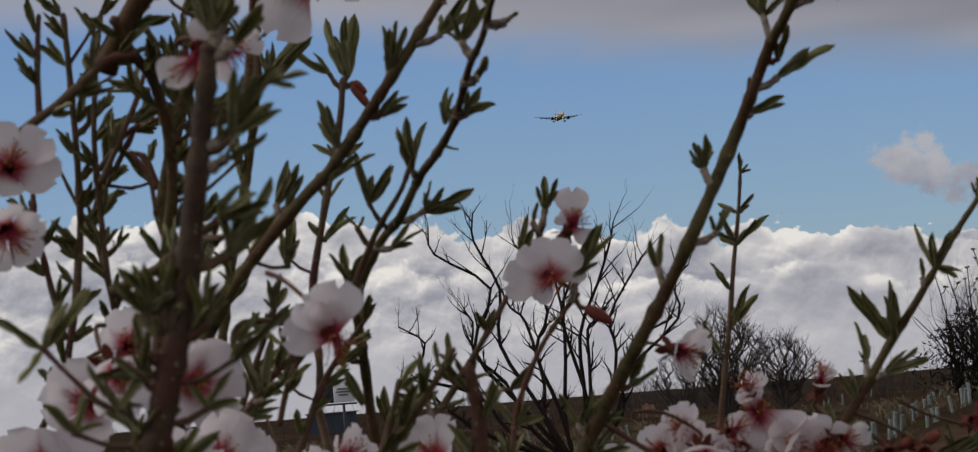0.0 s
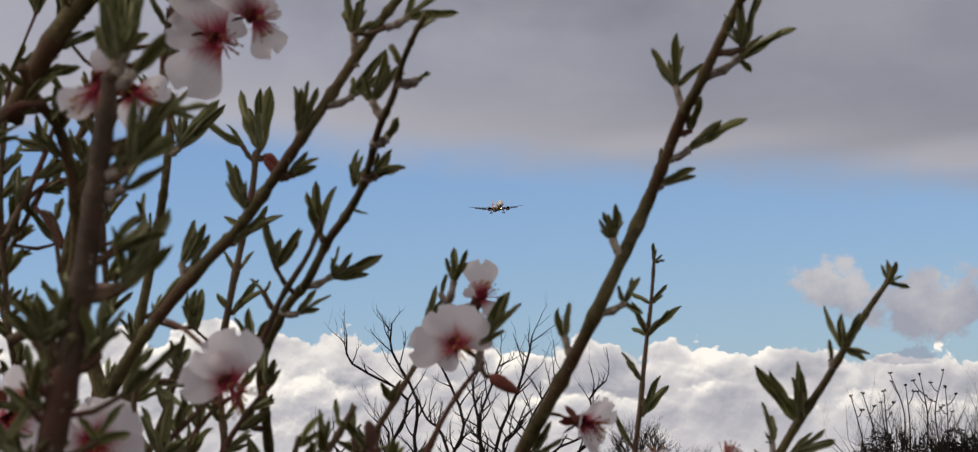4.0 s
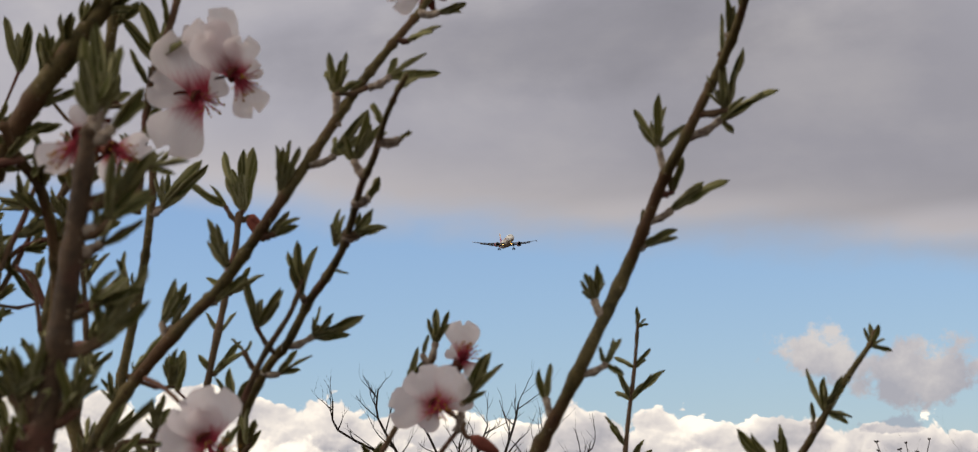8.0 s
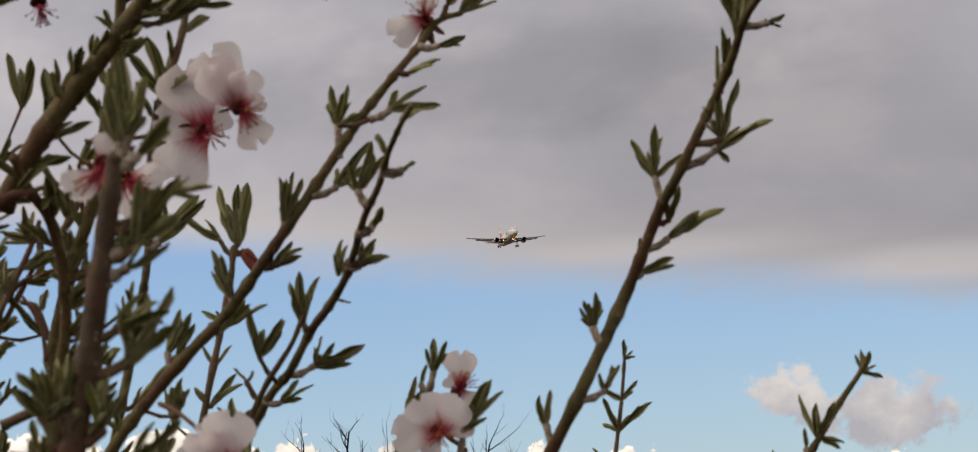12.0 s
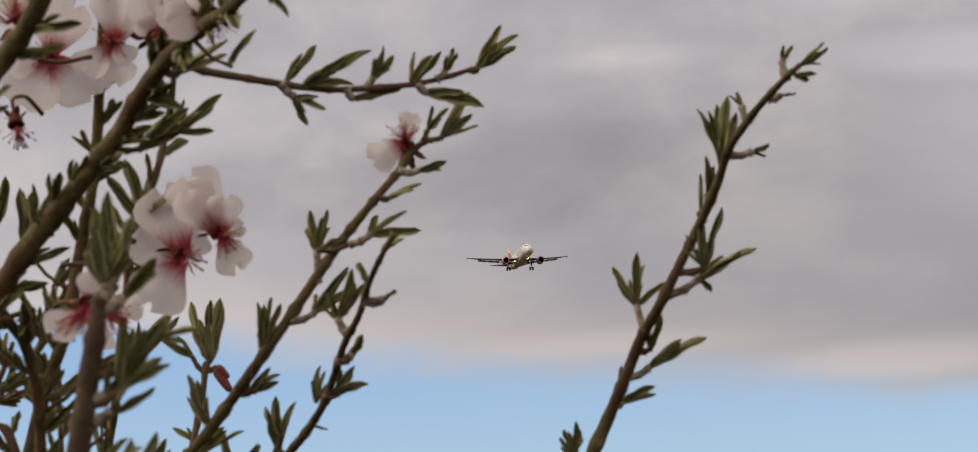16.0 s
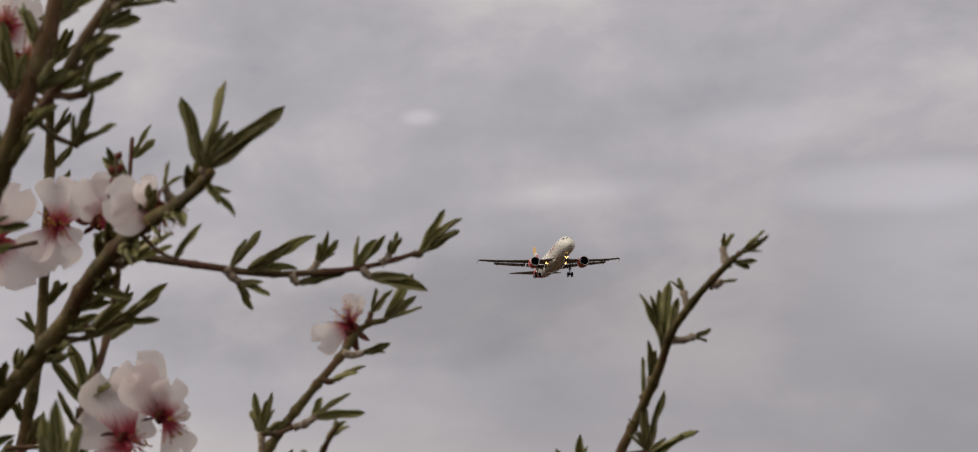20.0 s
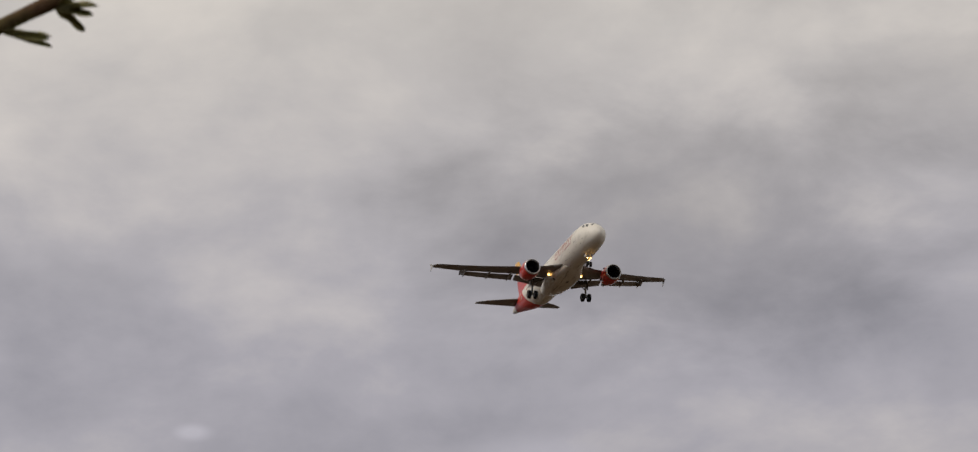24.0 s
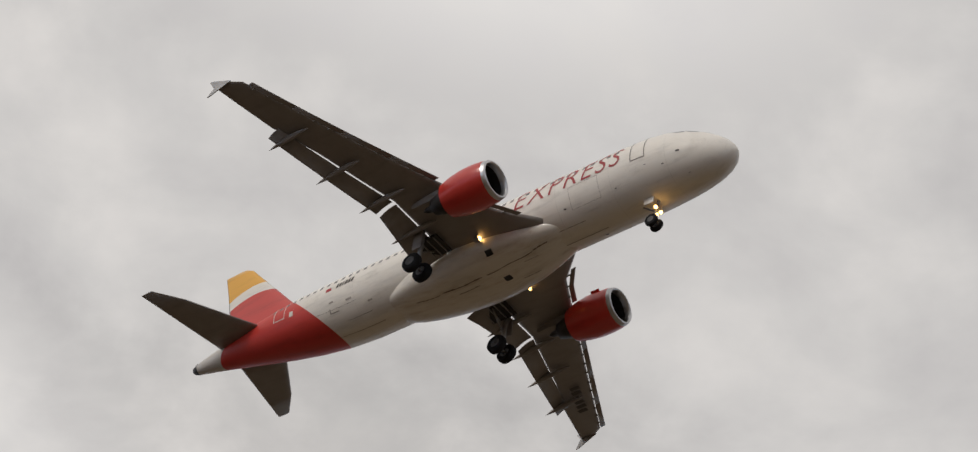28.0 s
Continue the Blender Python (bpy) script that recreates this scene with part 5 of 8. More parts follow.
spray(limb, (0.1799, 1.3098, 1.6866), [(0.1816, 1.3098, 1.6977), (0.1848, 1.3098, 1.6958), (0.1871, 1.3098, 1.6894), (0.1896, 1.3098, 1.6847)], (0.1788, 1.3098, 1.6865))
spray(limb, (0.1576, 1.3101, 1.6590), [(0.1519, 1.3101, 1.6785), (0.1560, 1.3101, 1.6737), (0.1677, 1.3101, 1.6734), (0.1656, 1.3101, 1.6747), (0.1690, 1.3101, 1.6545), (0.1672, 1.3101, 1.6526)], (0.1580, 1.3101, 1.6578))
spray(limb, (0.1524, 1.3120, 1.6538), [(0.1497, 1.3120, 1.6619), (0.1520, 1.3120, 1.6634)], (0.1529, 1.3126, 1.6500))
spray(limb, (0.1379, 1.3195, 1.6269), [(0.1185, 1.3195, 1.6529), (0.1248, 1.3195, 1.6510), (0.1335, 1.3195, 1.6538), (0.1400, 1.3195, 1.6499)], (0.1364, 1.3195, 1.6268))
spray(limb, (0.1246, 1.3200, 1.6185), [(0.1210, 1.3200, 1.6371), (0.1245, 1.3200, 1.6318), (0.1275, 1.3200, 1.6259), (0.1214, 1.3200, 1.6202)], (0.1248, 1.3200, 1.6094), scaly=True)
spray(limb, (0.1321, 1.3201, 1.6124), [(0.1532, 1.3201, 1.6165), (0.1477, 1.3201, 1.6245), (0.1519, 1.3201, 1.6208)], (0.1263, 1.3201, 1.6117))
spray(limb, (0.1190, 1.3198, 1.6000), [(0.1131, 1.3198, 1.6151), (0.1166, 1.3198, 1.6163), (0.1241, 1.3198, 1.6115)], (0.1181, 1.3198, 1.5998))
spray(limb, (0.1082, 1.3198, 1.5873), [(0.1050, 1.3198, 1.6016), (0.1198, 1.3198, 1.5921)], (0.1082, 1.3198, 1.5873))
spray(limb, (0.1493, 1.3198, 1.5731), [(0.1670, 1.3198, 1.5845), (0.1718, 1.3198, 1.5744), (0.1389, 1.3198, 1.5851)], (0.1000, 1.3198, 1.5789))
spray(limb, (0.1606, 1.3198, 1.5751), [(0.1799, 1.3198, 1.5878), (0.1562, 1.3198, 1.5895), (0.1858, 1.3198, 1.5804)], (0.1034, 1.3198, 1.5823))
spray(limb, (0.0930, 1.3198, 1.5729), [(0.0827, 1.3198, 1.5863), (0.1003, 1.3198, 1.5873), (0.1075, 1.3198, 1.5789)], (0.0931, 1.3198, 1.5721))
limb = branch([(-0.0352, 1.1798, 1.5787), (-0.0320, 1.1798, 1.6037), (-0.0275, 1.1798, 1.6173), (-0.0186, 1.1798, 1.6344), (-0.0089, 1.1798, 1.6471), (-0.0020, 1.1798, 1.6542)], 0.00147, 0.00084, rooted=True, ruddy=True)
spray(limb, (-0.0024, 1.1798, 1.6621), [(0.0124, 1.1798, 1.6803), (0.0151, 1.1798, 1.6762), (0.0062, 1.1798, 1.6822)], (-0.0053, 1.1798, 1.6510), scaly=True)
spray(limb, (-0.0309, 1.1798, 1.6037), [(-0.0403, 1.1798, 1.6144), (-0.0250, 1.1798, 1.6159), (-0.0201, 1.1798, 1.6074)], (-0.0320, 1.1798, 1.6037))
spray(limb, (-0.0345, 1.1798, 1.5888), [(-0.0464, 1.1798, 1.5997), (-0.0399, 1.1798, 1.6018), (-0.0262, 1.1798, 1.5995)], (-0.0340, 1.1798, 1.5893))
limb = branch([(-0.0929, 1.3398, 1.5783), (-0.0770, 1.3398, 1.6015), (-0.0627, 1.3398, 1.6206), (-0.0496, 1.3298, 1.6382), (-0.0368, 1.3298, 1.6572), (-0.0239, 1.3298, 1.6778), (-0.0154, 1.3198, 1.6909)], 0.00210, 0.00099, rooted=True)
spray(limb, (-0.0141, 1.3231, 1.6985), [(-0.0141, 1.3231, 1.7149), (-0.0080, 1.3231, 1.7129), (-0.0118, 1.3231, 1.7097)], (-0.0178, 1.3231, 1.6872), scaly=True)
spray(limb, (-0.0267, 1.3302, 1.6783), [(-0.0220, 1.3302, 1.6978), (-0.0209, 1.3302, 1.6915)], (-0.0262, 1.3305, 1.6741))
spray(limb, (-0.0200, 1.3198, 1.6930), [(-0.0172, 1.3198, 1.7024)], (-0.0170, 1.3220, 1.6884))
spray(limb, (-0.0634, 1.3372, 1.6306), [(-0.0643, 1.3372, 1.6473), (-0.0588, 1.3372, 1.6374), (-0.0679, 1.3372, 1.6379)], (-0.0613, 1.3392, 1.6224))
spray(limb, (-0.0554, 1.3372, 1.6225), [(-0.0703, 1.3372, 1.6301), (-0.0512, 1.3372, 1.6370), (-0.0610, 1.3372, 1.6347)], (-0.0600, 1.3383, 1.6242))
spray(limb, (-0.0453, 1.3291, 1.6463), [(-0.0493, 1.3291, 1.6563), (-0.0397, 1.3291, 1.6558)], (-0.0444, 1.3291, 1.6456))
spray(limb, (-0.0749, 1.3404, 1.6152), [(-0.0787, 1.3404, 1.6250), (-0.0866, 1.3404, 1.6249), (-0.0890, 1.3404, 1.6217), (-0.0703, 1.3404, 1.6217)], (-0.0725, 1.3401, 1.6076))
spray(limb, (-0.0362, 1.3336, 1.6191), [(-0.0243, 1.3336, 1.6297), (-0.0276, 1.3336, 1.6215)], (-0.0613, 1.3392, 1.6224))
spray(limb, (-0.0939, 1.3398, 1.6056), [(-0.0955, 1.3398, 1.6249), (-0.0984, 1.3398, 1.6211), (-0.0882, 1.3398, 1.6262), (-0.0839, 1.3398, 1.6212), (-0.0791, 1.3398, 1.6169)], (-0.0865, 1.3398, 1.5878))
spray(limb, (-0.0596, 1.3383, 1.6232), [(-0.0435, 1.3383, 1.6264), (-0.0678, 1.3383, 1.6281)], (-0.0600, 1.3383, 1.6242))
spray(limb, (-0.0706, 1.3404, 1.6111), [(-0.0743, 1.3404, 1.6200), (-0.0573, 1.3404, 1.6159)], (-0.0696, 1.3404, 1.6114))
spray(limb, (-0.0764, 1.3398, 1.5886), [(-0.0867, 1.3398, 1.6065), (-0.0693, 1.3398, 1.6082), (-0.0611, 1.3398, 1.6018)], (-0.0865, 1.3398, 1.5878))
limb = branch([(-0.1742, 1.2056, 1.6274), (-0.1607, 1.2056, 1.6432), (-0.1443, 1.1956, 1.6673), (-0.1270, 1.1856, 1.6859), (-0.1085, 1.1756, 1.7029), (-0.0982, 1.1747, 1.7121), (-0.0840, 1.1647, 1.7279), (-0.0695, 1.1547, 1.7450), (-0.0583, 1.1547, 1.7600), (-0.0464, 1.1547, 1.7763), (-0.0374, 1.1547, 1.7885), (-0.0282, 1.1547, 1.7993), (-0.0210, 1.1553, 1.8075), (-0.0130, 1.1603, 1.8172), (-0.0085, 1.1640, 1.8240), (-0.0060, 1.1663, 1.8277), (-0.0008, 1.1663, 1.8306), (0.0055, 1.1663, 1.8317)], 0.00290, 0.00115, rooted=True)
spray(limb, (-0.0465, 1.1547, 1.7855), [(-0.0482, 1.1547, 1.8027), (-0.0489, 1.1547, 1.7961), (-0.0412, 1.1547, 1.8024), (-0.0438, 1.1547, 1.7990)], (-0.0467, 1.1547, 1.7728), scaly=True)
spray(limb, (-0.0455, 1.1466, 1.7846), [(-0.0350, 1.1466, 1.7887)], (-0.0340, 1.1533, 1.7876))
spray(limb, (-0.0252, 1.1541, 1.7913), [(-0.0099, 1.1541, 1.8001), (-0.0052, 1.1541, 1.7933), (-0.0228, 1.1541, 1.8006), (-0.0151, 1.1541, 1.7937)], (-0.0337, 1.1541, 1.7876), scaly=True)
spray(limb, (-0.0177, 1.1548, 1.8056), [(-0.0032, 1.1548, 1.8114), (-0.0071, 1.1548, 1.8082)], (-0.0213, 1.1543, 1.8065))
spray(limb, (-0.0047, 1.1603, 1.8175), [(0.0073, 1.1603, 1.8202), (0.0049, 1.1603, 1.8174)], (-0.0127, 1.1603, 1.8178), scaly=True)
spray(limb, (0.0055, 1.1663, 1.8319), [(0.0204, 1.1663, 1.8355), (0.0185, 1.1663, 1.8501), (0.0191, 1.1663, 1.8407), (0.0159, 1.1663, 1.8372)], (0.0055, 1.1663, 1.8317))
spray(limb, (-0.0004, 1.1663, 1.8347), [(0.0013, 1.1663, 1.8455), (0.0096, 1.1663, 1.8434), (0.0065, 1.1663, 1.8417)], (-0.0017, 1.1663, 1.8307))
spray(limb, (-0.0486, 1.1546, 1.7609), [(-0.0284, 1.1546, 1.7717), (-0.0336, 1.1546, 1.7784), (-0.0386, 1.1546, 1.7771), (-0.0463, 1.1546, 1.7689)], (-0.0585, 1.1546, 1.7579), scaly=True)
spray(limb, (-0.0697, 1.1547, 1.7468), [(-0.0709, 1.1547, 1.7661), (-0.0632, 1.1547, 1.7670), (-0.0679, 1.1547, 1.7592)], (-0.0699, 1.1553, 1.7434))
spray(limb, (-0.0737, 1.1602, 1.7315), [(-0.0643, 1.1602, 1.7391), (-0.0660, 1.1602, 1.7334)], (-0.0793, 1.1613, 1.7330))
spray(limb, (-0.0701, 1.1547, 1.7476), [(-0.0701, 1.1547, 1.7650), (-0.0627, 1.1547, 1.7657), (-0.0681, 1.1547, 1.7600)], (-0.0699, 1.1553, 1.7434))
spray(limb, (-0.0762, 1.1613, 1.7308), [(-0.0641, 1.1613, 1.7355), (-0.0669, 1.1613, 1.7408)], (-0.0809, 1.1625, 1.7312))
spray(limb, (-0.0932, 1.1702, 1.7197), [(-0.1004, 1.1702, 1.7408), (-0.0965, 1.1702, 1.7384), (-0.1007, 1.1702, 1.7321), (-0.0953, 1.1702, 1.7298)], (-0.0926, 1.1713, 1.7178))
spray(limb, (-0.1177, 1.1823, 1.6987), [(-0.1150, 1.1823, 1.7167), (-0.1106, 1.1823, 1.7127)], (-0.1214, 1.1823, 1.6914), scaly=True)
spray(limb, (-0.0994, 1.1753, 1.7072), [(-0.0862, 1.1753, 1.7183), (-0.0797, 1.1753, 1.7175)], (-0.1021, 1.1752, 1.7083))
spray(limb, (-0.1343, 1.1886, 1.6811), [(-0.1225, 1.1886, 1.6944), (-0.1194, 1.1886, 1.6975)], (-0.1323, 1.1886, 1.6806))
spray(limb, (-0.1576, 1.2033, 1.6493), [(-0.1530, 1.2033, 1.6656), (-0.1506, 1.2033, 1.6629), (-0.1597, 1.2033, 1.6596)], (-0.1560, 1.2033, 1.6500))
spray(limb, (-0.1428, 1.1946, 1.6684), [(-0.1472, 1.1946, 1.6826), (-0.1449, 1.1946, 1.6787)], (-0.1426, 1.1946, 1.6693))
spray(limb, (-0.1215, 1.1811, 1.7003), [(-0.1160, 1.1811, 1.7183), (-0.1105, 1.1811, 1.7161)], (-0.1194, 1.1811, 1.6932), scaly=True)
spray(limb, (-0.1192, 1.1866, 1.6752), [(-0.1174, 1.1866, 1.6902), (-0.1135, 1.1866, 1.6862), (-0.1220, 1.1866, 1.6879)], (-0.1340, 1.1896, 1.6788))
spray(limb, (-0.1688, 1.2062, 1.6347), [(-0.1733, 1.2062, 1.6503), (-0.1607, 1.2062, 1.6445)], (-0.1676, 1.2062, 1.6348))
limb = branch([(-0.1484, 1.5956, 1.6162), (-0.1451, 1.5856, 1.6427), (-0.1468, 1.5856, 1.6765), (-0.1384, 1.5756, 1.7124), (-0.1301, 1.5756, 1.7456), (-0.1229, 1.5756, 1.7750), (-0.1203, 1.5756, 1.7942)], 0.00218, 0.00184, rooted=True)
spray(limb, (-0.1178, 1.5756, 1.7956), [(-0.1276, 1.5756, 1.8301), (-0.1178, 1.5756, 1.8296), (-0.1090, 1.5756, 1.8292), (-0.1222, 1.5756, 1.8196)], (-0.1205, 1.5756, 1.7923))
spray(limb, (-0.1271, 1.5756, 1.7981), [(-0.1483, 1.5756, 1.8100), (-0.1341, 1.5756, 1.8106)], (-0.1209, 1.5756, 1.7887))
spray(limb, (-0.1262, 1.5756, 1.7513), [(-0.1393, 1.5756, 1.7620), (-0.1140, 1.5756, 1.7642), (-0.1108, 1.5756, 1.7590)], (-0.1285, 1.5756, 1.7519))
spray(limb, (-0.1338, 1.5749, 1.7280), [(-0.1400, 1.5749, 1.7418), (-0.1232, 1.5749, 1.7409)], (-0.1341, 1.5749, 1.7295))
spray(limb, (-0.1363, 1.5762, 1.7081), [(-0.1222, 1.5762, 1.7259), (-0.1191, 1.5762, 1.7207), (-0.1460, 1.5762, 1.7186)], (-0.1393, 1.5762, 1.7089))
spray(limb, (-0.1457, 1.5851, 1.6495), [(-0.1535, 1.5851, 1.6633), (-0.1350, 1.5851, 1.6623), (-0.1503, 1.5851, 1.6581)], (-0.1453, 1.5851, 1.6490))
spray(limb, (-0.1572, 1.5793, 1.7003), [(-0.1602, 1.5793, 1.7207), (-0.1547, 1.5793, 1.7237), (-0.1522, 1.5793, 1.7135)], (-0.1442, 1.5818, 1.6908))
spray(limb, (-0.1654, 1.5888, 1.6339), [(-0.1747, 1.5888, 1.6512), (-0.1546, 1.5888, 1.6467), (-0.1646, 1.5888, 1.6506), (-0.1577, 1.5888, 1.6536)], (-0.1476, 1.5934, 1.6214))
spray(limb, (-0.1798, 1.5934, 1.6246), [(-0.1890, 1.5934, 1.6454), (-0.1723, 1.5934, 1.6411), (-0.1804, 1.5934, 1.6483)], (-0.1183, 1.5123, 1.4896))
limb = branch([(-0.1883, 1.4556, 1.6174), (-0.1803, 1.4556, 1.6600), (-0.1742, 1.4556, 1.6906), (-0.1666, 1.4556, 1.7212), (-0.1609, 1.4556, 1.7458), (-0.1556, 1.4456, 1.7662), (-0.1523, 1.4456, 1.7909), (-0.1512, 1.4456, 1.8090)], 0.00263, 0.00190, rooted=True)
spray(limb, (-0.1483, 1.4451, 1.7815), [(-0.1379, 1.4451, 1.7957), (-0.1312, 1.4451, 1.7935), (-0.1347, 1.4451, 1.7987), (-0.1265, 1.4451, 1.8045), (-0.1229, 1.4451, 1.8012)], (-0.1537, 1.4449, 1.7787))
spray(limb, (-0.1470, 1.4453, 1.7831), [(-0.1405, 1.4453, 1.7921), (-0.1433, 1.4453, 1.8016), (-0.1502, 1.4453, 1.7988)], (-0.1534, 1.4451, 1.7813))
spray(limb, (-0.1654, 1.4562, 1.7353), [(-0.1675, 1.4562, 1.7573), (-0.1636, 1.4562, 1.7515)], (-0.1642, 1.4560, 1.7317))
spray(limb, (-0.1501, 1.4456, 1.8035), [(-0.1390, 1.4456, 1.8108), (-0.1544, 1.4456, 1.8131), (-0.1437, 1.4456, 1.8079)], (-0.1514, 1.4456, 1.8038))
spray(limb, (-0.1737, 1.4556, 1.6892), [(-0.1811, 1.4556, 1.7003), (-0.1797, 1.4556, 1.6956)], (-0.1742, 1.4556, 1.6906))
spray(limb, (-0.1656, 1.4556, 1.7011), [(-0.1544, 1.4556, 1.7130)], (-0.1720, 1.4556, 1.7000))
spray(limb, (-0.1782, 1.4556, 1.6722), [(-0.1668, 1.4556, 1.6840), (-0.1690, 1.4556, 1.6903)], (-0.1778, 1.4556, 1.6731))
limb = branch([(-0.1128, 0.7456, 1.6094), (-0.1082, 0.7456, 1.6263), (-0.1025, 0.7456, 1.6495), (-0.0989, 0.7456, 1.6682), (-0.0953, 0.7456, 1.6886), (-0.0926, 0.7456, 1.7043), (-0.0918, 0.7456, 1.7103)], 0.00400, 0.00215, rooted=True, ruddy=True)
spray(limb, (-0.0876, 0.7456, 1.6864), [(-0.0738, 0.7456, 1.6924), (-0.0763, 0.7456, 1.6951), (-0.0825, 0.7456, 1.7017), (-0.0843, 0.7456, 1.7040)], (-0.0963, 0.7456, 1.6827))
spray(limb, (-0.0858, 0.7456, 1.6932), [(-0.0751, 0.7456, 1.7040), (-0.0788, 0.7456, 1.7012)], (-0.0950, 0.7456, 1.6904))
spray(limb, (-0.0773, 0.7456, 1.6999), [(-0.0670, 0.7456, 1.7014), (-0.0705, 0.7456, 1.6985)], (-0.0947, 0.7456, 1.6922))
spray(limb, (-0.0858, 0.7456, 1.7104), [(-0.0752, 0.7456, 1.7191), (-0.0774, 0.7456, 1.7170)], (-0.0922, 0.7456, 1.7068), scaly=True)
spray(limb, (-0.0880, 0.7456, 1.7161), [(-0.0899, 0.7456, 1.7384), (-0.0824, 0.7456, 1.7324), (-0.0920, 0.7456, 1.7327)], (-0.0920, 0.7456, 1.7084), scaly=True)
spray(limb, (-0.0907, 0.7456, 1.6560), [(-0.0798, 0.7456, 1.6764), (-0.0781, 0.7456, 1.6665), (-0.0918, 0.7456, 1.6719), (-0.0851, 0.7456, 1.6747), (-0.0884, 0.7456, 1.6704), (-0.0829, 0.7456, 1.6635)], (-0.1016, 0.7456, 1.6535))
spray(limb, (-0.0913, 0.7456, 1.6853), [(-0.0785, 0.7456, 1.7002), (-0.0804, 0.7456, 1.6920)], (-0.0960, 0.7456, 1.6848))
spray(limb, (-0.0899, 0.7456, 1.6810), [(-0.0777, 0.7456, 1.6864), (-0.0864, 0.7456, 1.6830)], (-0.0970, 0.7456, 1.6786))
spray(limb, (-0.1100, 0.7456, 1.6421), [(-0.1130, 0.7456, 1.6562), (-0.1044, 0.7456, 1.6586), (-0.1013, 0.7456, 1.6581), (-0.1147, 0.7456, 1.6509)], (-0.1053, 0.7456, 1.6378))
spray(limb, (-0.1066, 0.7456, 1.6482), [(-0.1002, 0.7456, 1.6549), (-0.1087, 0.7456, 1.6569)], (-0.1035, 0.7456, 1.6450))
spray(limb, (-0.0982, 0.7456, 1.6415), [(-0.0918, 0.7456, 1.6459), (-0.0941, 0.7456, 1.6499)], (-0.1047, 0.7456, 1.6402))
spray(limb, (-0.1149, 0.7456, 1.6353), [(-0.1162, 0.7456, 1.6432), (-0.1069, 0.7456, 1.6411)], (-0.1077, 0.7456, 1.6284))
spray(limb, (-0.0925, 0.7456, 1.6655), [(-0.0790, 0.7456, 1.6697), (-0.0870, 0.7456, 1.6751), (-0.0815, 0.7456, 1.6663)], (-0.0999, 0.7456, 1.6626))
spray(limb, (-0.1099, 0.7456, 1.6450), [(-0.1211, 0.7456, 1.6518), (-0.1173, 0.7456, 1.6564), (-0.1109, 0.7456, 1.6559), (-0.1026, 0.7456, 1.6537), (-0.0998, 0.7456, 1.6467)], (-0.1053, 0.7456, 1.6378))
spray(limb, (-0.1024, 0.7456, 1.6365), [(-0.0966, 0.7456, 1.6468), (-0.0952, 0.7456, 1.6432)], (-0.1059, 0.7456, 1.6353))
spray(limb, (-0.1169, 0.7456, 1.6118), [(-0.1228, 0.7456, 1.6246), (-0.1097, 0.7456, 1.6189), (-0.1194, 0.7456, 1.6224)], (-0.1086, 0.7684, 1.5850))
spray(limb, (-0.0916, 0.7456, 1.6293), [(-0.0779, 0.7456, 1.6423), (-0.0845, 0.7456, 1.6408)], (-0.1087, 0.7456, 1.6243))
spray(limb, (-0.1095, 0.7456, 1.6025), [(-0.0960, 0.7456, 1.6112), (-0.1007, 0.7456, 1.6131)], (-0.1128, 0.7456, 1.6094))
spray(limb, (-0.1094, 0.7456, 1.6357), [(-0.1152, 0.7456, 1.6470), (-0.1088, 0.7456, 1.6498), (-0.1027, 0.7456, 1.6448)], (-0.1065, 0.7456, 1.6329))
spray(limb, (-0.0896, 0.7456, 1.6582), [(-0.0798, 0.7456, 1.6655), (-0.0859, 0.7456, 1.6690)], (-0.1016, 0.7456, 1.6535))
spray(limb, (-0.0904, 0.7456, 1.7132), [(-0.0916, 0.7456, 1.7350), (-0.0873, 0.7456, 1.7304), (-0.0840, 0.7456, 1.7245), (-0.0951, 0.7456, 1.7239)], (-0.0920, 0.7456, 1.7088))
spray(limb, (-0.1154, 0.7456, 1.6277), [(-0.1273, 0.7456, 1.6302), (-0.1164, 0.7456, 1.6366), (-0.1114, 0.7456, 1.6386), (-0.1209, 0.7456, 1.6185)], (-0.1092, 0.7456, 1.6225))
spray(limb, (-0.1231, 0.7456, 1.6219), [(-0.1280, 0.7456, 1.6319), (-0.1141, 0.7456, 1.6132)], (-0.1124, 0.7456, 1.6110))
spray(limb, (-0.1398, 0.7456, 1.6360), [(-0.1503, 0.7456, 1.6464), (-0.1341, 0.7456, 1.6484), (-0.1260, 0.7456, 1.6493), (-0.1452, 0.7456, 1.6268)], (-0.1119, 0.7456, 1.6126))
spray(limb, (-0.0978, 0.7456, 1.6391), [(-0.1016, 0.7456, 1.6522), (-0.0943, 0.7456, 1.6532), (-0.0890, 0.7456, 1.6496)], (-0.1059, 0.7456, 1.6353))
spray(limb, (-0.1132, 0.7456, 1.6435), [(-0.1193, 0.7456, 1.6520), (-0.1080, 0.7456, 1.6527), (-0.1036, 0.7456, 1.6475), (-0.1150, 0.7456, 1.6565)], (-0.1059, 0.7456, 1.6353))
spray(limb, (-0.1128, 0.7456, 1.6252), [(-0.1220, 0.7456, 1.6323), (-0.1168, 0.7456, 1.6383), (-0.1042, 0.7456, 1.6342), (-0.1031, 0.7456, 1.6269)], (-0.1092, 0.7456, 1.6225))
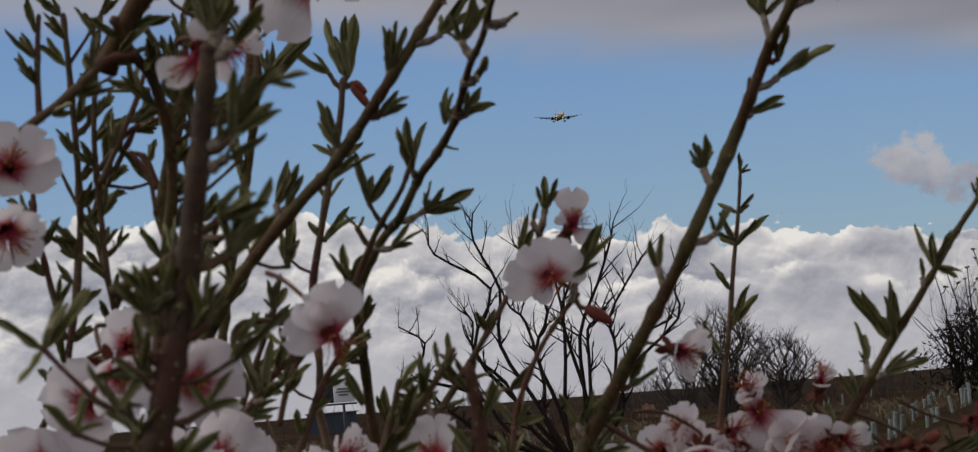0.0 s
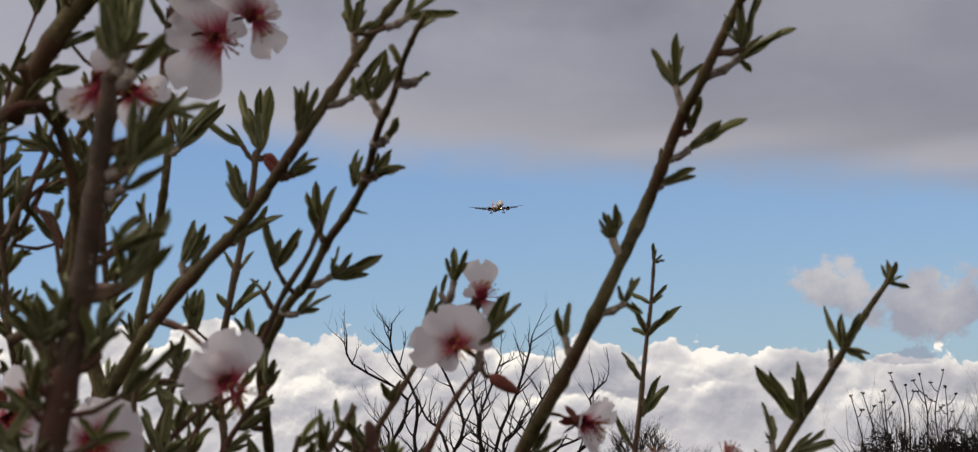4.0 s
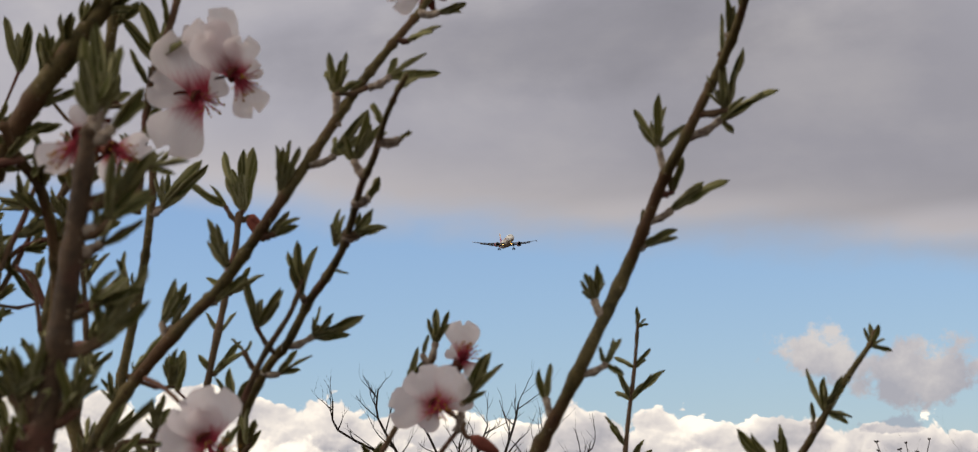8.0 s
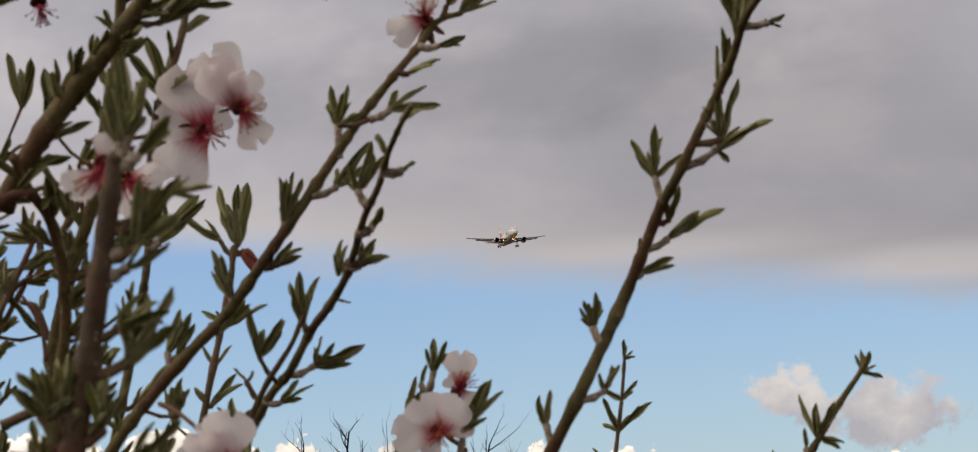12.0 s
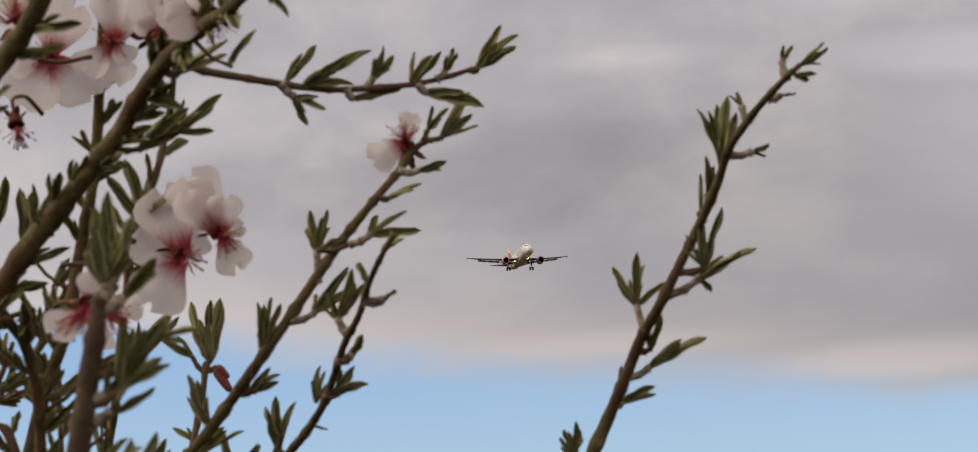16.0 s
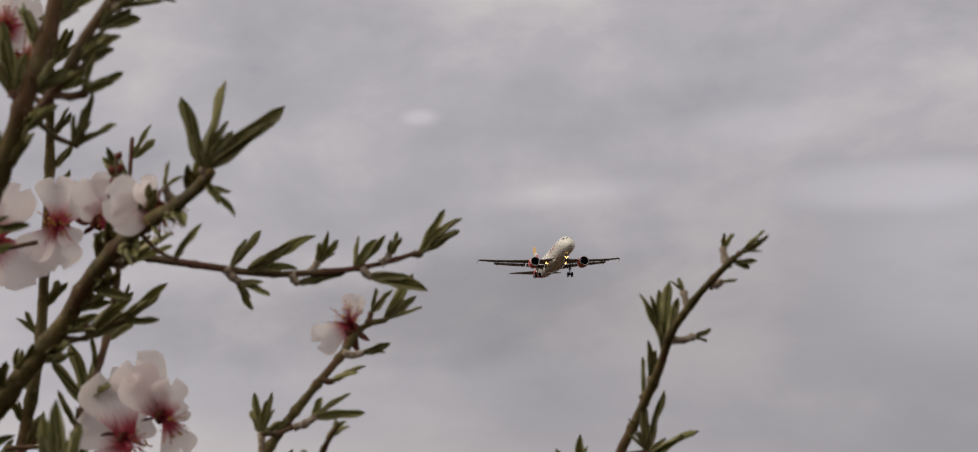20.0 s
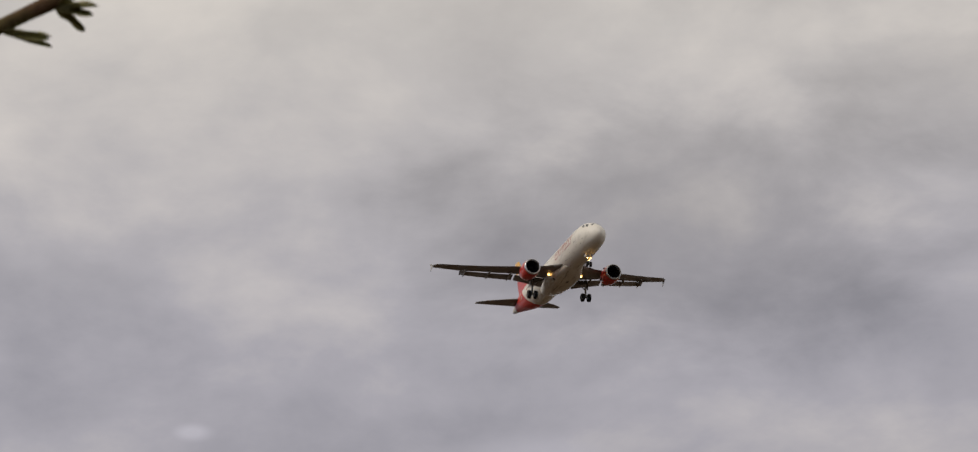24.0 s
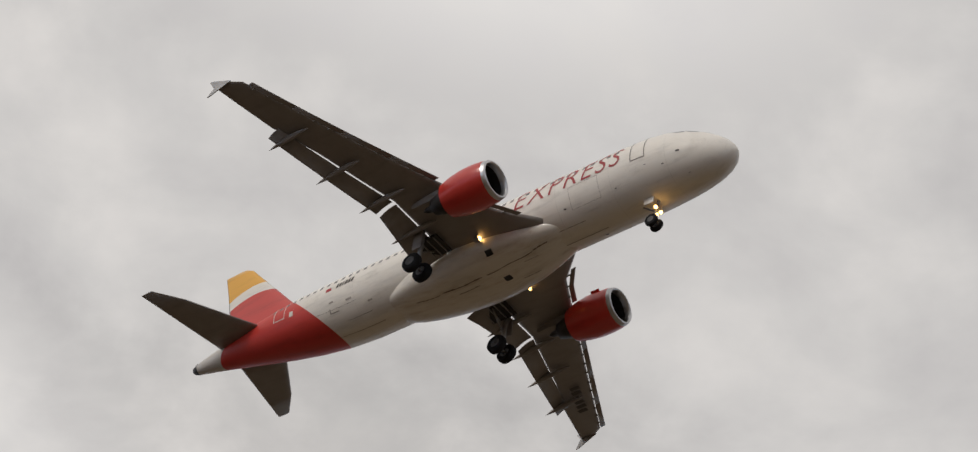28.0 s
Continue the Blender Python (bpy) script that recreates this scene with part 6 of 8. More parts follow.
spray(limb, (-0.1168, 0.7456, 1.6126), [(-0.1262, 0.7456, 1.6181), (-0.1068, 0.7456, 1.6183), (-0.1206, 0.7456, 1.6049)], (-0.1086, 0.7684, 1.5850))
spray(limb, (-0.0988, 0.7456, 1.6178), [(-0.1032, 0.7456, 1.6245), (-0.0918, 0.7456, 1.6269), (-0.0890, 0.7456, 1.6203)], (-0.1115, 0.7456, 1.6142))
spray(limb, (-0.1329, 0.7456, 1.6138), [(-0.1404, 0.7456, 1.6223), (-0.1291, 0.7456, 1.6231), (-0.1263, 0.7456, 1.6165)], (-0.1128, 0.7456, 1.6094))
spray(limb, (-0.1118, 0.7456, 1.6043), [(-0.1186, 0.7456, 1.6096), (-0.1041, 0.7456, 1.6101), (-0.1031, 0.7456, 1.6021)], (-0.1128, 0.7456, 1.6094))
limb = branch([(-0.1659, 1.0998, 1.6232), (-0.1600, 1.0998, 1.6535), (-0.1558, 1.0998, 1.6817), (-0.1505, 1.0898, 1.7043), (-0.1500, 1.0798, 1.7269), (-0.1526, 1.0698, 1.7424), (-0.1585, 1.0598, 1.7521), (-0.1620, 1.0498, 1.7625)], 0.00263, 0.00186, rooted=True, leafy=True)
spray(limb, (-0.1254, 1.0868, 1.7105), [(-0.1246, 1.0868, 1.7192), (-0.1267, 1.0868, 1.7165)], (-0.1518, 1.0931, 1.6977))
spray(limb, (-0.1313, 1.0788, 1.7313), [(-0.1189, 1.0788, 1.7353), (-0.1209, 1.0788, 1.7392)], (-0.1497, 1.0838, 1.7184))
spray(limb, (-0.1488, 1.0648, 1.7540), [(-0.1564, 1.0648, 1.7652), (-0.1450, 1.0648, 1.7527), (-0.1466, 1.0648, 1.7454), (-0.1548, 1.0648, 1.7440), (-0.1619, 1.0648, 1.7489)], (-0.1531, 1.0688, 1.7436))
limb = branch([(-0.2391, 1.2998, 1.5896), (-0.2332, 1.2998, 1.6395), (-0.2271, 1.2998, 1.6698), (-0.2222, 1.2998, 1.7032), (-0.2196, 1.2898, 1.7387), (-0.2188, 1.2798, 1.7767), (-0.2196, 1.2798, 1.7991)], 0.00191, 0.00139, leafy=True)
spray(limb, (-0.2239, 1.3002, 1.7000), [(-0.2345, 1.3002, 1.7103), (-0.2322, 1.3002, 1.7011), (-0.2356, 1.3002, 1.7008)], (-0.2226, 1.3002, 1.6998))
spray(limb, (-0.2132, 1.2865, 1.7505), [(-0.2030, 1.2865, 1.7629), (-0.2065, 1.2865, 1.7598)], (-0.2193, 1.2877, 1.7464))
spray(limb, (-0.1911, 1.2798, 1.8236), [(-0.1976, 1.2798, 1.8483), (-0.1920, 1.2798, 1.8424), (-0.1845, 1.2798, 1.8448), (-0.1866, 1.2798, 1.8472)], (-0.2188, 1.2798, 1.7767))
limb = branch([(-0.2137, 1.3298, 1.6699), (-0.2197, 1.3298, 1.7019), (-0.2207, 1.3298, 1.7135), (-0.2081, 1.3198, 1.7319), (-0.1953, 1.3198, 1.7539), (-0.1885, 1.3098, 1.7644)], 0.00171, 0.00116, leafy=True)
spray(limb, (-0.2114, 1.3213, 1.7289), [(-0.2154, 1.3213, 1.7486), (-0.2065, 1.3213, 1.7526), (-0.2113, 1.3213, 1.7495)], (-0.2109, 1.3213, 1.7279))
spray(limb, (-0.2120, 1.3298, 1.6971), [(-0.2079, 1.3298, 1.7074), (-0.2063, 1.3298, 1.7044)], (-0.2183, 1.3298, 1.6938))
spray(limb, (-0.1895, 1.3098, 1.7667), [(-0.2074, 1.3098, 1.7715), (-0.2011, 1.3098, 1.7727)], (-0.1892, 1.3109, 1.7634))
spray(limb, (-0.1887, 1.3098, 1.7664), [(-0.2060, 1.3098, 1.7658), (-0.2026, 1.3098, 1.7690)], (-0.1892, 1.3109, 1.7634))
spray(limb, (-0.1914, 1.3195, 1.7253), [(-0.2033, 1.3195, 1.7414), (-0.1966, 1.3195, 1.7394)], (-0.2124, 1.3224, 1.7259))
limb = branch([(-0.2286, 1.2798, 1.6555), (-0.2345, 1.2798, 1.6849), (-0.2367, 1.2698, 1.7079), (-0.2363, 1.2698, 1.7272)], 0.00153, 0.00125, leafy=True)
limb = branch([(-0.2190, 1.2998, 1.7080), (-0.2247, 1.2998, 1.7208), (-0.2325, 1.2998, 1.7406)], 0.00096, 0.00077)
limb = branch([(-0.1733, 1.1998, 1.7015), (-0.1751, 1.1998, 1.7172), (-0.1819, 1.1998, 1.7286)], 0.00099, 0.00083)
limb = branch([(-0.2010, 1.0498, 1.7231), (-0.1819, 1.0498, 1.7354), (-0.1664, 1.0498, 1.7475), (-0.1560, 1.0498, 1.7495)], 0.00193, 0.00145, leafy=True)
limb = branch([(-0.2190, 1.1998, 1.7438), (-0.2183, 1.1998, 1.7673), (-0.2163, 1.1998, 1.7880)], 0.00155, 0.00118, leafy=True)
limb = branch([(-0.1695, 1.0663, 1.7468), (-0.1542, 1.0563, 1.7688), (-0.1392, 1.0463, 1.7849), (-0.1245, 1.0363, 1.7985), (-0.1121, 1.0263, 1.8108), (-0.1001, 1.0063, 1.8230), (-0.0879, 0.9763, 1.8280), (-0.0767, 0.9363, 1.8257), (-0.0659, 0.9063, 1.8242), (-0.0551, 0.8639, 1.8210), (-0.0511, 0.8539, 1.8229)], 0.00430, 0.00170, leafy=True)
spray(limb, (-0.0880, 0.9895, 1.8233), [(-0.0691, 0.9895, 1.8317), (-0.0705, 0.9895, 1.8286)], (-0.0940, 0.9926, 1.8264))
spray(limb, (-0.0671, 0.9399, 1.8143), [(-0.0582, 0.9399, 1.8265), (-0.0616, 0.9399, 1.8228)], (-0.0800, 0.9479, 1.8265))
spray(limb, (-0.1045, 1.0263, 1.8049), [(-0.0880, 1.0263, 1.8181), (-0.0827, 1.0263, 1.8174), (-0.0938, 1.0263, 1.8160)], (-0.1157, 1.0300, 1.8072))
spray(limb, (-0.0911, 1.0263, 1.8105), [(-0.0748, 1.0263, 1.8235), (-0.0776, 1.0263, 1.8104), (-0.0782, 1.0263, 1.8195)], (-0.1121, 1.0263, 1.8108), scaly=True)
spray(limb, (-0.0536, 0.8554, 1.8240), [(-0.0575, 0.8554, 1.8470), (-0.0423, 0.8554, 1.8487), (-0.0289, 0.8554, 1.8432), (-0.0310, 0.8554, 1.8360), (-0.0492, 0.8554, 1.8349)], (-0.0524, 0.8564, 1.8219))
spray(limb, (-0.0674, 0.8981, 1.8286), [(-0.0652, 0.8981, 1.8367), (-0.0619, 0.8981, 1.8328)], (-0.0647, 0.9024, 1.8240))
spray(limb, (-0.1396, 1.0483, 1.7795), [(-0.1305, 1.0483, 1.7860), (-0.1439, 1.0483, 1.7889)], (-0.1437, 1.0493, 1.7804))
spray(limb, (-0.1496, 1.0553, 1.7696), [(-0.1337, 1.0553, 1.7759), (-0.1383, 1.0553, 1.7715)], (-0.1542, 1.0563, 1.7688))
limb = branch([(-0.0932, 1.0563, 1.8438), (-0.0853, 1.0663, 1.8419), (-0.0725, 1.0863, 1.8431), (-0.0590, 1.1013, 1.8434), (-0.0472, 1.1063, 1.8421), (-0.0330, 1.1163, 1.8428), (-0.0160, 1.1163, 1.8431), (-0.0038, 1.1213, 1.8450), (0.0086, 1.1233, 1.8477), (0.0180, 1.1233, 1.8504)], 0.00164, 0.00099)
spray(limb, (-0.0543, 1.1038, 1.8445), [(-0.0414, 1.1038, 1.8571), (-0.0454, 1.1038, 1.8508)], (-0.0554, 1.1034, 1.8431))
spray(limb, (-0.0477, 1.1063, 1.8426), [(-0.0297, 1.1063, 1.8498), (-0.0211, 1.1063, 1.8544), (-0.0289, 1.1063, 1.8454), (-0.0394, 1.1063, 1.8477)], (-0.0472, 1.1063, 1.8421))
spray(limb, (-0.0212, 1.1166, 1.8466), [(-0.0154, 1.1166, 1.8583), (-0.0122, 1.1166, 1.8550)], (-0.0244, 1.1166, 1.8429), scaly=True)
spray(limb, (-0.0062, 1.1204, 1.8451), [(-0.0033, 1.1204, 1.8570), (0.0058, 1.1204, 1.8574), (0.0016, 1.1204, 1.8566)], (-0.0062, 1.1204, 1.8445))
spray(limb, (0.0072, 1.1228, 1.8494), [(0.0103, 1.1228, 1.8601), (0.0119, 1.1228, 1.8565), (0.0089, 1.1228, 1.8551)], (0.0038, 1.1228, 1.8466), scaly=True)
spray(limb, (0.0197, 1.1233, 1.8498), [(0.0302, 1.1233, 1.8665), (0.0354, 1.1233, 1.8658), (0.0366, 1.1233, 1.8595), (0.0268, 1.1233, 1.8606)], (0.0171, 1.1233, 1.8501))
spray(limb, (-0.0516, 1.1029, 1.8381), [(-0.0476, 1.1029, 1.8277), (-0.0387, 1.1029, 1.8305)], (-0.0566, 1.1029, 1.8432), scaly=True)
spray(limb, (-0.0295, 1.1169, 1.8393), [(-0.0097, 1.1169, 1.8427), (-0.0186, 1.1169, 1.8403)], (-0.0314, 1.1167, 1.8428))
spray(limb, (-0.0005, 1.1219, 1.8413), [(0.0220, 1.1219, 1.8359), (0.0184, 1.1219, 1.8381), (0.0136, 1.1219, 1.8392)], (-0.0038, 1.1213, 1.8450))
limb = branch([(-0.1608, 0.8663, 1.7559), (-0.1480, 0.8563, 1.7743), (-0.1372, 0.8463, 1.7853), (-0.1280, 0.8463, 1.7981), (-0.1178, 0.8339, 1.8071), (-0.1090, 0.8239, 1.8231), (-0.1022, 0.8139, 1.8371), (-0.0955, 0.8139, 1.8555), (-0.0883, 0.8139, 1.8779), (-0.0754, 0.8139, 1.8975), (-0.0383, 0.8191, 1.9152), (-0.0199, 0.8191, 1.9363), (0.0209, 0.8191, 1.9602), (0.0343, 0.8191, 1.9726)], 0.00348, 0.00210, leafy=True)
spray(limb, (0.0234, 0.8191, 1.9623), [(0.0370, 0.8191, 1.9597), (0.0395, 0.8191, 1.9643)], (0.0233, 0.8191, 1.9619))
spray(limb, (-0.1058, 0.8139, 1.8391), [(-0.1090, 0.8139, 1.8542), (-0.1010, 0.8139, 1.8520), (-0.1068, 0.8139, 1.8598)], (-0.1029, 0.8145, 1.8356))
spray(limb, (-0.1108, 0.8239, 1.8232), [(-0.1052, 0.8239, 1.8342), (-0.1123, 0.8239, 1.8383), (-0.1021, 0.8239, 1.8266)], (-0.1098, 0.8249, 1.8216))
spray(limb, (-0.0936, 0.8139, 1.8592), [(-0.0854, 0.8139, 1.8626), (-0.0889, 0.8139, 1.8685)], (-0.0942, 0.8139, 1.8598))
limb = branch([(-0.1027, 0.8439, 1.8392), (-0.0912, 0.8339, 1.8514), (-0.0835, 0.8339, 1.8646), (-0.0532, 0.8349, 1.9042)], 0.00203, 0.00149, leafy=True)
spray(limb, (-0.0694, 0.8342, 1.8734), [(-0.0620, 0.8342, 1.8770), (-0.0593, 0.8342, 1.8715)], (-0.0761, 0.8341, 1.8745))
spray(limb, (-0.0908, 0.8439, 1.8306), [(-0.0845, 0.8439, 1.8456), (-0.0859, 0.8439, 1.8423), (-0.0774, 0.8439, 1.8335), (-0.0899, 0.8439, 1.8396)], (-0.1027, 0.8439, 1.8392))
spray(limb, (-0.0879, 0.8335, 1.8508), [(-0.0807, 0.8335, 1.8578), (-0.0796, 0.8335, 1.8562)], (-0.0912, 0.8339, 1.8514))
spray(limb, (-0.0760, 0.8341, 1.8697), [(-0.0626, 0.8341, 1.8693), (-0.0700, 0.8341, 1.8712)], (-0.0789, 0.8341, 1.8708))
spray(limb, (-0.0869, 0.8353, 1.8440), [(-0.0766, 0.8353, 1.8512), (-0.0785, 0.8353, 1.8474), (-0.0820, 0.8353, 1.8553)], (-0.0967, 0.8383, 1.8453))
limb = branch([(-0.1750, 1.2263, 1.7051), (-0.1633, 1.2163, 1.7426), (-0.1535, 1.2063, 1.7644), (-0.1464, 1.2063, 1.7981), (-0.1397, 1.1963, 1.8224), (-0.1367, 1.1963, 1.8459), (-0.1338, 1.1863, 1.8727), (-0.1301, 1.1763, 1.9045), (-0.1269, 1.1539, 1.9432), (-0.1248, 1.1539, 1.9777)], 0.00314, 0.00171, rooted=True, leafy=True)
spray(limb, (-0.1577, 1.2163, 1.7398), [(-0.1408, 1.2163, 1.7469), (-0.1446, 1.2163, 1.7518)], (-0.1644, 1.2173, 1.7395))
spray(limb, (-0.1557, 1.2193, 1.7296), [(-0.1503, 1.2193, 1.7398), (-0.1517, 1.2193, 1.7321)], (-0.1690, 1.2213, 1.7248))
spray(limb, (-0.1696, 1.2067, 1.8017), [(-0.1718, 1.2067, 1.8268), (-0.1666, 1.2067, 1.8258), (-0.1654, 1.2067, 1.8226)], (-0.1498, 1.2063, 1.7811))
spray(limb, (-0.1400, 1.2063, 1.7952), [(-0.1450, 1.2063, 1.8059), (-0.1372, 1.2063, 1.8069)], (-0.1471, 1.2067, 1.7950))
limb = branch([(-0.1264, 1.1463, 1.7407), (-0.1215, 1.1463, 1.7751), (-0.1170, 1.1363, 1.7932), (-0.1076, 1.1263, 1.8134), (-0.1031, 1.1263, 1.8306), (-0.0987, 1.1163, 1.8482), (-0.0956, 1.1063, 1.8705), (-0.0926, 1.0939, 1.8728), (-0.0903, 1.0939, 1.8945)], 0.00178, 0.00087, leafy=True, ruddy=True)
spray(limb, (-0.1118, 1.1341, 1.7956), [(-0.1277, 1.1341, 1.8149), (-0.1173, 1.1341, 1.8227), (-0.1064, 1.1341, 1.8098), (-0.1116, 1.1341, 1.8175), (-0.1148, 1.1341, 1.8052)], (-0.1162, 1.1353, 1.7952))
limb = branch([(-0.1486, 1.1563, 1.7852), (-0.1350, 1.1563, 1.7852), (-0.1207, 1.1563, 1.7866)], 0.00106, 0.00079)
limb = branch([(-0.1754, 1.2563, 1.7583), (-0.1699, 1.2563, 1.7662), (-0.1603, 1.2563, 1.7821), (-0.1535, 1.2563, 1.7872)], 0.00184, 0.00123, leafy=True, ruddy=True)
limb = branch([(-0.1977, 1.2156, 1.7180), (-0.1892, 1.2156, 1.7344), (-0.1807, 1.2156, 1.7509), (-0.1763, 1.2156, 1.7624)], 0.00155, 0.00106, leafy=True)
limb = branch([(-0.2146, 1.3156, 1.7324), (-0.1999, 1.3156, 1.7485), (-0.1827, 1.3156, 1.7545)], 0.00144, 0.00102, leafy=True)
limb = branch([(-0.1808, 1.2656, 1.7176), (-0.1856, 1.2656, 1.7314), (-0.1922, 1.2656, 1.7345)], 0.00161, 0.00111, leafy=True)
limb = branch([(-0.1645, 1.0147, 1.6619), (-0.1471, 1.0147, 1.6696), (-0.1361, 1.0147, 1.6777), (-0.1189, 0.9647, 1.6750)], 0.00203, 0.00131, leafy=True)
limb = branch([(-0.1456, 1.1998, 1.6322), (-0.1430, 1.1998, 1.6527), (-0.1209, 1.1998, 1.6537), (-0.1055, 1.1998, 1.6526)], 0.00155, 0.00095, leafy=True)
spray(limb, (-0.1276, 1.1998, 1.6587), [(-0.1240, 1.1998, 1.6737), (-0.1284, 1.1998, 1.6714), (-0.1226, 1.1998, 1.6686)], (-0.1302, 1.1998, 1.6544))
limb = branch([(-0.1305, 1.2498, 1.5877), (-0.1176, 1.2498, 1.6200), (-0.1085, 1.2498, 1.6355), (-0.0930, 1.2398, 1.6529)], 0.00173, 0.00098, leafy=True)
limb = branch([(-0.1496, 1.1498, 1.5915), (-0.1408, 1.1498, 1.6116), (-0.1247, 1.1498, 1.6302), (-0.1090, 1.1498, 1.6439)], 0.00169, 0.00091, leafy=True)
spray(limb, (-0.1296, 1.1498, 1.6218), [(-0.1380, 1.1498, 1.6422), (-0.1229, 1.1498, 1.6460), (-0.1166, 1.1498, 1.6307)], (-0.1332, 1.1498, 1.6213))
limb = branch([(-0.0993, 1.3156, 1.6114), (-0.0993, 1.2956, 1.6386), (-0.0991, 1.2756, 1.6582), (-0.0940, 1.2556, 1.6712), (-0.0839, 1.2456, 1.6864), (-0.0744, 1.2295, 1.6946), (-0.0642, 1.2195, 1.7103), (-0.0551, 1.1847, 1.7161), (-0.0465, 1.1547, 1.7242), (-0.0411, 1.1247, 1.7321), (-0.0363, 1.0947, 1.7399), (-0.0297, 1.0647, 1.7470), (-0.0256, 1.0497, 1.7560), (-0.0206, 1.0347, 1.7634), (-0.0158, 1.0247, 1.7693)], 0.00240, 0.00095, rooted=True)
spray(limb, (-0.0200, 1.0323, 1.7646), [(-0.0137, 1.0323, 1.7719), (-0.0116, 1.0323, 1.7705), (-0.0163, 1.0323, 1.7734)], (-0.0196, 1.0323, 1.7647))
spray(limb, (-0.0207, 1.0562, 1.7513), [(-0.0164, 1.0562, 1.7547), (-0.0175, 1.0562, 1.7516)], (-0.0276, 1.0562, 1.7515), scaly=True)
spray(limb, (-0.0261, 1.0497, 1.7564), [(-0.0284, 1.0497, 1.7645)], (-0.0256, 1.0497, 1.7560))
spray(limb, (-0.0379, 1.0852, 1.7485), [(-0.0397, 1.0852, 1.7589), (-0.0315, 1.0852, 1.7670), (-0.0284, 1.0852, 1.7626), (-0.0432, 1.0852, 1.7549)], (-0.0343, 1.0852, 1.7420), scaly=True)
spray(limb, (-0.0354, 1.1067, 1.7355), [(-0.0282, 1.1067, 1.7440), (-0.0302, 1.1067, 1.7412)], (-0.0394, 1.1097, 1.7361))
spray(limb, (-0.0411, 1.1367, 1.7274), [(-0.0288, 1.1367, 1.7307), (-0.0325, 1.1367, 1.7361), (-0.0378, 1.1367, 1.7353)], (-0.0448, 1.1397, 1.7282))
spray(limb, (-0.0489, 1.1547, 1.7250), [(-0.0487, 1.1547, 1.7401), (-0.0454, 1.1547, 1.7372)], (-0.0477, 1.1547, 1.7242))
spray(limb, (-0.0527, 1.1753, 1.7182), [(-0.0463, 1.1753, 1.7159)], (-0.0536, 1.1753, 1.7184))
spray(limb, (-0.0668, 1.2170, 1.7121), [(-0.0726, 1.2170, 1.7283), (-0.0672, 1.2170, 1.7348), (-0.0616, 1.2170, 1.7330), (-0.0699, 1.2170, 1.7323)], (-0.0654, 1.2195, 1.7103))
spray(limb, (-0.0645, 1.2325, 1.6964), [(-0.0427, 1.2325, 1.7048), (-0.0483, 1.2325, 1.6956), (-0.0588, 1.2325, 1.7082), (-0.0557, 1.2325, 1.7065)], (-0.0775, 1.2325, 1.6926), scaly=True)
spray(limb, (-0.0804, 1.2456, 1.6824), [(-0.0728, 1.2456, 1.6931), (-0.0651, 1.2456, 1.6890), (-0.0711, 1.2456, 1.6846)], (-0.0872, 1.2478, 1.6838))
spray(limb, (-0.0872, 1.2309, 1.7013), [(-0.0910, 1.2309, 1.7244), (-0.0787, 1.2309, 1.7185), (-0.0761, 1.2309, 1.7168), (-0.0846, 1.2309, 1.7135)], (-0.0804, 1.2376, 1.6905))
spray(limb, (-0.0940, 1.2456, 1.6923), [(-0.1001, 1.2456, 1.6979), (-0.0911, 1.2456, 1.6980)], (-0.0883, 1.2487, 1.6823))
spray(limb, (-0.1005, 1.2856, 1.6491), [(-0.0909, 1.2856, 1.6617), (-0.0949, 1.2856, 1.6638)], (-0.1007, 1.2856, 1.6493))
spray(limb, (-0.1021, 1.3116, 1.6170), [(-0.1095, 1.3116, 1.6354), (-0.1085, 1.3116, 1.6284)], (-0.1005, 1.3116, 1.6169))
spray(limb, (-0.1079, 1.2956, 1.6390), [(-0.1100, 1.2956, 1.6528), (-0.1033, 1.2956, 1.6497)], (-0.1005, 1.2976, 1.6361))
spray(limb, (-0.1004, 1.2589, 1.6695), [(-0.1077, 1.2589, 1.6833), (-0.1035, 1.2589, 1.6871), (-0.0944, 1.2589, 1.6825)], (-0.0972, 1.2608, 1.6673))
spray(limb, (-0.0212, 1.0576, 1.7506), [(-0.0168, 1.0576, 1.7517), (-0.0167, 1.0576, 1.7549)], (-0.0280, 1.0576, 1.7505), scaly=True)
spray(limb, (-0.0340, 1.1037, 1.7367), [(-0.0281, 1.1037, 1.7440), (-0.0296, 1.1037, 1.7408)], (-0.0388, 1.1067, 1.7368))
spray(limb, (-0.0403, 1.1397, 1.7265), [(-0.0289, 1.1397, 1.7314), (-0.0336, 1.1397, 1.7355)], (-0.0453, 1.1427, 1.7274))
spray(limb, (-0.0261, 1.0497, 1.7560), [(-0.0284, 1.0497, 1.7645), (-0.0268, 1.0497, 1.7594)], (-0.0256, 1.0497, 1.7560))
limb = branch([(-0.0973, 1.2347, 1.6654), (-0.0852, 1.2247, 1.6877), (-0.0721, 1.2147, 1.7052), (-0.0667, 1.2147, 1.7184)], 0.00146, 0.00095)
limb = branch([(-0.0398, 1.0000, 1.5809), (-0.0397, 1.0000, 1.5958), (-0.0396, 1.0000, 1.6107), (-0.0414, 1.0000, 1.6258)], 0.0031, 0.0021, rooted=True, leafy=True, ruddy=True)
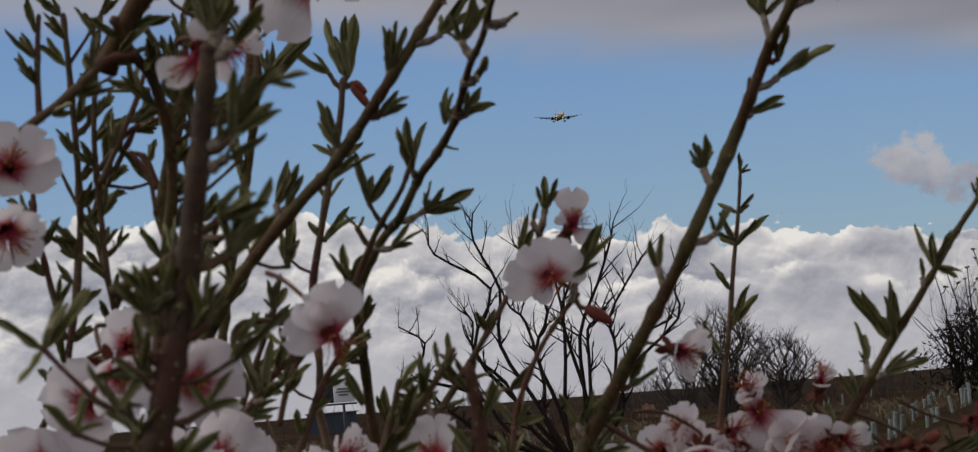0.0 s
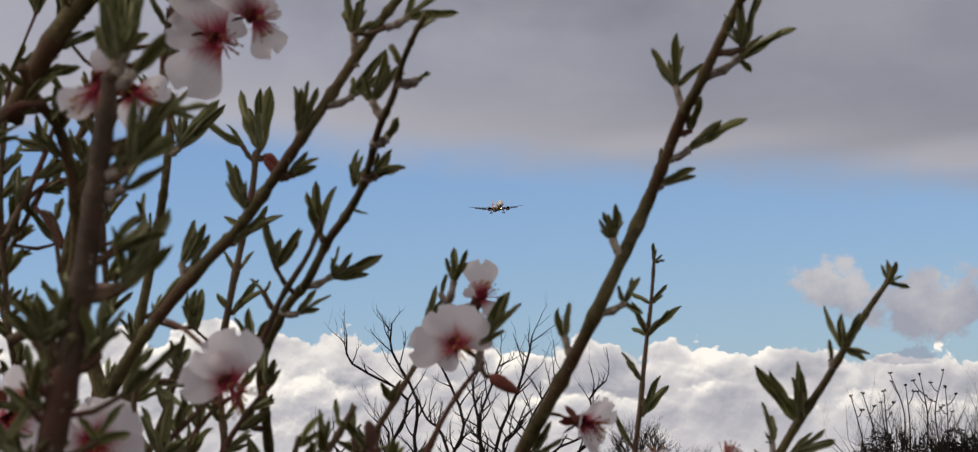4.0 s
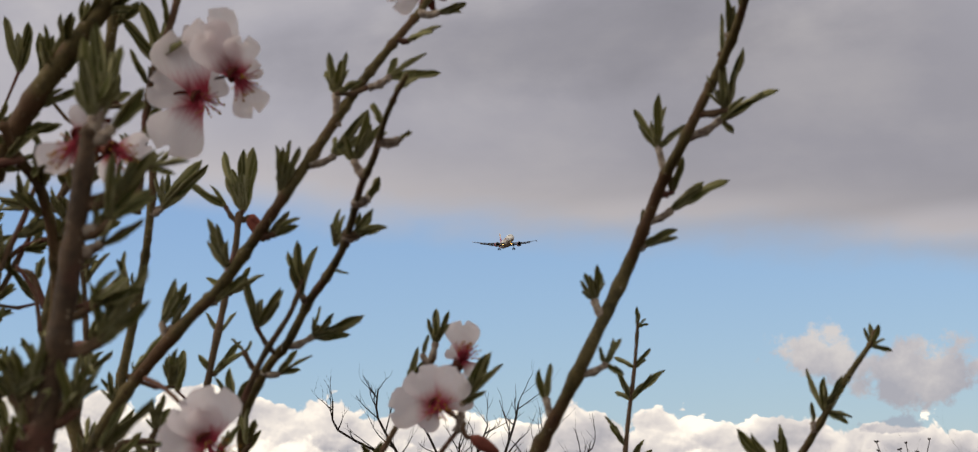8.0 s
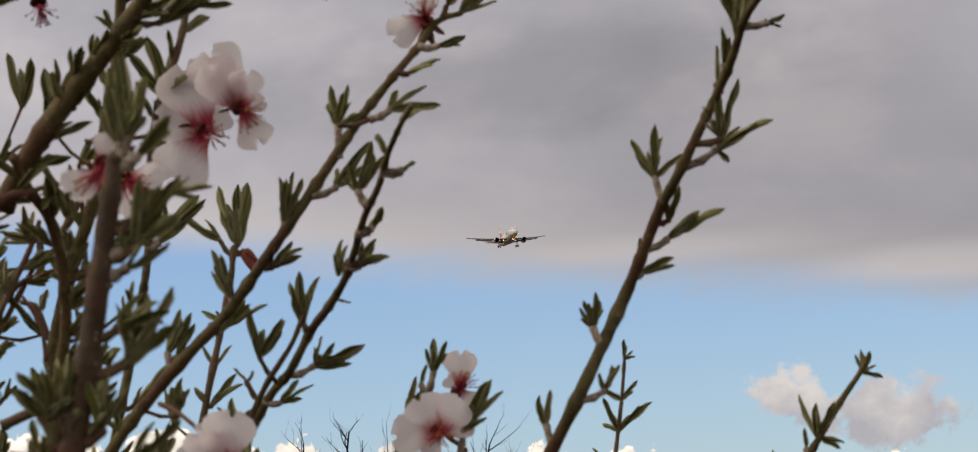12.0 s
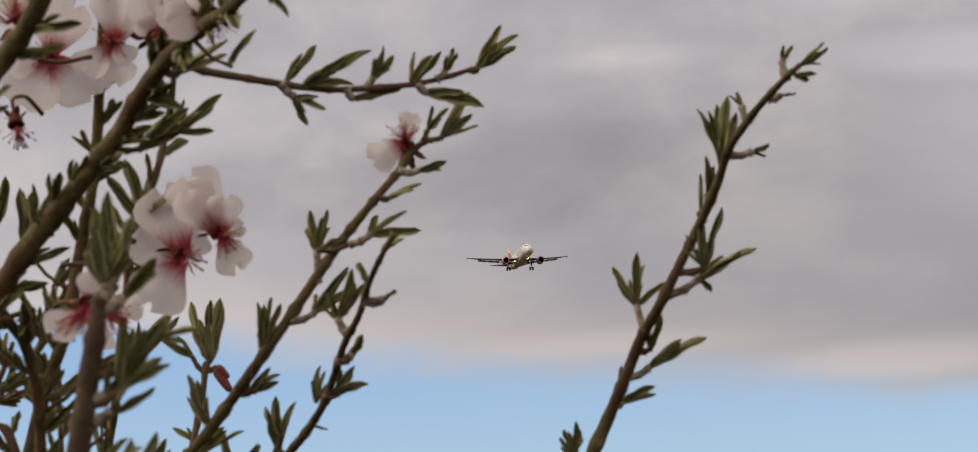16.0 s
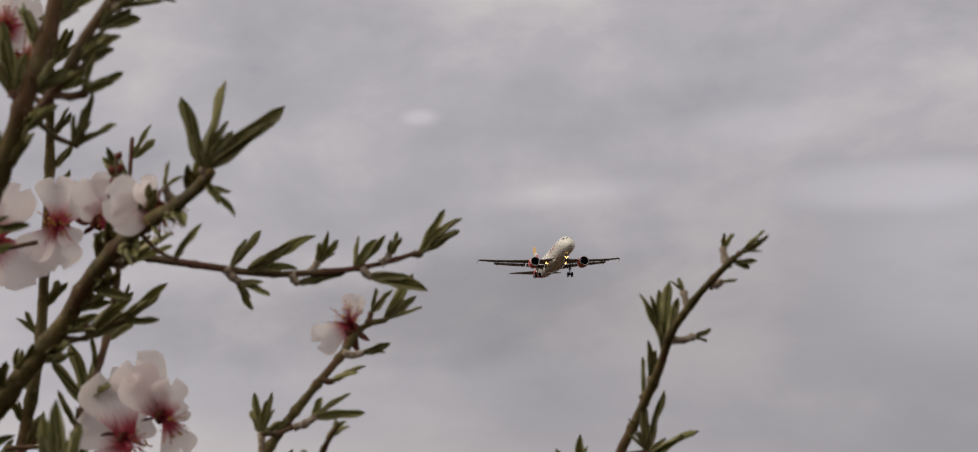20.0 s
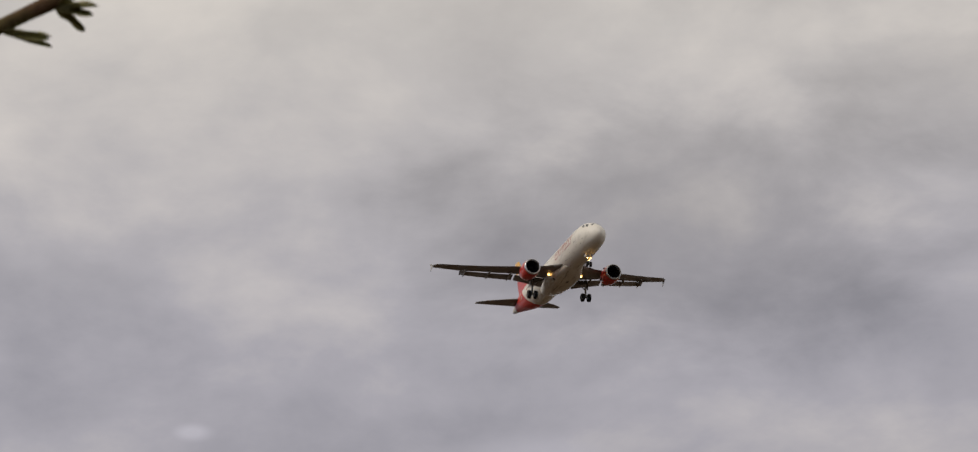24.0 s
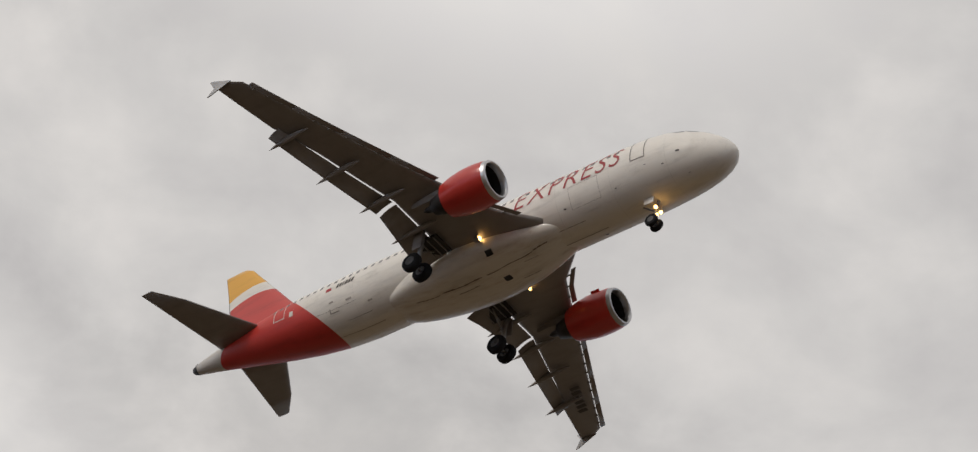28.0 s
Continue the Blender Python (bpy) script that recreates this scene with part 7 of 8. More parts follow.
limb = branch([(-0.0807, 1.0200, 1.5856), (-0.0683, 1.0200, 1.6042), (-0.0562, 1.0200, 1.6196), (-0.0471, 1.0200, 1.6330)], 0.0018, 0.0011, leafy=True)
limb = branch([(-0.0807, 1.0200, 1.5856), (-0.0721, 1.0200, 1.6066), (-0.0668, 1.0200, 1.6237)], 0.0015, 0.0010, leafy=True)
limb = branch([(-0.2049, 1.2998, 1.6207), (-0.2070, 1.2998, 1.6544), (-0.2097, 1.2898, 1.6822), (-0.2108, 1.2898, 1.7101), (-0.2098, 1.2798, 1.7427), (-0.2066, 1.2798, 1.7758), (-0.2030, 1.2798, 1.7979)], 0.00180, 0.00113, leafy=True)
limb = branch([(-0.1699, 1.2498, 1.6345), (-0.1661, 1.2498, 1.6692), (-0.1603, 1.2398, 1.6951), (-0.1602, 1.2398, 1.7300), (-0.1605, 1.2398, 1.7596), (-0.1605, 1.2298, 1.7879)], 0.00150, 0.00097, leafy=True)
limb = branch([(-0.2268, 1.1998, 1.6173), (-0.2152, 1.1998, 1.6372), (-0.2017, 1.1998, 1.6465), (-0.1884, 1.1998, 1.6508)], 0.00133, 0.00095, leafy=True)
limb = branch([(-0.1343, 1.2498, 1.6105), (-0.1276, 1.2498, 1.6315), (-0.1173, 1.2498, 1.6442), (-0.1047, 1.2498, 1.6513)], 0.00138, 0.00098, leafy=True)
limb = branch([(-0.1665, 1.3498, 1.5947), (-0.1603, 1.3498, 1.6232), (-0.1509, 1.3498, 1.6458), (-0.1402, 1.3398, 1.6679)], 0.00174, 0.00106, leafy=True)
flower((-0.1527, 1.1735, 1.8744), 0.0400, (-0.23, -0.97, -0.01), "full", (-0.1338, 1.1863, 1.8727), [(-0.1384, 1.1735, 1.8941), (-0.1349, 1.1735, 1.8553), (-0.1638, 1.1735, 1.8512), (-0.1693, 1.1735, 1.8711), (-0.1499, 1.1735, 1.8927)])
flower((-0.1270, 1.1706, 1.8788), 0.0386, (0.06, -1.00, -0.07), "yellow", (-0.1327, 1.1837, 1.8817), [(-0.1251, 1.1706, 1.8971), (-0.1135, 1.1706, 1.8925), (-0.1259, 1.1706, 1.8580), (-0.1196, 1.1706, 1.8692), (-0.1379, 1.1706, 1.8641)])
flower((-0.1049, 1.1090, 1.8653), 0.0260, (0.66, -0.67, -0.34), "full", (-0.0962, 1.1085, 1.8673), [(-0.1076, 1.1090, 1.8828), (-0.0963, 1.1090, 1.8831), (-0.1103, 1.1090, 1.8717)])
flower((-0.0722, 0.9312, 1.8295), 0.0337, (0.50, -0.50, -0.70), "left1", (-0.0767, 0.9363, 1.8257), [(-0.0891, 0.9312, 1.8335), (-0.0872, 0.9312, 1.8267), (-0.0793, 0.9312, 1.8377)])
flower((-0.0839, 1.1240, 1.7899), 0.0383, (0.68, -0.45, -0.58), "full", (-0.1123, 1.1307, 1.8034), [(-0.0929, 1.1240, 1.8129), (-0.0793, 1.1240, 1.8045), (-0.0732, 1.1240, 1.7914), (-0.0761, 1.1240, 1.7730), (-0.0979, 1.1240, 1.8057)])
flower((-0.0991, 1.1321, 1.7830), 0.0386, (0.73, -0.53, -0.43), "full", (-0.1182, 1.1385, 1.7897), [(-0.1184, 1.1321, 1.7877), (-0.1057, 1.1321, 1.8099), (-0.1132, 1.1321, 1.7619), (-0.0899, 1.1321, 1.7910)])
flower((-0.0978, 0.7772, 1.7137), 0.0215, (-0.30, -0.62, -0.73), "two", (-0.0924, 0.7560, 1.7136), [(-0.1077, 0.7772, 1.7045), (-0.0951, 0.7772, 1.7214), (-0.0919, 0.7772, 1.7176)])
flower((-0.0087, 1.1663, 1.8294), 0.0286, (-0.24, -0.73, 0.64), "two", (-0.0087, 1.1647, 1.8247), [(-0.0226, 1.1663, 1.8235), (-0.0042, 1.1663, 1.8416)])
flower((-0.1586, 1.1063, 1.8323), 0.0165, (0.15, -0.38, -0.91), "bare", (-0.1525, 1.1397, 1.8433), [])
flower((-0.1554, 1.0863, 1.8679), 0.0277, (0.14, -0.70, 0.70), "full", (-0.1285, 1.1037, 1.8574), [])
flower((-0.0131, 1.1792, 1.6622), 0.0424, (0.35, -0.86, -0.36), "full", (-0.0020, 1.1798, 1.6542), [(-0.0313, 1.1792, 1.6595), (-0.0204, 1.1792, 1.6761), (-0.0024, 1.1792, 1.6751), (-0.0187, 1.1792, 1.6525), (0.0011, 1.1792, 1.6664)])
flower((-0.0034, 1.3237, 1.6895), 0.0308, (0.59, -0.39, 0.70), "two", (-0.0194, 1.3254, 1.6848), [(-0.0001, 1.3237, 1.7079), (-0.0078, 1.3237, 1.6959), (0.0046, 1.3237, 1.6812)])
flower((-0.0808, 0.9156, 1.6390), 0.0308, (0.41, -0.60, -0.69), "full", (-0.1022, 0.9437, 1.6611), [(-0.0757, 0.9156, 1.6556), (-0.0960, 0.9156, 1.6366), (-0.0900, 0.9156, 1.6486), (-0.0812, 0.9156, 1.6497)])
flower((-0.1640, 1.1847, 1.6264), 0.0476, (0.19, -0.94, -0.30), "full", (-0.1702, 1.2059, 1.6319), [(-0.1769, 1.1847, 1.6397), (-0.1625, 1.1847, 1.6494), (-0.1530, 1.1847, 1.6363), (-0.1753, 1.1847, 1.6186), (-0.1450, 1.1847, 1.6184)])
flower((-0.1522, 0.9356, 1.6331), 0.0295, (0.49, -0.58, -0.66), "full", (-0.1606, 0.9712, 1.6493), [])
flower((0.0365, 1.1927, 1.6289), 0.0255, (0.82, -0.51, -0.25), "full", (0.0210, 1.1768, 1.6318), [])
flower((0.0733, 1.3093, 1.5996), 0.0421, (-0.17, -0.90, 0.40), "full", (0.0983, 1.3198, 1.5772), [(0.0689, 1.3093, 1.6125), (0.0693, 1.3093, 1.5806), (0.0921, 1.3093, 1.5863), (0.0624, 1.3093, 1.5928)])
flower((0.0428, 1.1958, 1.5856), 0.0358, (0.00, -0.65, -0.76), "full", (0.0165, 1.1940, 1.6054), [])
flower((0.0651, 1.3078, 1.5849), 0.0197, (-0.27, -0.95, 0.18), "bare", (0.0914, 1.3198, 1.5704), [])
flower((0.0861, 1.3078, 1.5862), 0.0336, (0.72, -0.36, -0.59), "full", (0.0983, 1.3198, 1.5772), [])
flower((0.1012, 1.3108, 1.5795), 0.0309, (0.23, -0.94, 0.23), "full", (0.0983, 1.3198, 1.5772), [])
flower((0.1024, 1.3138, 1.6102), 0.0169, (0.18, -0.49, 0.85), "two", (0.1134, 1.3198, 1.5935), [])
flower((0.1304, 1.3108, 1.5774), 0.0196, (0.11, -0.91, -0.41), "bare", (0.1122, 1.3198, 1.5920), [])
flower((0.1690, 1.3111, 1.5887), 0.0168, (0.34, -0.93, 0.13), "bare", (0.1380, 1.3207, 1.6002), [])
flower((0.1457, 1.3108, 1.5764), 0.0225, (0.30, -0.82, -0.49), "bare", (0.1157, 1.3198, 1.5965), [])
flower((-0.0726, 1.3263, 1.5909), 0.0369, (-0.56, -0.67, 0.48), "full", (-0.0832, 1.3398, 1.5925), [])
flower((-0.1059, 1.2348, 1.5953), 0.0291, (0.82, -0.51, 0.28), "full", (-0.1278, 1.2498, 1.5944), [])
flower((-0.0957, 1.2877, 1.5876), 0.0276, (-0.51, -0.84, 0.15), "full", (-0.0968, 1.3121, 1.5869), [])
flower((-0.1401, 1.2095, 1.5951), 0.0285, (-0.41, -0.90, 0.14), "full", (-0.1460, 1.2289, 1.5875), [])
flower((-0.1232, 1.2303, 1.5877), 0.0290, (0.63, -0.77, 0.07), "full", (-0.1305, 1.2498, 1.5877), [])
flower((0.0093, 1.2036, 1.5806), 0.0232, (-0.27, -0.91, 0.31), "full", (-0.0073, 1.1951, 1.5860), [])
flower((-0.2011, 1.1668, 1.6258), 0.0400, (-0.03, -1.00, 0.00), "full", (-0.2177, 1.1998, 1.6339), [])
flower((-0.1596, 1.1782, 1.6305), 0.0391, (0.38, -0.92, 0.02), "full", (-0.1689, 1.2060, 1.6333), [])
flower((-0.1612, 1.0903, 1.6018), 0.0397, (0.35, -0.81, -0.47), "full", (-0.1592, 1.1063, 1.5982), [])
flower((-0.1851, 1.1773, 1.6475), 0.0328, (0.35, -0.93, 0.11), "full", (-0.1911, 1.1998, 1.6500), [])
flower((-0.1461, 1.1273, 1.6000), 0.0362, (0.51, -0.82, 0.25), "full", (-0.1479, 1.1498, 1.5956), [])
flower((-0.2221, 1.1698, 1.6021), 0.0401, (-0.18, -0.96, -0.22), "full", (-0.2268, 1.1998, 1.6173), [])
flower((-0.1997, 1.0278, 1.7095), 0.0329, (0.25, -0.85, 0.47), "full", (-0.2010, 1.0498, 1.7231), [])
flower((-0.1780, 0.9031, 1.6785), 0.0231, (0.47, -0.72, -0.50), "full", (-0.1783, 0.9406, 1.6782), [])
flower((-0.1129, 0.9656, 1.7386), 0.0224, (0.68, -0.66, -0.33), "two", (-0.1335, 1.0007, 1.7450), [])
flower((0.0532, 1.3078, 1.5745), 0.0336, (0.65, -0.76, -0.01), "full", (0.0752, 1.3188, 1.5719), [])
flower((0.0754, 1.3078, 1.5730), 0.0240, (-0.05, -0.65, 0.76), "full", (0.0914, 1.3198, 1.5704), [])
flower((-0.1421, 1.1286, 1.9511), 0.0316, (0.30, -0.95, 0.10), "full", (-0.1264, 1.1525, 1.9503), [])
flower((-0.1062, 0.8374, 1.8550), 0.0163, (0.60, -0.80, 0.02), "two", (-0.0991, 0.8406, 1.8429), [])
flower((0.0405, 1.3078, 1.5944), 0.0234, (-0.4, -0.85, 0.3), "full", (0.0914, 1.3198, 1.5704), [])
flower((0.0465, 1.3078, 1.5867), 0.0265, (0.1, -0.95, -0.2), "full", (0.0914, 1.3198, 1.5704), [])
flower((0.0609, 1.3078, 1.5922), 0.0203, (0.5, -0.8, 0.3), "two", (0.0914, 1.3198, 1.5704), [])
flower((0.0841, 1.3078, 1.5838), 0.0257, (0.35, -0.9, -0.1), "full", (0.0914, 1.3198, 1.5704), [])
flower((0.1092, 1.3078, 1.5846), 0.0234, (0.6, -0.75, -0.2), "two", (0.0914, 1.3198, 1.5704), [])
flower((0.0298, 1.3078, 1.5863), 0.0234, (-0.5, -0.8, 0.1), "full", (0.0914, 1.3198, 1.5704), [])
flower((0.0707, 1.3078, 1.6093), 0.0172, (-0.2, -0.7, 0.65), "two", (0.0914, 1.3198, 1.5704), [])
bud((0.0550, 1.3198, 1.5886), (0.0615, 1.3198, 1.5921), (0.0983, 1.3198, 1.5772))
bud((0.0666, 1.3198, 1.5855), (0.0730, 1.3198, 1.5889), (0.0983, 1.3198, 1.5772))
bud((0.0945, 1.3198, 1.5900), (0.1009, 1.3198, 1.5935), (0.0983, 1.3198, 1.5772))
bud((0.1361, 1.3198, 1.5795), (0.1426, 1.3198, 1.5829), (0.0983, 1.3198, 1.5772))
bud((0.1480, 1.3198, 1.5808), (0.1545, 1.3198, 1.5843), (0.0983, 1.3198, 1.5772))
bud((0.1022, 1.3198, 1.5822), (0.1087, 1.3198, 1.5856), (0.0983, 1.3198, 1.5772))
limb = branch([(-0.0928, 1.0000, 1.8372), (-0.0918, 1.0000, 1.8457), (-0.0902, 1.0000, 1.8561), (-0.0898, 1.0000, 1.8652)], 0.00110, 0.00080, ruddy=True)
dark_bud((-0.0894, 1.0000, 1.8643), (-0.0882, 1.0000, 1.8663), (-0.0901, 1.0000, 1.8634))
dark_bud((-0.0890, 1.0000, 1.8597), (-0.0879, 1.0000, 1.8617), (-0.0902, 1.0000, 1.8588))
dark_bud((-0.0912, 1.0000, 1.8593), (-0.0923, 1.0000, 1.8614), (-0.0902, 1.0000, 1.8584))
dark_bud((-0.0909, 1.0000, 1.8548), (-0.0920, 1.0000, 1.8568), (-0.0903, 1.0000, 1.8538))
dark_bud((-0.0919, 1.0000, 1.8503), (-0.0929, 1.0000, 1.8523), (-0.0904, 1.0000, 1.8493))
bud((0.0001, 1.1798, 1.6490), (0.0110, 1.1798, 1.6416), (-0.0034, 1.1798, 1.6529))
bud((-0.1156, 1.5756, 1.7914), (-0.1069, 1.5756, 1.7785), (-0.1205, 1.5756, 1.7923))
bud((-0.1145, 1.5756, 1.7930), (-0.1081, 1.5756, 1.7859), (-0.1203, 1.5756, 1.7942))
bud((0.0570, 1.3198, 1.5819), (0.0653, 1.3198, 1.5875), (0.0914, 1.3198, 1.5704))
bud((0.0680, 1.3198, 1.5774), (0.0736, 1.3198, 1.5841), (0.0914, 1.3198, 1.5704))
bud((0.1422, 1.3198, 1.5731), (0.1512, 1.3198, 1.5764), (0.1146, 1.3198, 1.5950))
bud((0.1077, 1.3198, 1.5887), (0.1147, 1.3198, 1.5924), (0.1082, 1.3198, 1.5873))
bud((0.0385, 1.1935, 1.5803), (0.0339, 1.1935, 1.5863), (0.0028, 1.1935, 1.6029))


# ---- field, shrubs and marks in the distance ----
def grow(bm, start, way, long, radius, depth, rng, droop=0.0, forks=3, sides=5):
    """A bare limb that forks into finer ones, all into one bmesh."""
    pts, radii, p, w = [start], [radius], Vector(start), Vector(way).normalized()
    steps = 4
    for k in range(steps):
        w = (w + Vector((rng.uniform(-0.26, 0.26), rng.uniform(-0.26, 0.26), rng.uniform(-0.08, 0.2) - droop))).normalized()
        p = p + w * long / steps
        pts.append(p.copy())
        radii.append(radius * (1 - 0.16 * (k + 1)))
    tube(pts, radii, sides if depth > 1 else 4, bm)
    if depth:
        for k in range(forks):
            i = rng.randint(1, steps)
            turn = Vector((rng.uniform(-1, 1), rng.uniform(-1, 1), rng.uniform(-0.1, 0.7)))
            grow(bm, pts[i], (w + turn * 0.75), long * rng.uniform(0.38, 0.62), radii[i] * 0.62, depth - 1, rng, droop, forks, sides)


def bare_tree(at, stems, mat, label, radius, depth, forks, seed, group=""):
    """A tree without leaves: stems given by their tops, each with its own twigs."""
    rng = random.Random(seed)
    ob = thing("bare_tree", pose(*at), label, "tree", group)
    part("trunk", tube([(0, 0, -0.15), (0, 0, 0.12), (0, 0, 0.3)], [radius * 2.2, radius * 1.8, radius * 1.5], 8), mat, ob)
    for x, z in stems:
        bm = bmesh.new()
        top = Vector((x, rng.uniform(-0.8, 0.8), z))
        foot = Vector((0, 0, 0.15))
        crook = lambda s: Vector((rng.uniform(-s, s), 0, rng.uniform(-s, s) * 0.5))
        pts = curve_through([foot, foot.lerp(top, 0.25) + Vector((x * 0.12, 0, 0.0)) + crook(0.16), foot.lerp(top, 0.5) + Vector((x * 0.08, 0, 0.0)) + crook(0.45), foot.lerp(top, 0.75) + crook(0.55), foot.lerp(top, 0.9) + crook(0.25), top], 3)
        n = len(pts)
        radii = [radius * (1 - 0.68 * k / (n - 1)) for k in range(n)]
        tube(pts, radii, 6, bm)
        for k in range(3, n):
            for _ in range(2 if depth > 1 else rng.choice((1, 1, 2)) if k > 5 else rng.choice((0, 1))):
                side = Vector((rng.uniform(-1.3, 1.3), rng.uniform(-0.8, 0.8), rng.uniform(-0.1, 0.8)))
                grow(bm, pts[k], (pts[k] - pts[k - 1]).normalized() * 0.7 + side, min(z, 4.4) * rng.uniform(0.07, 0.21), radii[k] * 0.68, depth, rng, 0.0, forks)
        part("limb", bm, mat, ob, "bare dark limb with fine twigs")
    return ob


bare_tree((-0.3, 60, 0), [(-3.4, 3.3), (-2.7, 5.4), (-1.7, 5.5), (-0.9, 4.8), (-0.1, 4.4), (0.5, 4.7), (1.15, 5.1), (1.7, 4.4), (2.6, 4.1), (2.2, 3.2), (-2.2, 3.6), (0.9, 3.6), (-3.5, 2.3), (-2.9, 1.7), (-1.3, 4.0)], M_TWIG, "bare dark many-stemmed tree standing in the field", 0.052, 1, 3, 3)


def round_head(wide, high, count, seed):
    """Tops of many stems, spread over a rounded crown."""
    rng = random.Random(seed)
    tops = []
    for k in range(count):
        a = -1.25 + 2.5 * (k + rng.uniform(-0.3, 0.3)) / (count - 1)
        r = rng.uniform(0.72, 1.0)
        tops.append((math.sin(a) * wide * 0.5 * r, high * (0.45 + 0.55 * math.cos(a)) * (0.85 + 0.15 * r)))
    return tops


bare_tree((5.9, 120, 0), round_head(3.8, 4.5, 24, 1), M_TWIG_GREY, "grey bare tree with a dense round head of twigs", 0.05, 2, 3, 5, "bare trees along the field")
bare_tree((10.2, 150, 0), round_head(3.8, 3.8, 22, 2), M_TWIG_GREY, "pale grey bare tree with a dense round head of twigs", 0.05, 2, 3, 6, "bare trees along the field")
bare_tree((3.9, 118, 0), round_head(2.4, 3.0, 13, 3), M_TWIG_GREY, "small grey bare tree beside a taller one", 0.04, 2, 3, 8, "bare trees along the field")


def dark_bush(at, wide, high, seed, label):
    """A dense evergreen shrub: many stems, and small leaves in uneven clumps."""
    rng = random.Random(seed)
    ob = thing("bush", pose(*at), label, "bush", "dark shrubs in the field")
    for k in range(46):
        bm = bmesh.new()
        a = rng.uniform(0, math.tau)
        lean = rng.uniform(0.1, 0.75)
        way = Vector((math.cos(a) * lean * wide / high, math.sin(a) * lean * 0.6, 1.0))
        grow(bm, Vector((rng.uniform(-0.2, 0.2) * wide, rng.uniform(-0.2, 0.2), 0)), way, high * rng.uniform(0.66, 0.95), 0.028, 3, rng, 0.0, 3)
        part("stem", bm, M_TWIG, ob, "dark twiggy stem")
    verts, faces = [], []
    for k in range(3600):
        a, r, h = rng.uniform(0, math.tau), rng.uniform(0, 1) ** 0.6, rng.uniform(0.03, 0.9)
        edge = (1 - (h - 0.35) ** 2 * 1.6) * (0.82 + 0.18 * math.sin(5 * a + seed) + 0.1 * math.sin(9 * h + 3 * a))
        c = Vector((math.cos(a) * r * wide * 0.5 * edge, math.sin(a) * r * 0.7 * edge, h * high * (0.86 + 0.10 * math.sin(4 * a + seed))))
        if noise.noise(c * 3.1 + Vector((seed, 0, 0))) < -0.12:
            continue
        u = Vector((rng.uniform(-1, 1), rng.uniform(-1, 1), rng.uniform(-0.4, 1))).normalized() * rng.uniform(0.06, 0.12)
        v = u.cross(Vector((rng.uniform(-1, 1), 0.4, rng.uniform(-1, 1)))).normalized() * 0.026
        i = len(verts)
        verts += [c - u, c + v, c + u, c - v]
        faces.append((i, i + 1, i + 2, i + 3))
    data = bpy.data.meshes.new("foliage")
    data.from_pydata([tuple(p) for p in verts], [], faces)
    data.materials.append(M_BUSH)
    leaves = new("foliage", data)
    leaves.parent = ob
    tagged(leaves, "small dark evergreen leaves", kind="stuff")
    return ob


dark_bush((10.4, 76, ground_height(10.4, 76)), 4.2, 2.6, 11, "dense dark twiggy bush on a low brown bank")
dark_bush((12.4, 77.5, ground_height(12.4, 77.5)), 3.0, 2.3, 12, "lower dark bush beside a taller one on a bank")
dark_bush((15.4, 79, ground_height(15.4, 79)), 2.8, 2.4, 14, "dark rounded bush at the end of a row")


def dry_umbel(at, high, lean, seed):
    """A dead fennel-like stalk with flat seed heads."""
    rng = random.Random(seed)
    ob = thing("dry_stalk", pose(*at), "tall dry stalk with flat seed heads above a bush", "weed", "dry stalks behind the bush")
    bow = rng.uniform(-0.35, 0.35)
    top = Vector((lean + bow * 0.6, 0, high))
    stem = curve_through([(0, 0, 0), (lean * 0.2 + bow * 0.2, 0, high * 0.35), (lean * 0.5 - bow * 0.25, 0, high * 0.7), tuple(top)], 4)
    part("stalk", tube(stem, [0.030 - 0.0016 * k for k in range(len(stem))], 6), M_TWIG, ob)
    for k in range(rng.choice((2, 2, 3, 4))):
        foot = stem[-1] if k == 0 else stem[-2 - k]
        tip = foot + Vector((rng.uniform(0.12, 0.3) * rng.choice((-1, 1)) * (k > 0), 0.05, 0.04 + rng.uniform(0.1, 0.34) * (k > 0)))
        bm = tube([foot, foot.lerp(tip, 0.5) + Vector((0, 0, -0.05 * (k > 0))), tip], [0.015, 0.013, 0.011], 5)
        wide = rng.uniform(0.03, 0.075)
        for j in range(9):
            a = math.tau * j / 9
            tube([tip, tip + Vector((math.cos(a) * wide, math.sin(a) * wide, rng.uniform(0.0, 0.06)))], [0.007, 0.015], 4, bm)
        part("seed_head", bm, M_TWIG, ob)
    return ob


for k, (x, high, lean) in enumerate(((5.55, 3.2, -0.22), (5.75, 3.1, -0.2), (5.95, 3.0, -0.12), (6.1, 3.3, -0.03), (6.2, 2.95, 0.02), (6.5, 3.15, 0.0), (6.62, 3.2, 0.06), (6.75, 2.8, 0.1), (5.9, 2.75, -0.1))):
    gx, gy = (x + 0.25) * 1.68, 76.5 + 0.2 * (k % 3)
    dry_umbel((gx, gy, ground_height(gx, gy)), high * 1.08, lean * 1.68, 40 + k)


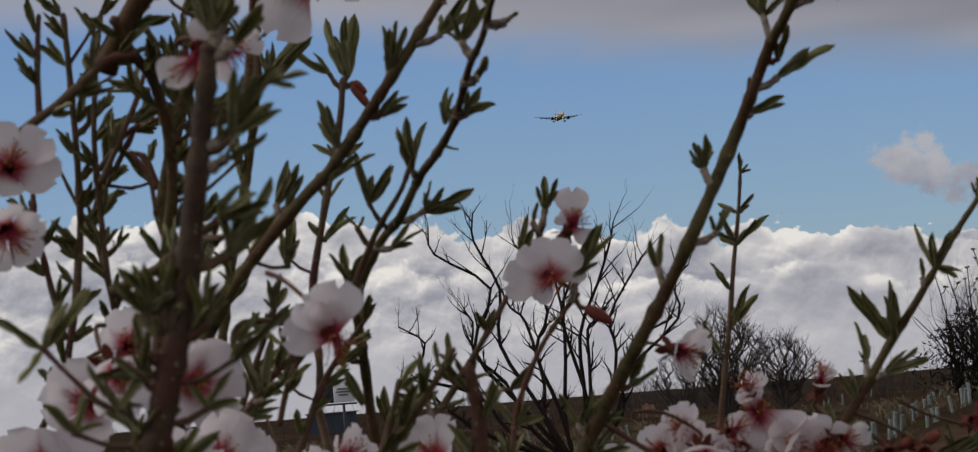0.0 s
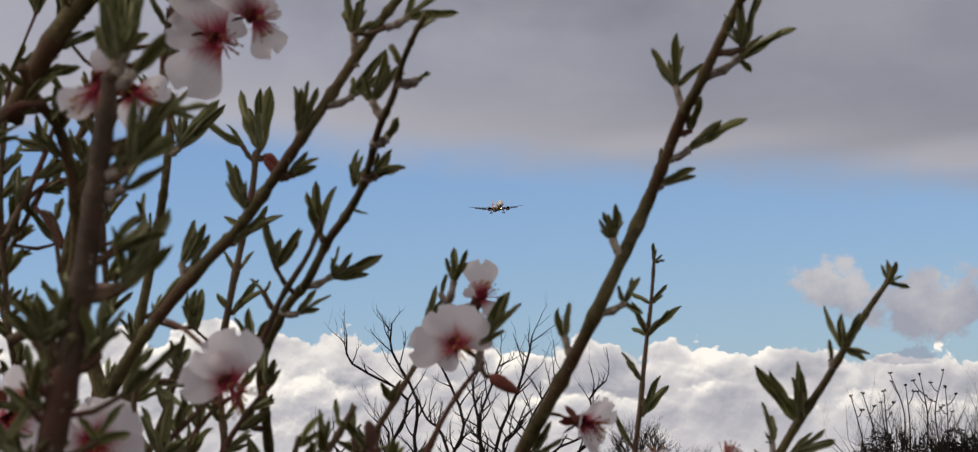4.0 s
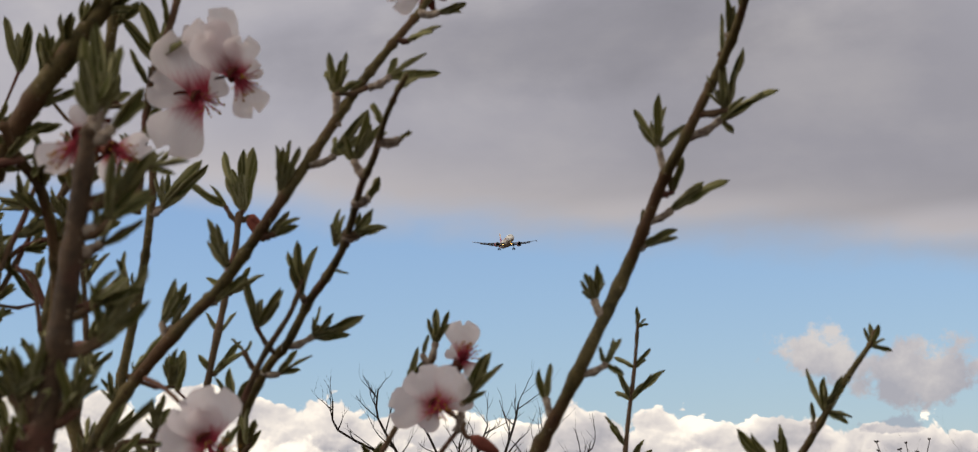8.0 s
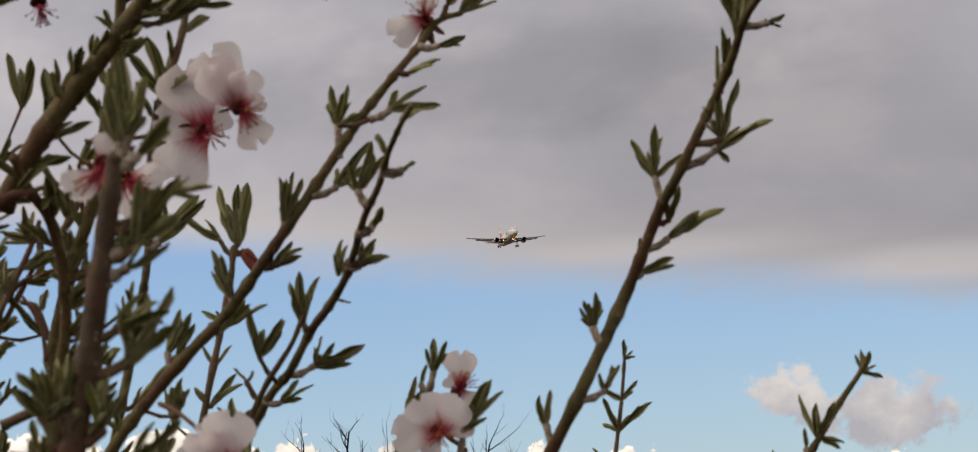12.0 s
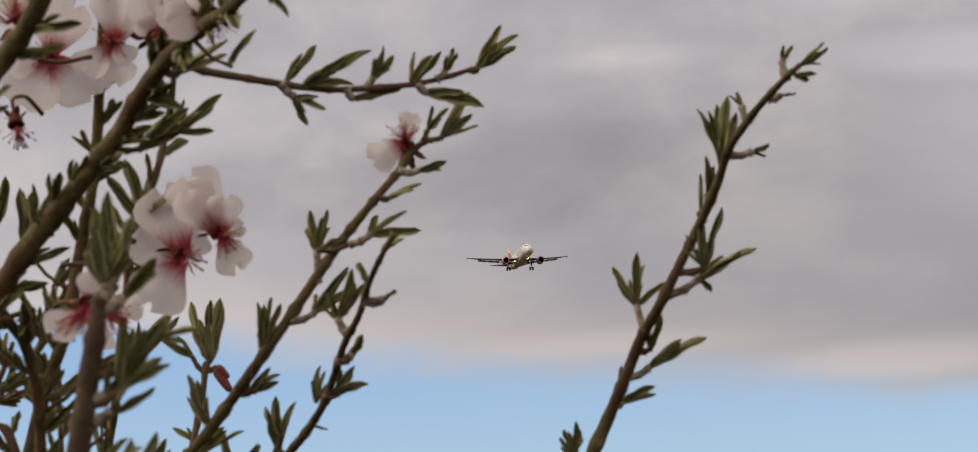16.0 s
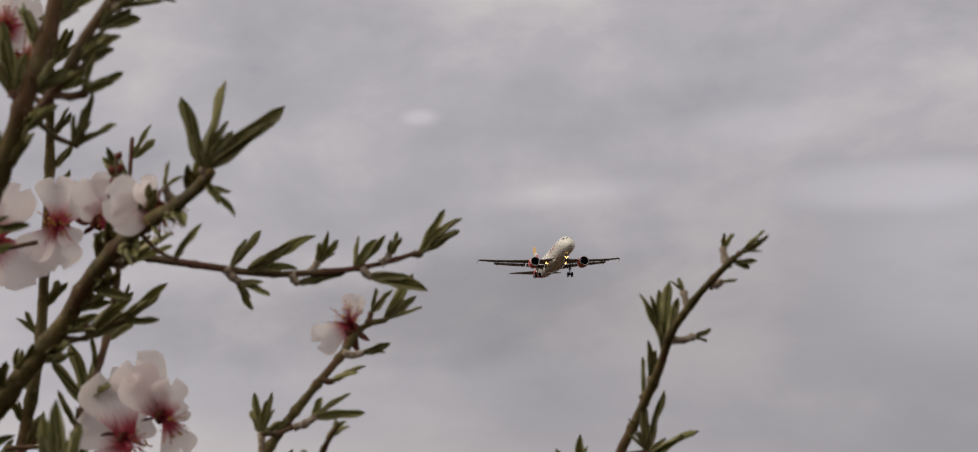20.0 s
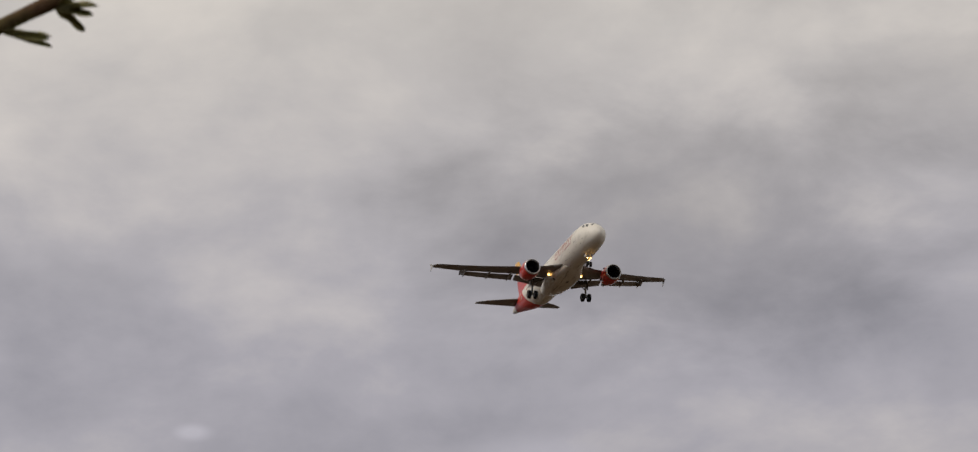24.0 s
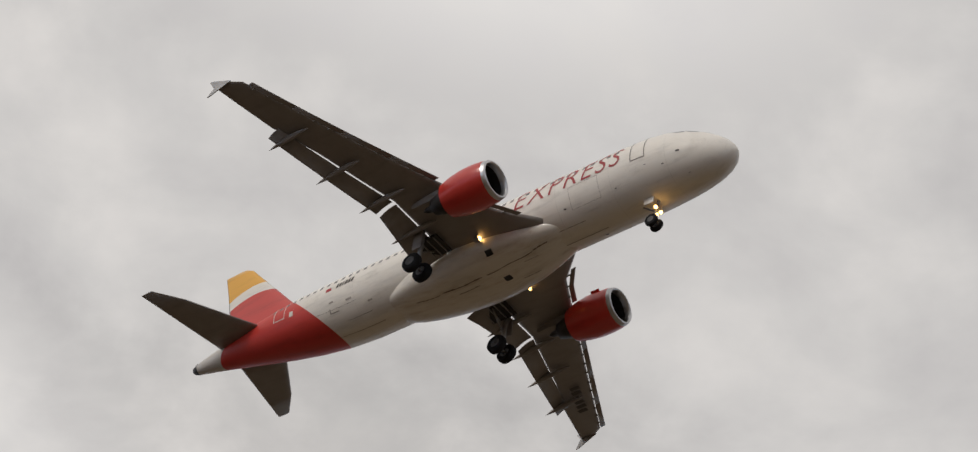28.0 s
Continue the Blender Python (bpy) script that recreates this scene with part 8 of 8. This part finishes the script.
# tree guards: pale plastic tubes in rows, each on its stake
def tree_guard():
    ob = thing("tree_guard", pose(0, 0, 0), "pale green plastic tree guard on a stake in the soil", "tree guard", "tree guards in rows")
    part("tube", turned([(-0.05, 0.044), (0.50, 0.044), (0.52, 0.049), (0.52, 0.042), (0.49, 0.039), (0.0, 0.039)], "Z", 10), M_TUBE, ob)
    part("stake", box((0.024, 0.024, 0.66), (0.062, 0, 0.27)), M_STAKE, ob, "grey wooden stake", smooth=False)
    return ob


guard_rng = random.Random(21)
guard = None
for row, (x0, y0, x1, y1, count) in enumerate(((8.0, 70, 10.2, 76, 10), (5.6, 62, 8.6, 80, 13), (9.4, 88, 13.4, 106, 14), (14.2, 110, 18.8, 138, 9), (12, 150, 20, 205, 9), (-4.6, 92, -1.0, 76, 6), (-2.2, 110, 2.8, 92, 9), (3.6, 128, 5.6, 150, 6), (-4.5, 205, 2.5, 216, 9), (11, 72, 15, 88, 7))):
    for k in range(count):
        u = (k + guard_rng.uniform(-0.2, 0.2)) / max(1, count - 1)
        x, y = x0 + (x1 - x0) * u + guard_rng.uniform(-0.25, 0.25), y0 + (y1 - y0) * u
        m = pose(x, y, ground_height(x, y), guard_rng.uniform(-12, 12), guard_rng.uniform(-14, 14), guard_rng.uniform(0, 180))
        if guard is None:
            guard = tree_guard()
            guard.matrix_basis = m
        else:
            copy_thing(guard, m)

# weeds and stubble on the field
weed_rng, verts, faces = random.Random(31), [], []
for k in range(14000):
    d = 22 + 170 * weed_rng.random() ** 1.6
    x = weed_rng.uniform(-0.20, 0.26) * d
    if noise.noise((x * 0.12, d * 0.05, 1.0)) < -0.05:
        continue
    c = Vector((x, d, ground_height(x, d)))
    h = weed_rng.uniform(0.06, 0.34)
    u = Vector((weed_rng.uniform(-0.5, 0.5) * h, weed_rng.uniform(-0.3, 0.3) * h, h))
    s = Vector((weed_rng.uniform(0.006, 0.016), weed_rng.uniform(-0.006, 0.006), 0))
    i = len(verts)
    verts += [c - s, c + s, c + u * 0.6 + s * 0.6, c + u]
    faces += [(i, i + 1, i + 2), (i, i + 2, i + 3)]
data = bpy.data.meshes.new("field_weeds")
data.from_pydata([tuple(p) for p in verts], [], faces)
data.materials.append(M_GRASS)
tagged(new("field_weeds", data), "dry yellowish weeds and stubble on brown soil", "weeds", kind="stuff")

# clumps of dry brush, on the bank and between the rows
brush_rng, verts, faces = random.Random(35), [], []
for k in range(1500):
    d = 40 + 110 * brush_rng.random() ** 1.3
    x = brush_rng.uniform(-0.19, 0.24) * d
    if noise.noise((x * 0.2, d * 0.07, 5.0)) < -0.05:
        continue
    foot, tall = Vector((x, d, ground_height(x, d) - 0.02)), brush_rng.uniform(0.15, 0.62)
    for _ in range(18):
        c = foot + Vector((brush_rng.gauss(0, 0.22), brush_rng.gauss(0, 0.22), 0))
        u = Vector((brush_rng.gauss(0, 0.5), brush_rng.gauss(0, 0.3), 1.0)) * tall * brush_rng.uniform(0.4, 1.0)
        s = Vector((brush_rng.uniform(0.012, 0.03), 0.004, 0.004))
        i = len(verts)
        verts += [c - s, c + s, c + u * 0.6 + s, c + u * 0.6 - s, c + u + Vector((u.x * 0.3, 0, -0.02))]
        faces += [(i, i + 1, i + 2, i + 3), (i + 3, i + 2, i + 4)]
data = bpy.data.meshes.new("dry_brush")
data.from_pydata([tuple(p) for p in verts], [], faces)
data.materials.append(M_STRAW)
tagged(new("dry_brush", data), "straw-coloured dry brush in clumps on brown soil", "brush", kind="stuff")

# a fuzz of bare scrub along the skyline
scrub_rng = random.Random(51)
bm = bmesh.new()
for k in range(190):
    d = scrub_rng.uniform(170, 330)
    x = (scrub_rng.uniform(-0.17, 0.16) if k % 2 else scrub_rng.uniform(0.0, 0.16)) * d
    for _ in range(5):
        grow(bm, Vector((x + scrub_rng.uniform(-0.8, 0.8), d, ground_height(x, d) - 0.1)), Vector((scrub_rng.uniform(-0.5, 0.5), 0, 1)), scrub_rng.uniform(1.0, 2.6), 0.03, 1, scrub_rng, 0.0, 3, 4)
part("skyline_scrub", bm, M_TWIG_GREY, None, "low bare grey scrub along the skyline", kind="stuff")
tagged(bpy.data.objects["skyline_scrub"], category="scrub")


# billboard on a post, far across the field
def billboard(at):
    ob = thing("billboard", pose(*at), "small roadside billboard, black and white panels on a post", "sign")
    part("post", tube([(0, 0, -0.2), (0, 0, 2.0)], [0.07, 0.06], 10), M_SIGN_DARK, ob, "dark steel post")
    part("crossbar", box((1.3, 0.08, 0.08), (-0.1, 0, 2.04), 0.01), M_SIGN_DARK, ob, "dark steel crossbar")
    part("dark_panel", box((0.46, 0.08, 0.82), (-0.62, 0, 2.52), 0.01), M_SIGN_DARK, ob, "black panel")
    white = part("white_panel", box((0.86, 0.06, 0.82), (0.06, 0, 2.52), 0.01), M_SIGN, ob, "white panel")
    for k, w in enumerate((0.5, 0.62, 0.4)):
        part("print_bar", box((w, 0.02, 0.06), (0.02, -0.045, 2.66 - 0.12 * k)), M_STAKE, white, "grey printed bar", smooth=False)


billboard((-9.95, 120, 0))


# low blue shed on the skyline
def shed(at):
    ob = thing("shed", pose(*at), "long low shed with blue wall far away", "building")
    part("wall", box((4.0, 3.0, 1.9), (0, 0, 0.9), 0.03), M_HILL, ob, "blue wall", smooth=False)
    part("roof", box((4.3, 3.3, 0.10), (0, 0, 1.90), 0.02), M_TWIG_GREY, ob, "grey flat roof", smooth=False)


shed((-21.8, 250, -0.1))

# heap of reddish earth
bm = bmesh.new()
bmesh.ops.create_icosphere(bm, subdivisions=4, radius=1.0)
for v in bm.verts:
    bump = noise.noise(v.co * 2.3) * 0.16 + noise.noise(v.co * 6) * 0.06
    v.co = Vector((v.co.x * (0.62 + bump), v.co.y * (0.6 + bump), v.co.z * (0.78 + bump)))
heap = part("soil_mound", bm, M_MOUND, None, "heap of reddish bare earth lying in the field")
heap.location = (3.64, 173.19, 0.0)
tagged(heap, category="mound")


# ---- what moves ----
def motions():
    """The airliner comes in along a straight glide."""
    turn = Matrix(((0.16441, 0.98636, -0.00775), (-0.98527, 0.16459, 0.04646), (0.04711, 0.00000, 0.99889))).to_4x4()
    rows = []
    for k in range(29):
        at = Vector((0.00000, 2047.48210, 201.28150)) + Vector((2.75252, -70.33596, -3.33974)) * k
        rows.append((float(k), Matrix.Translation(at) @ turn))
    walk(plane, rows)


motions()
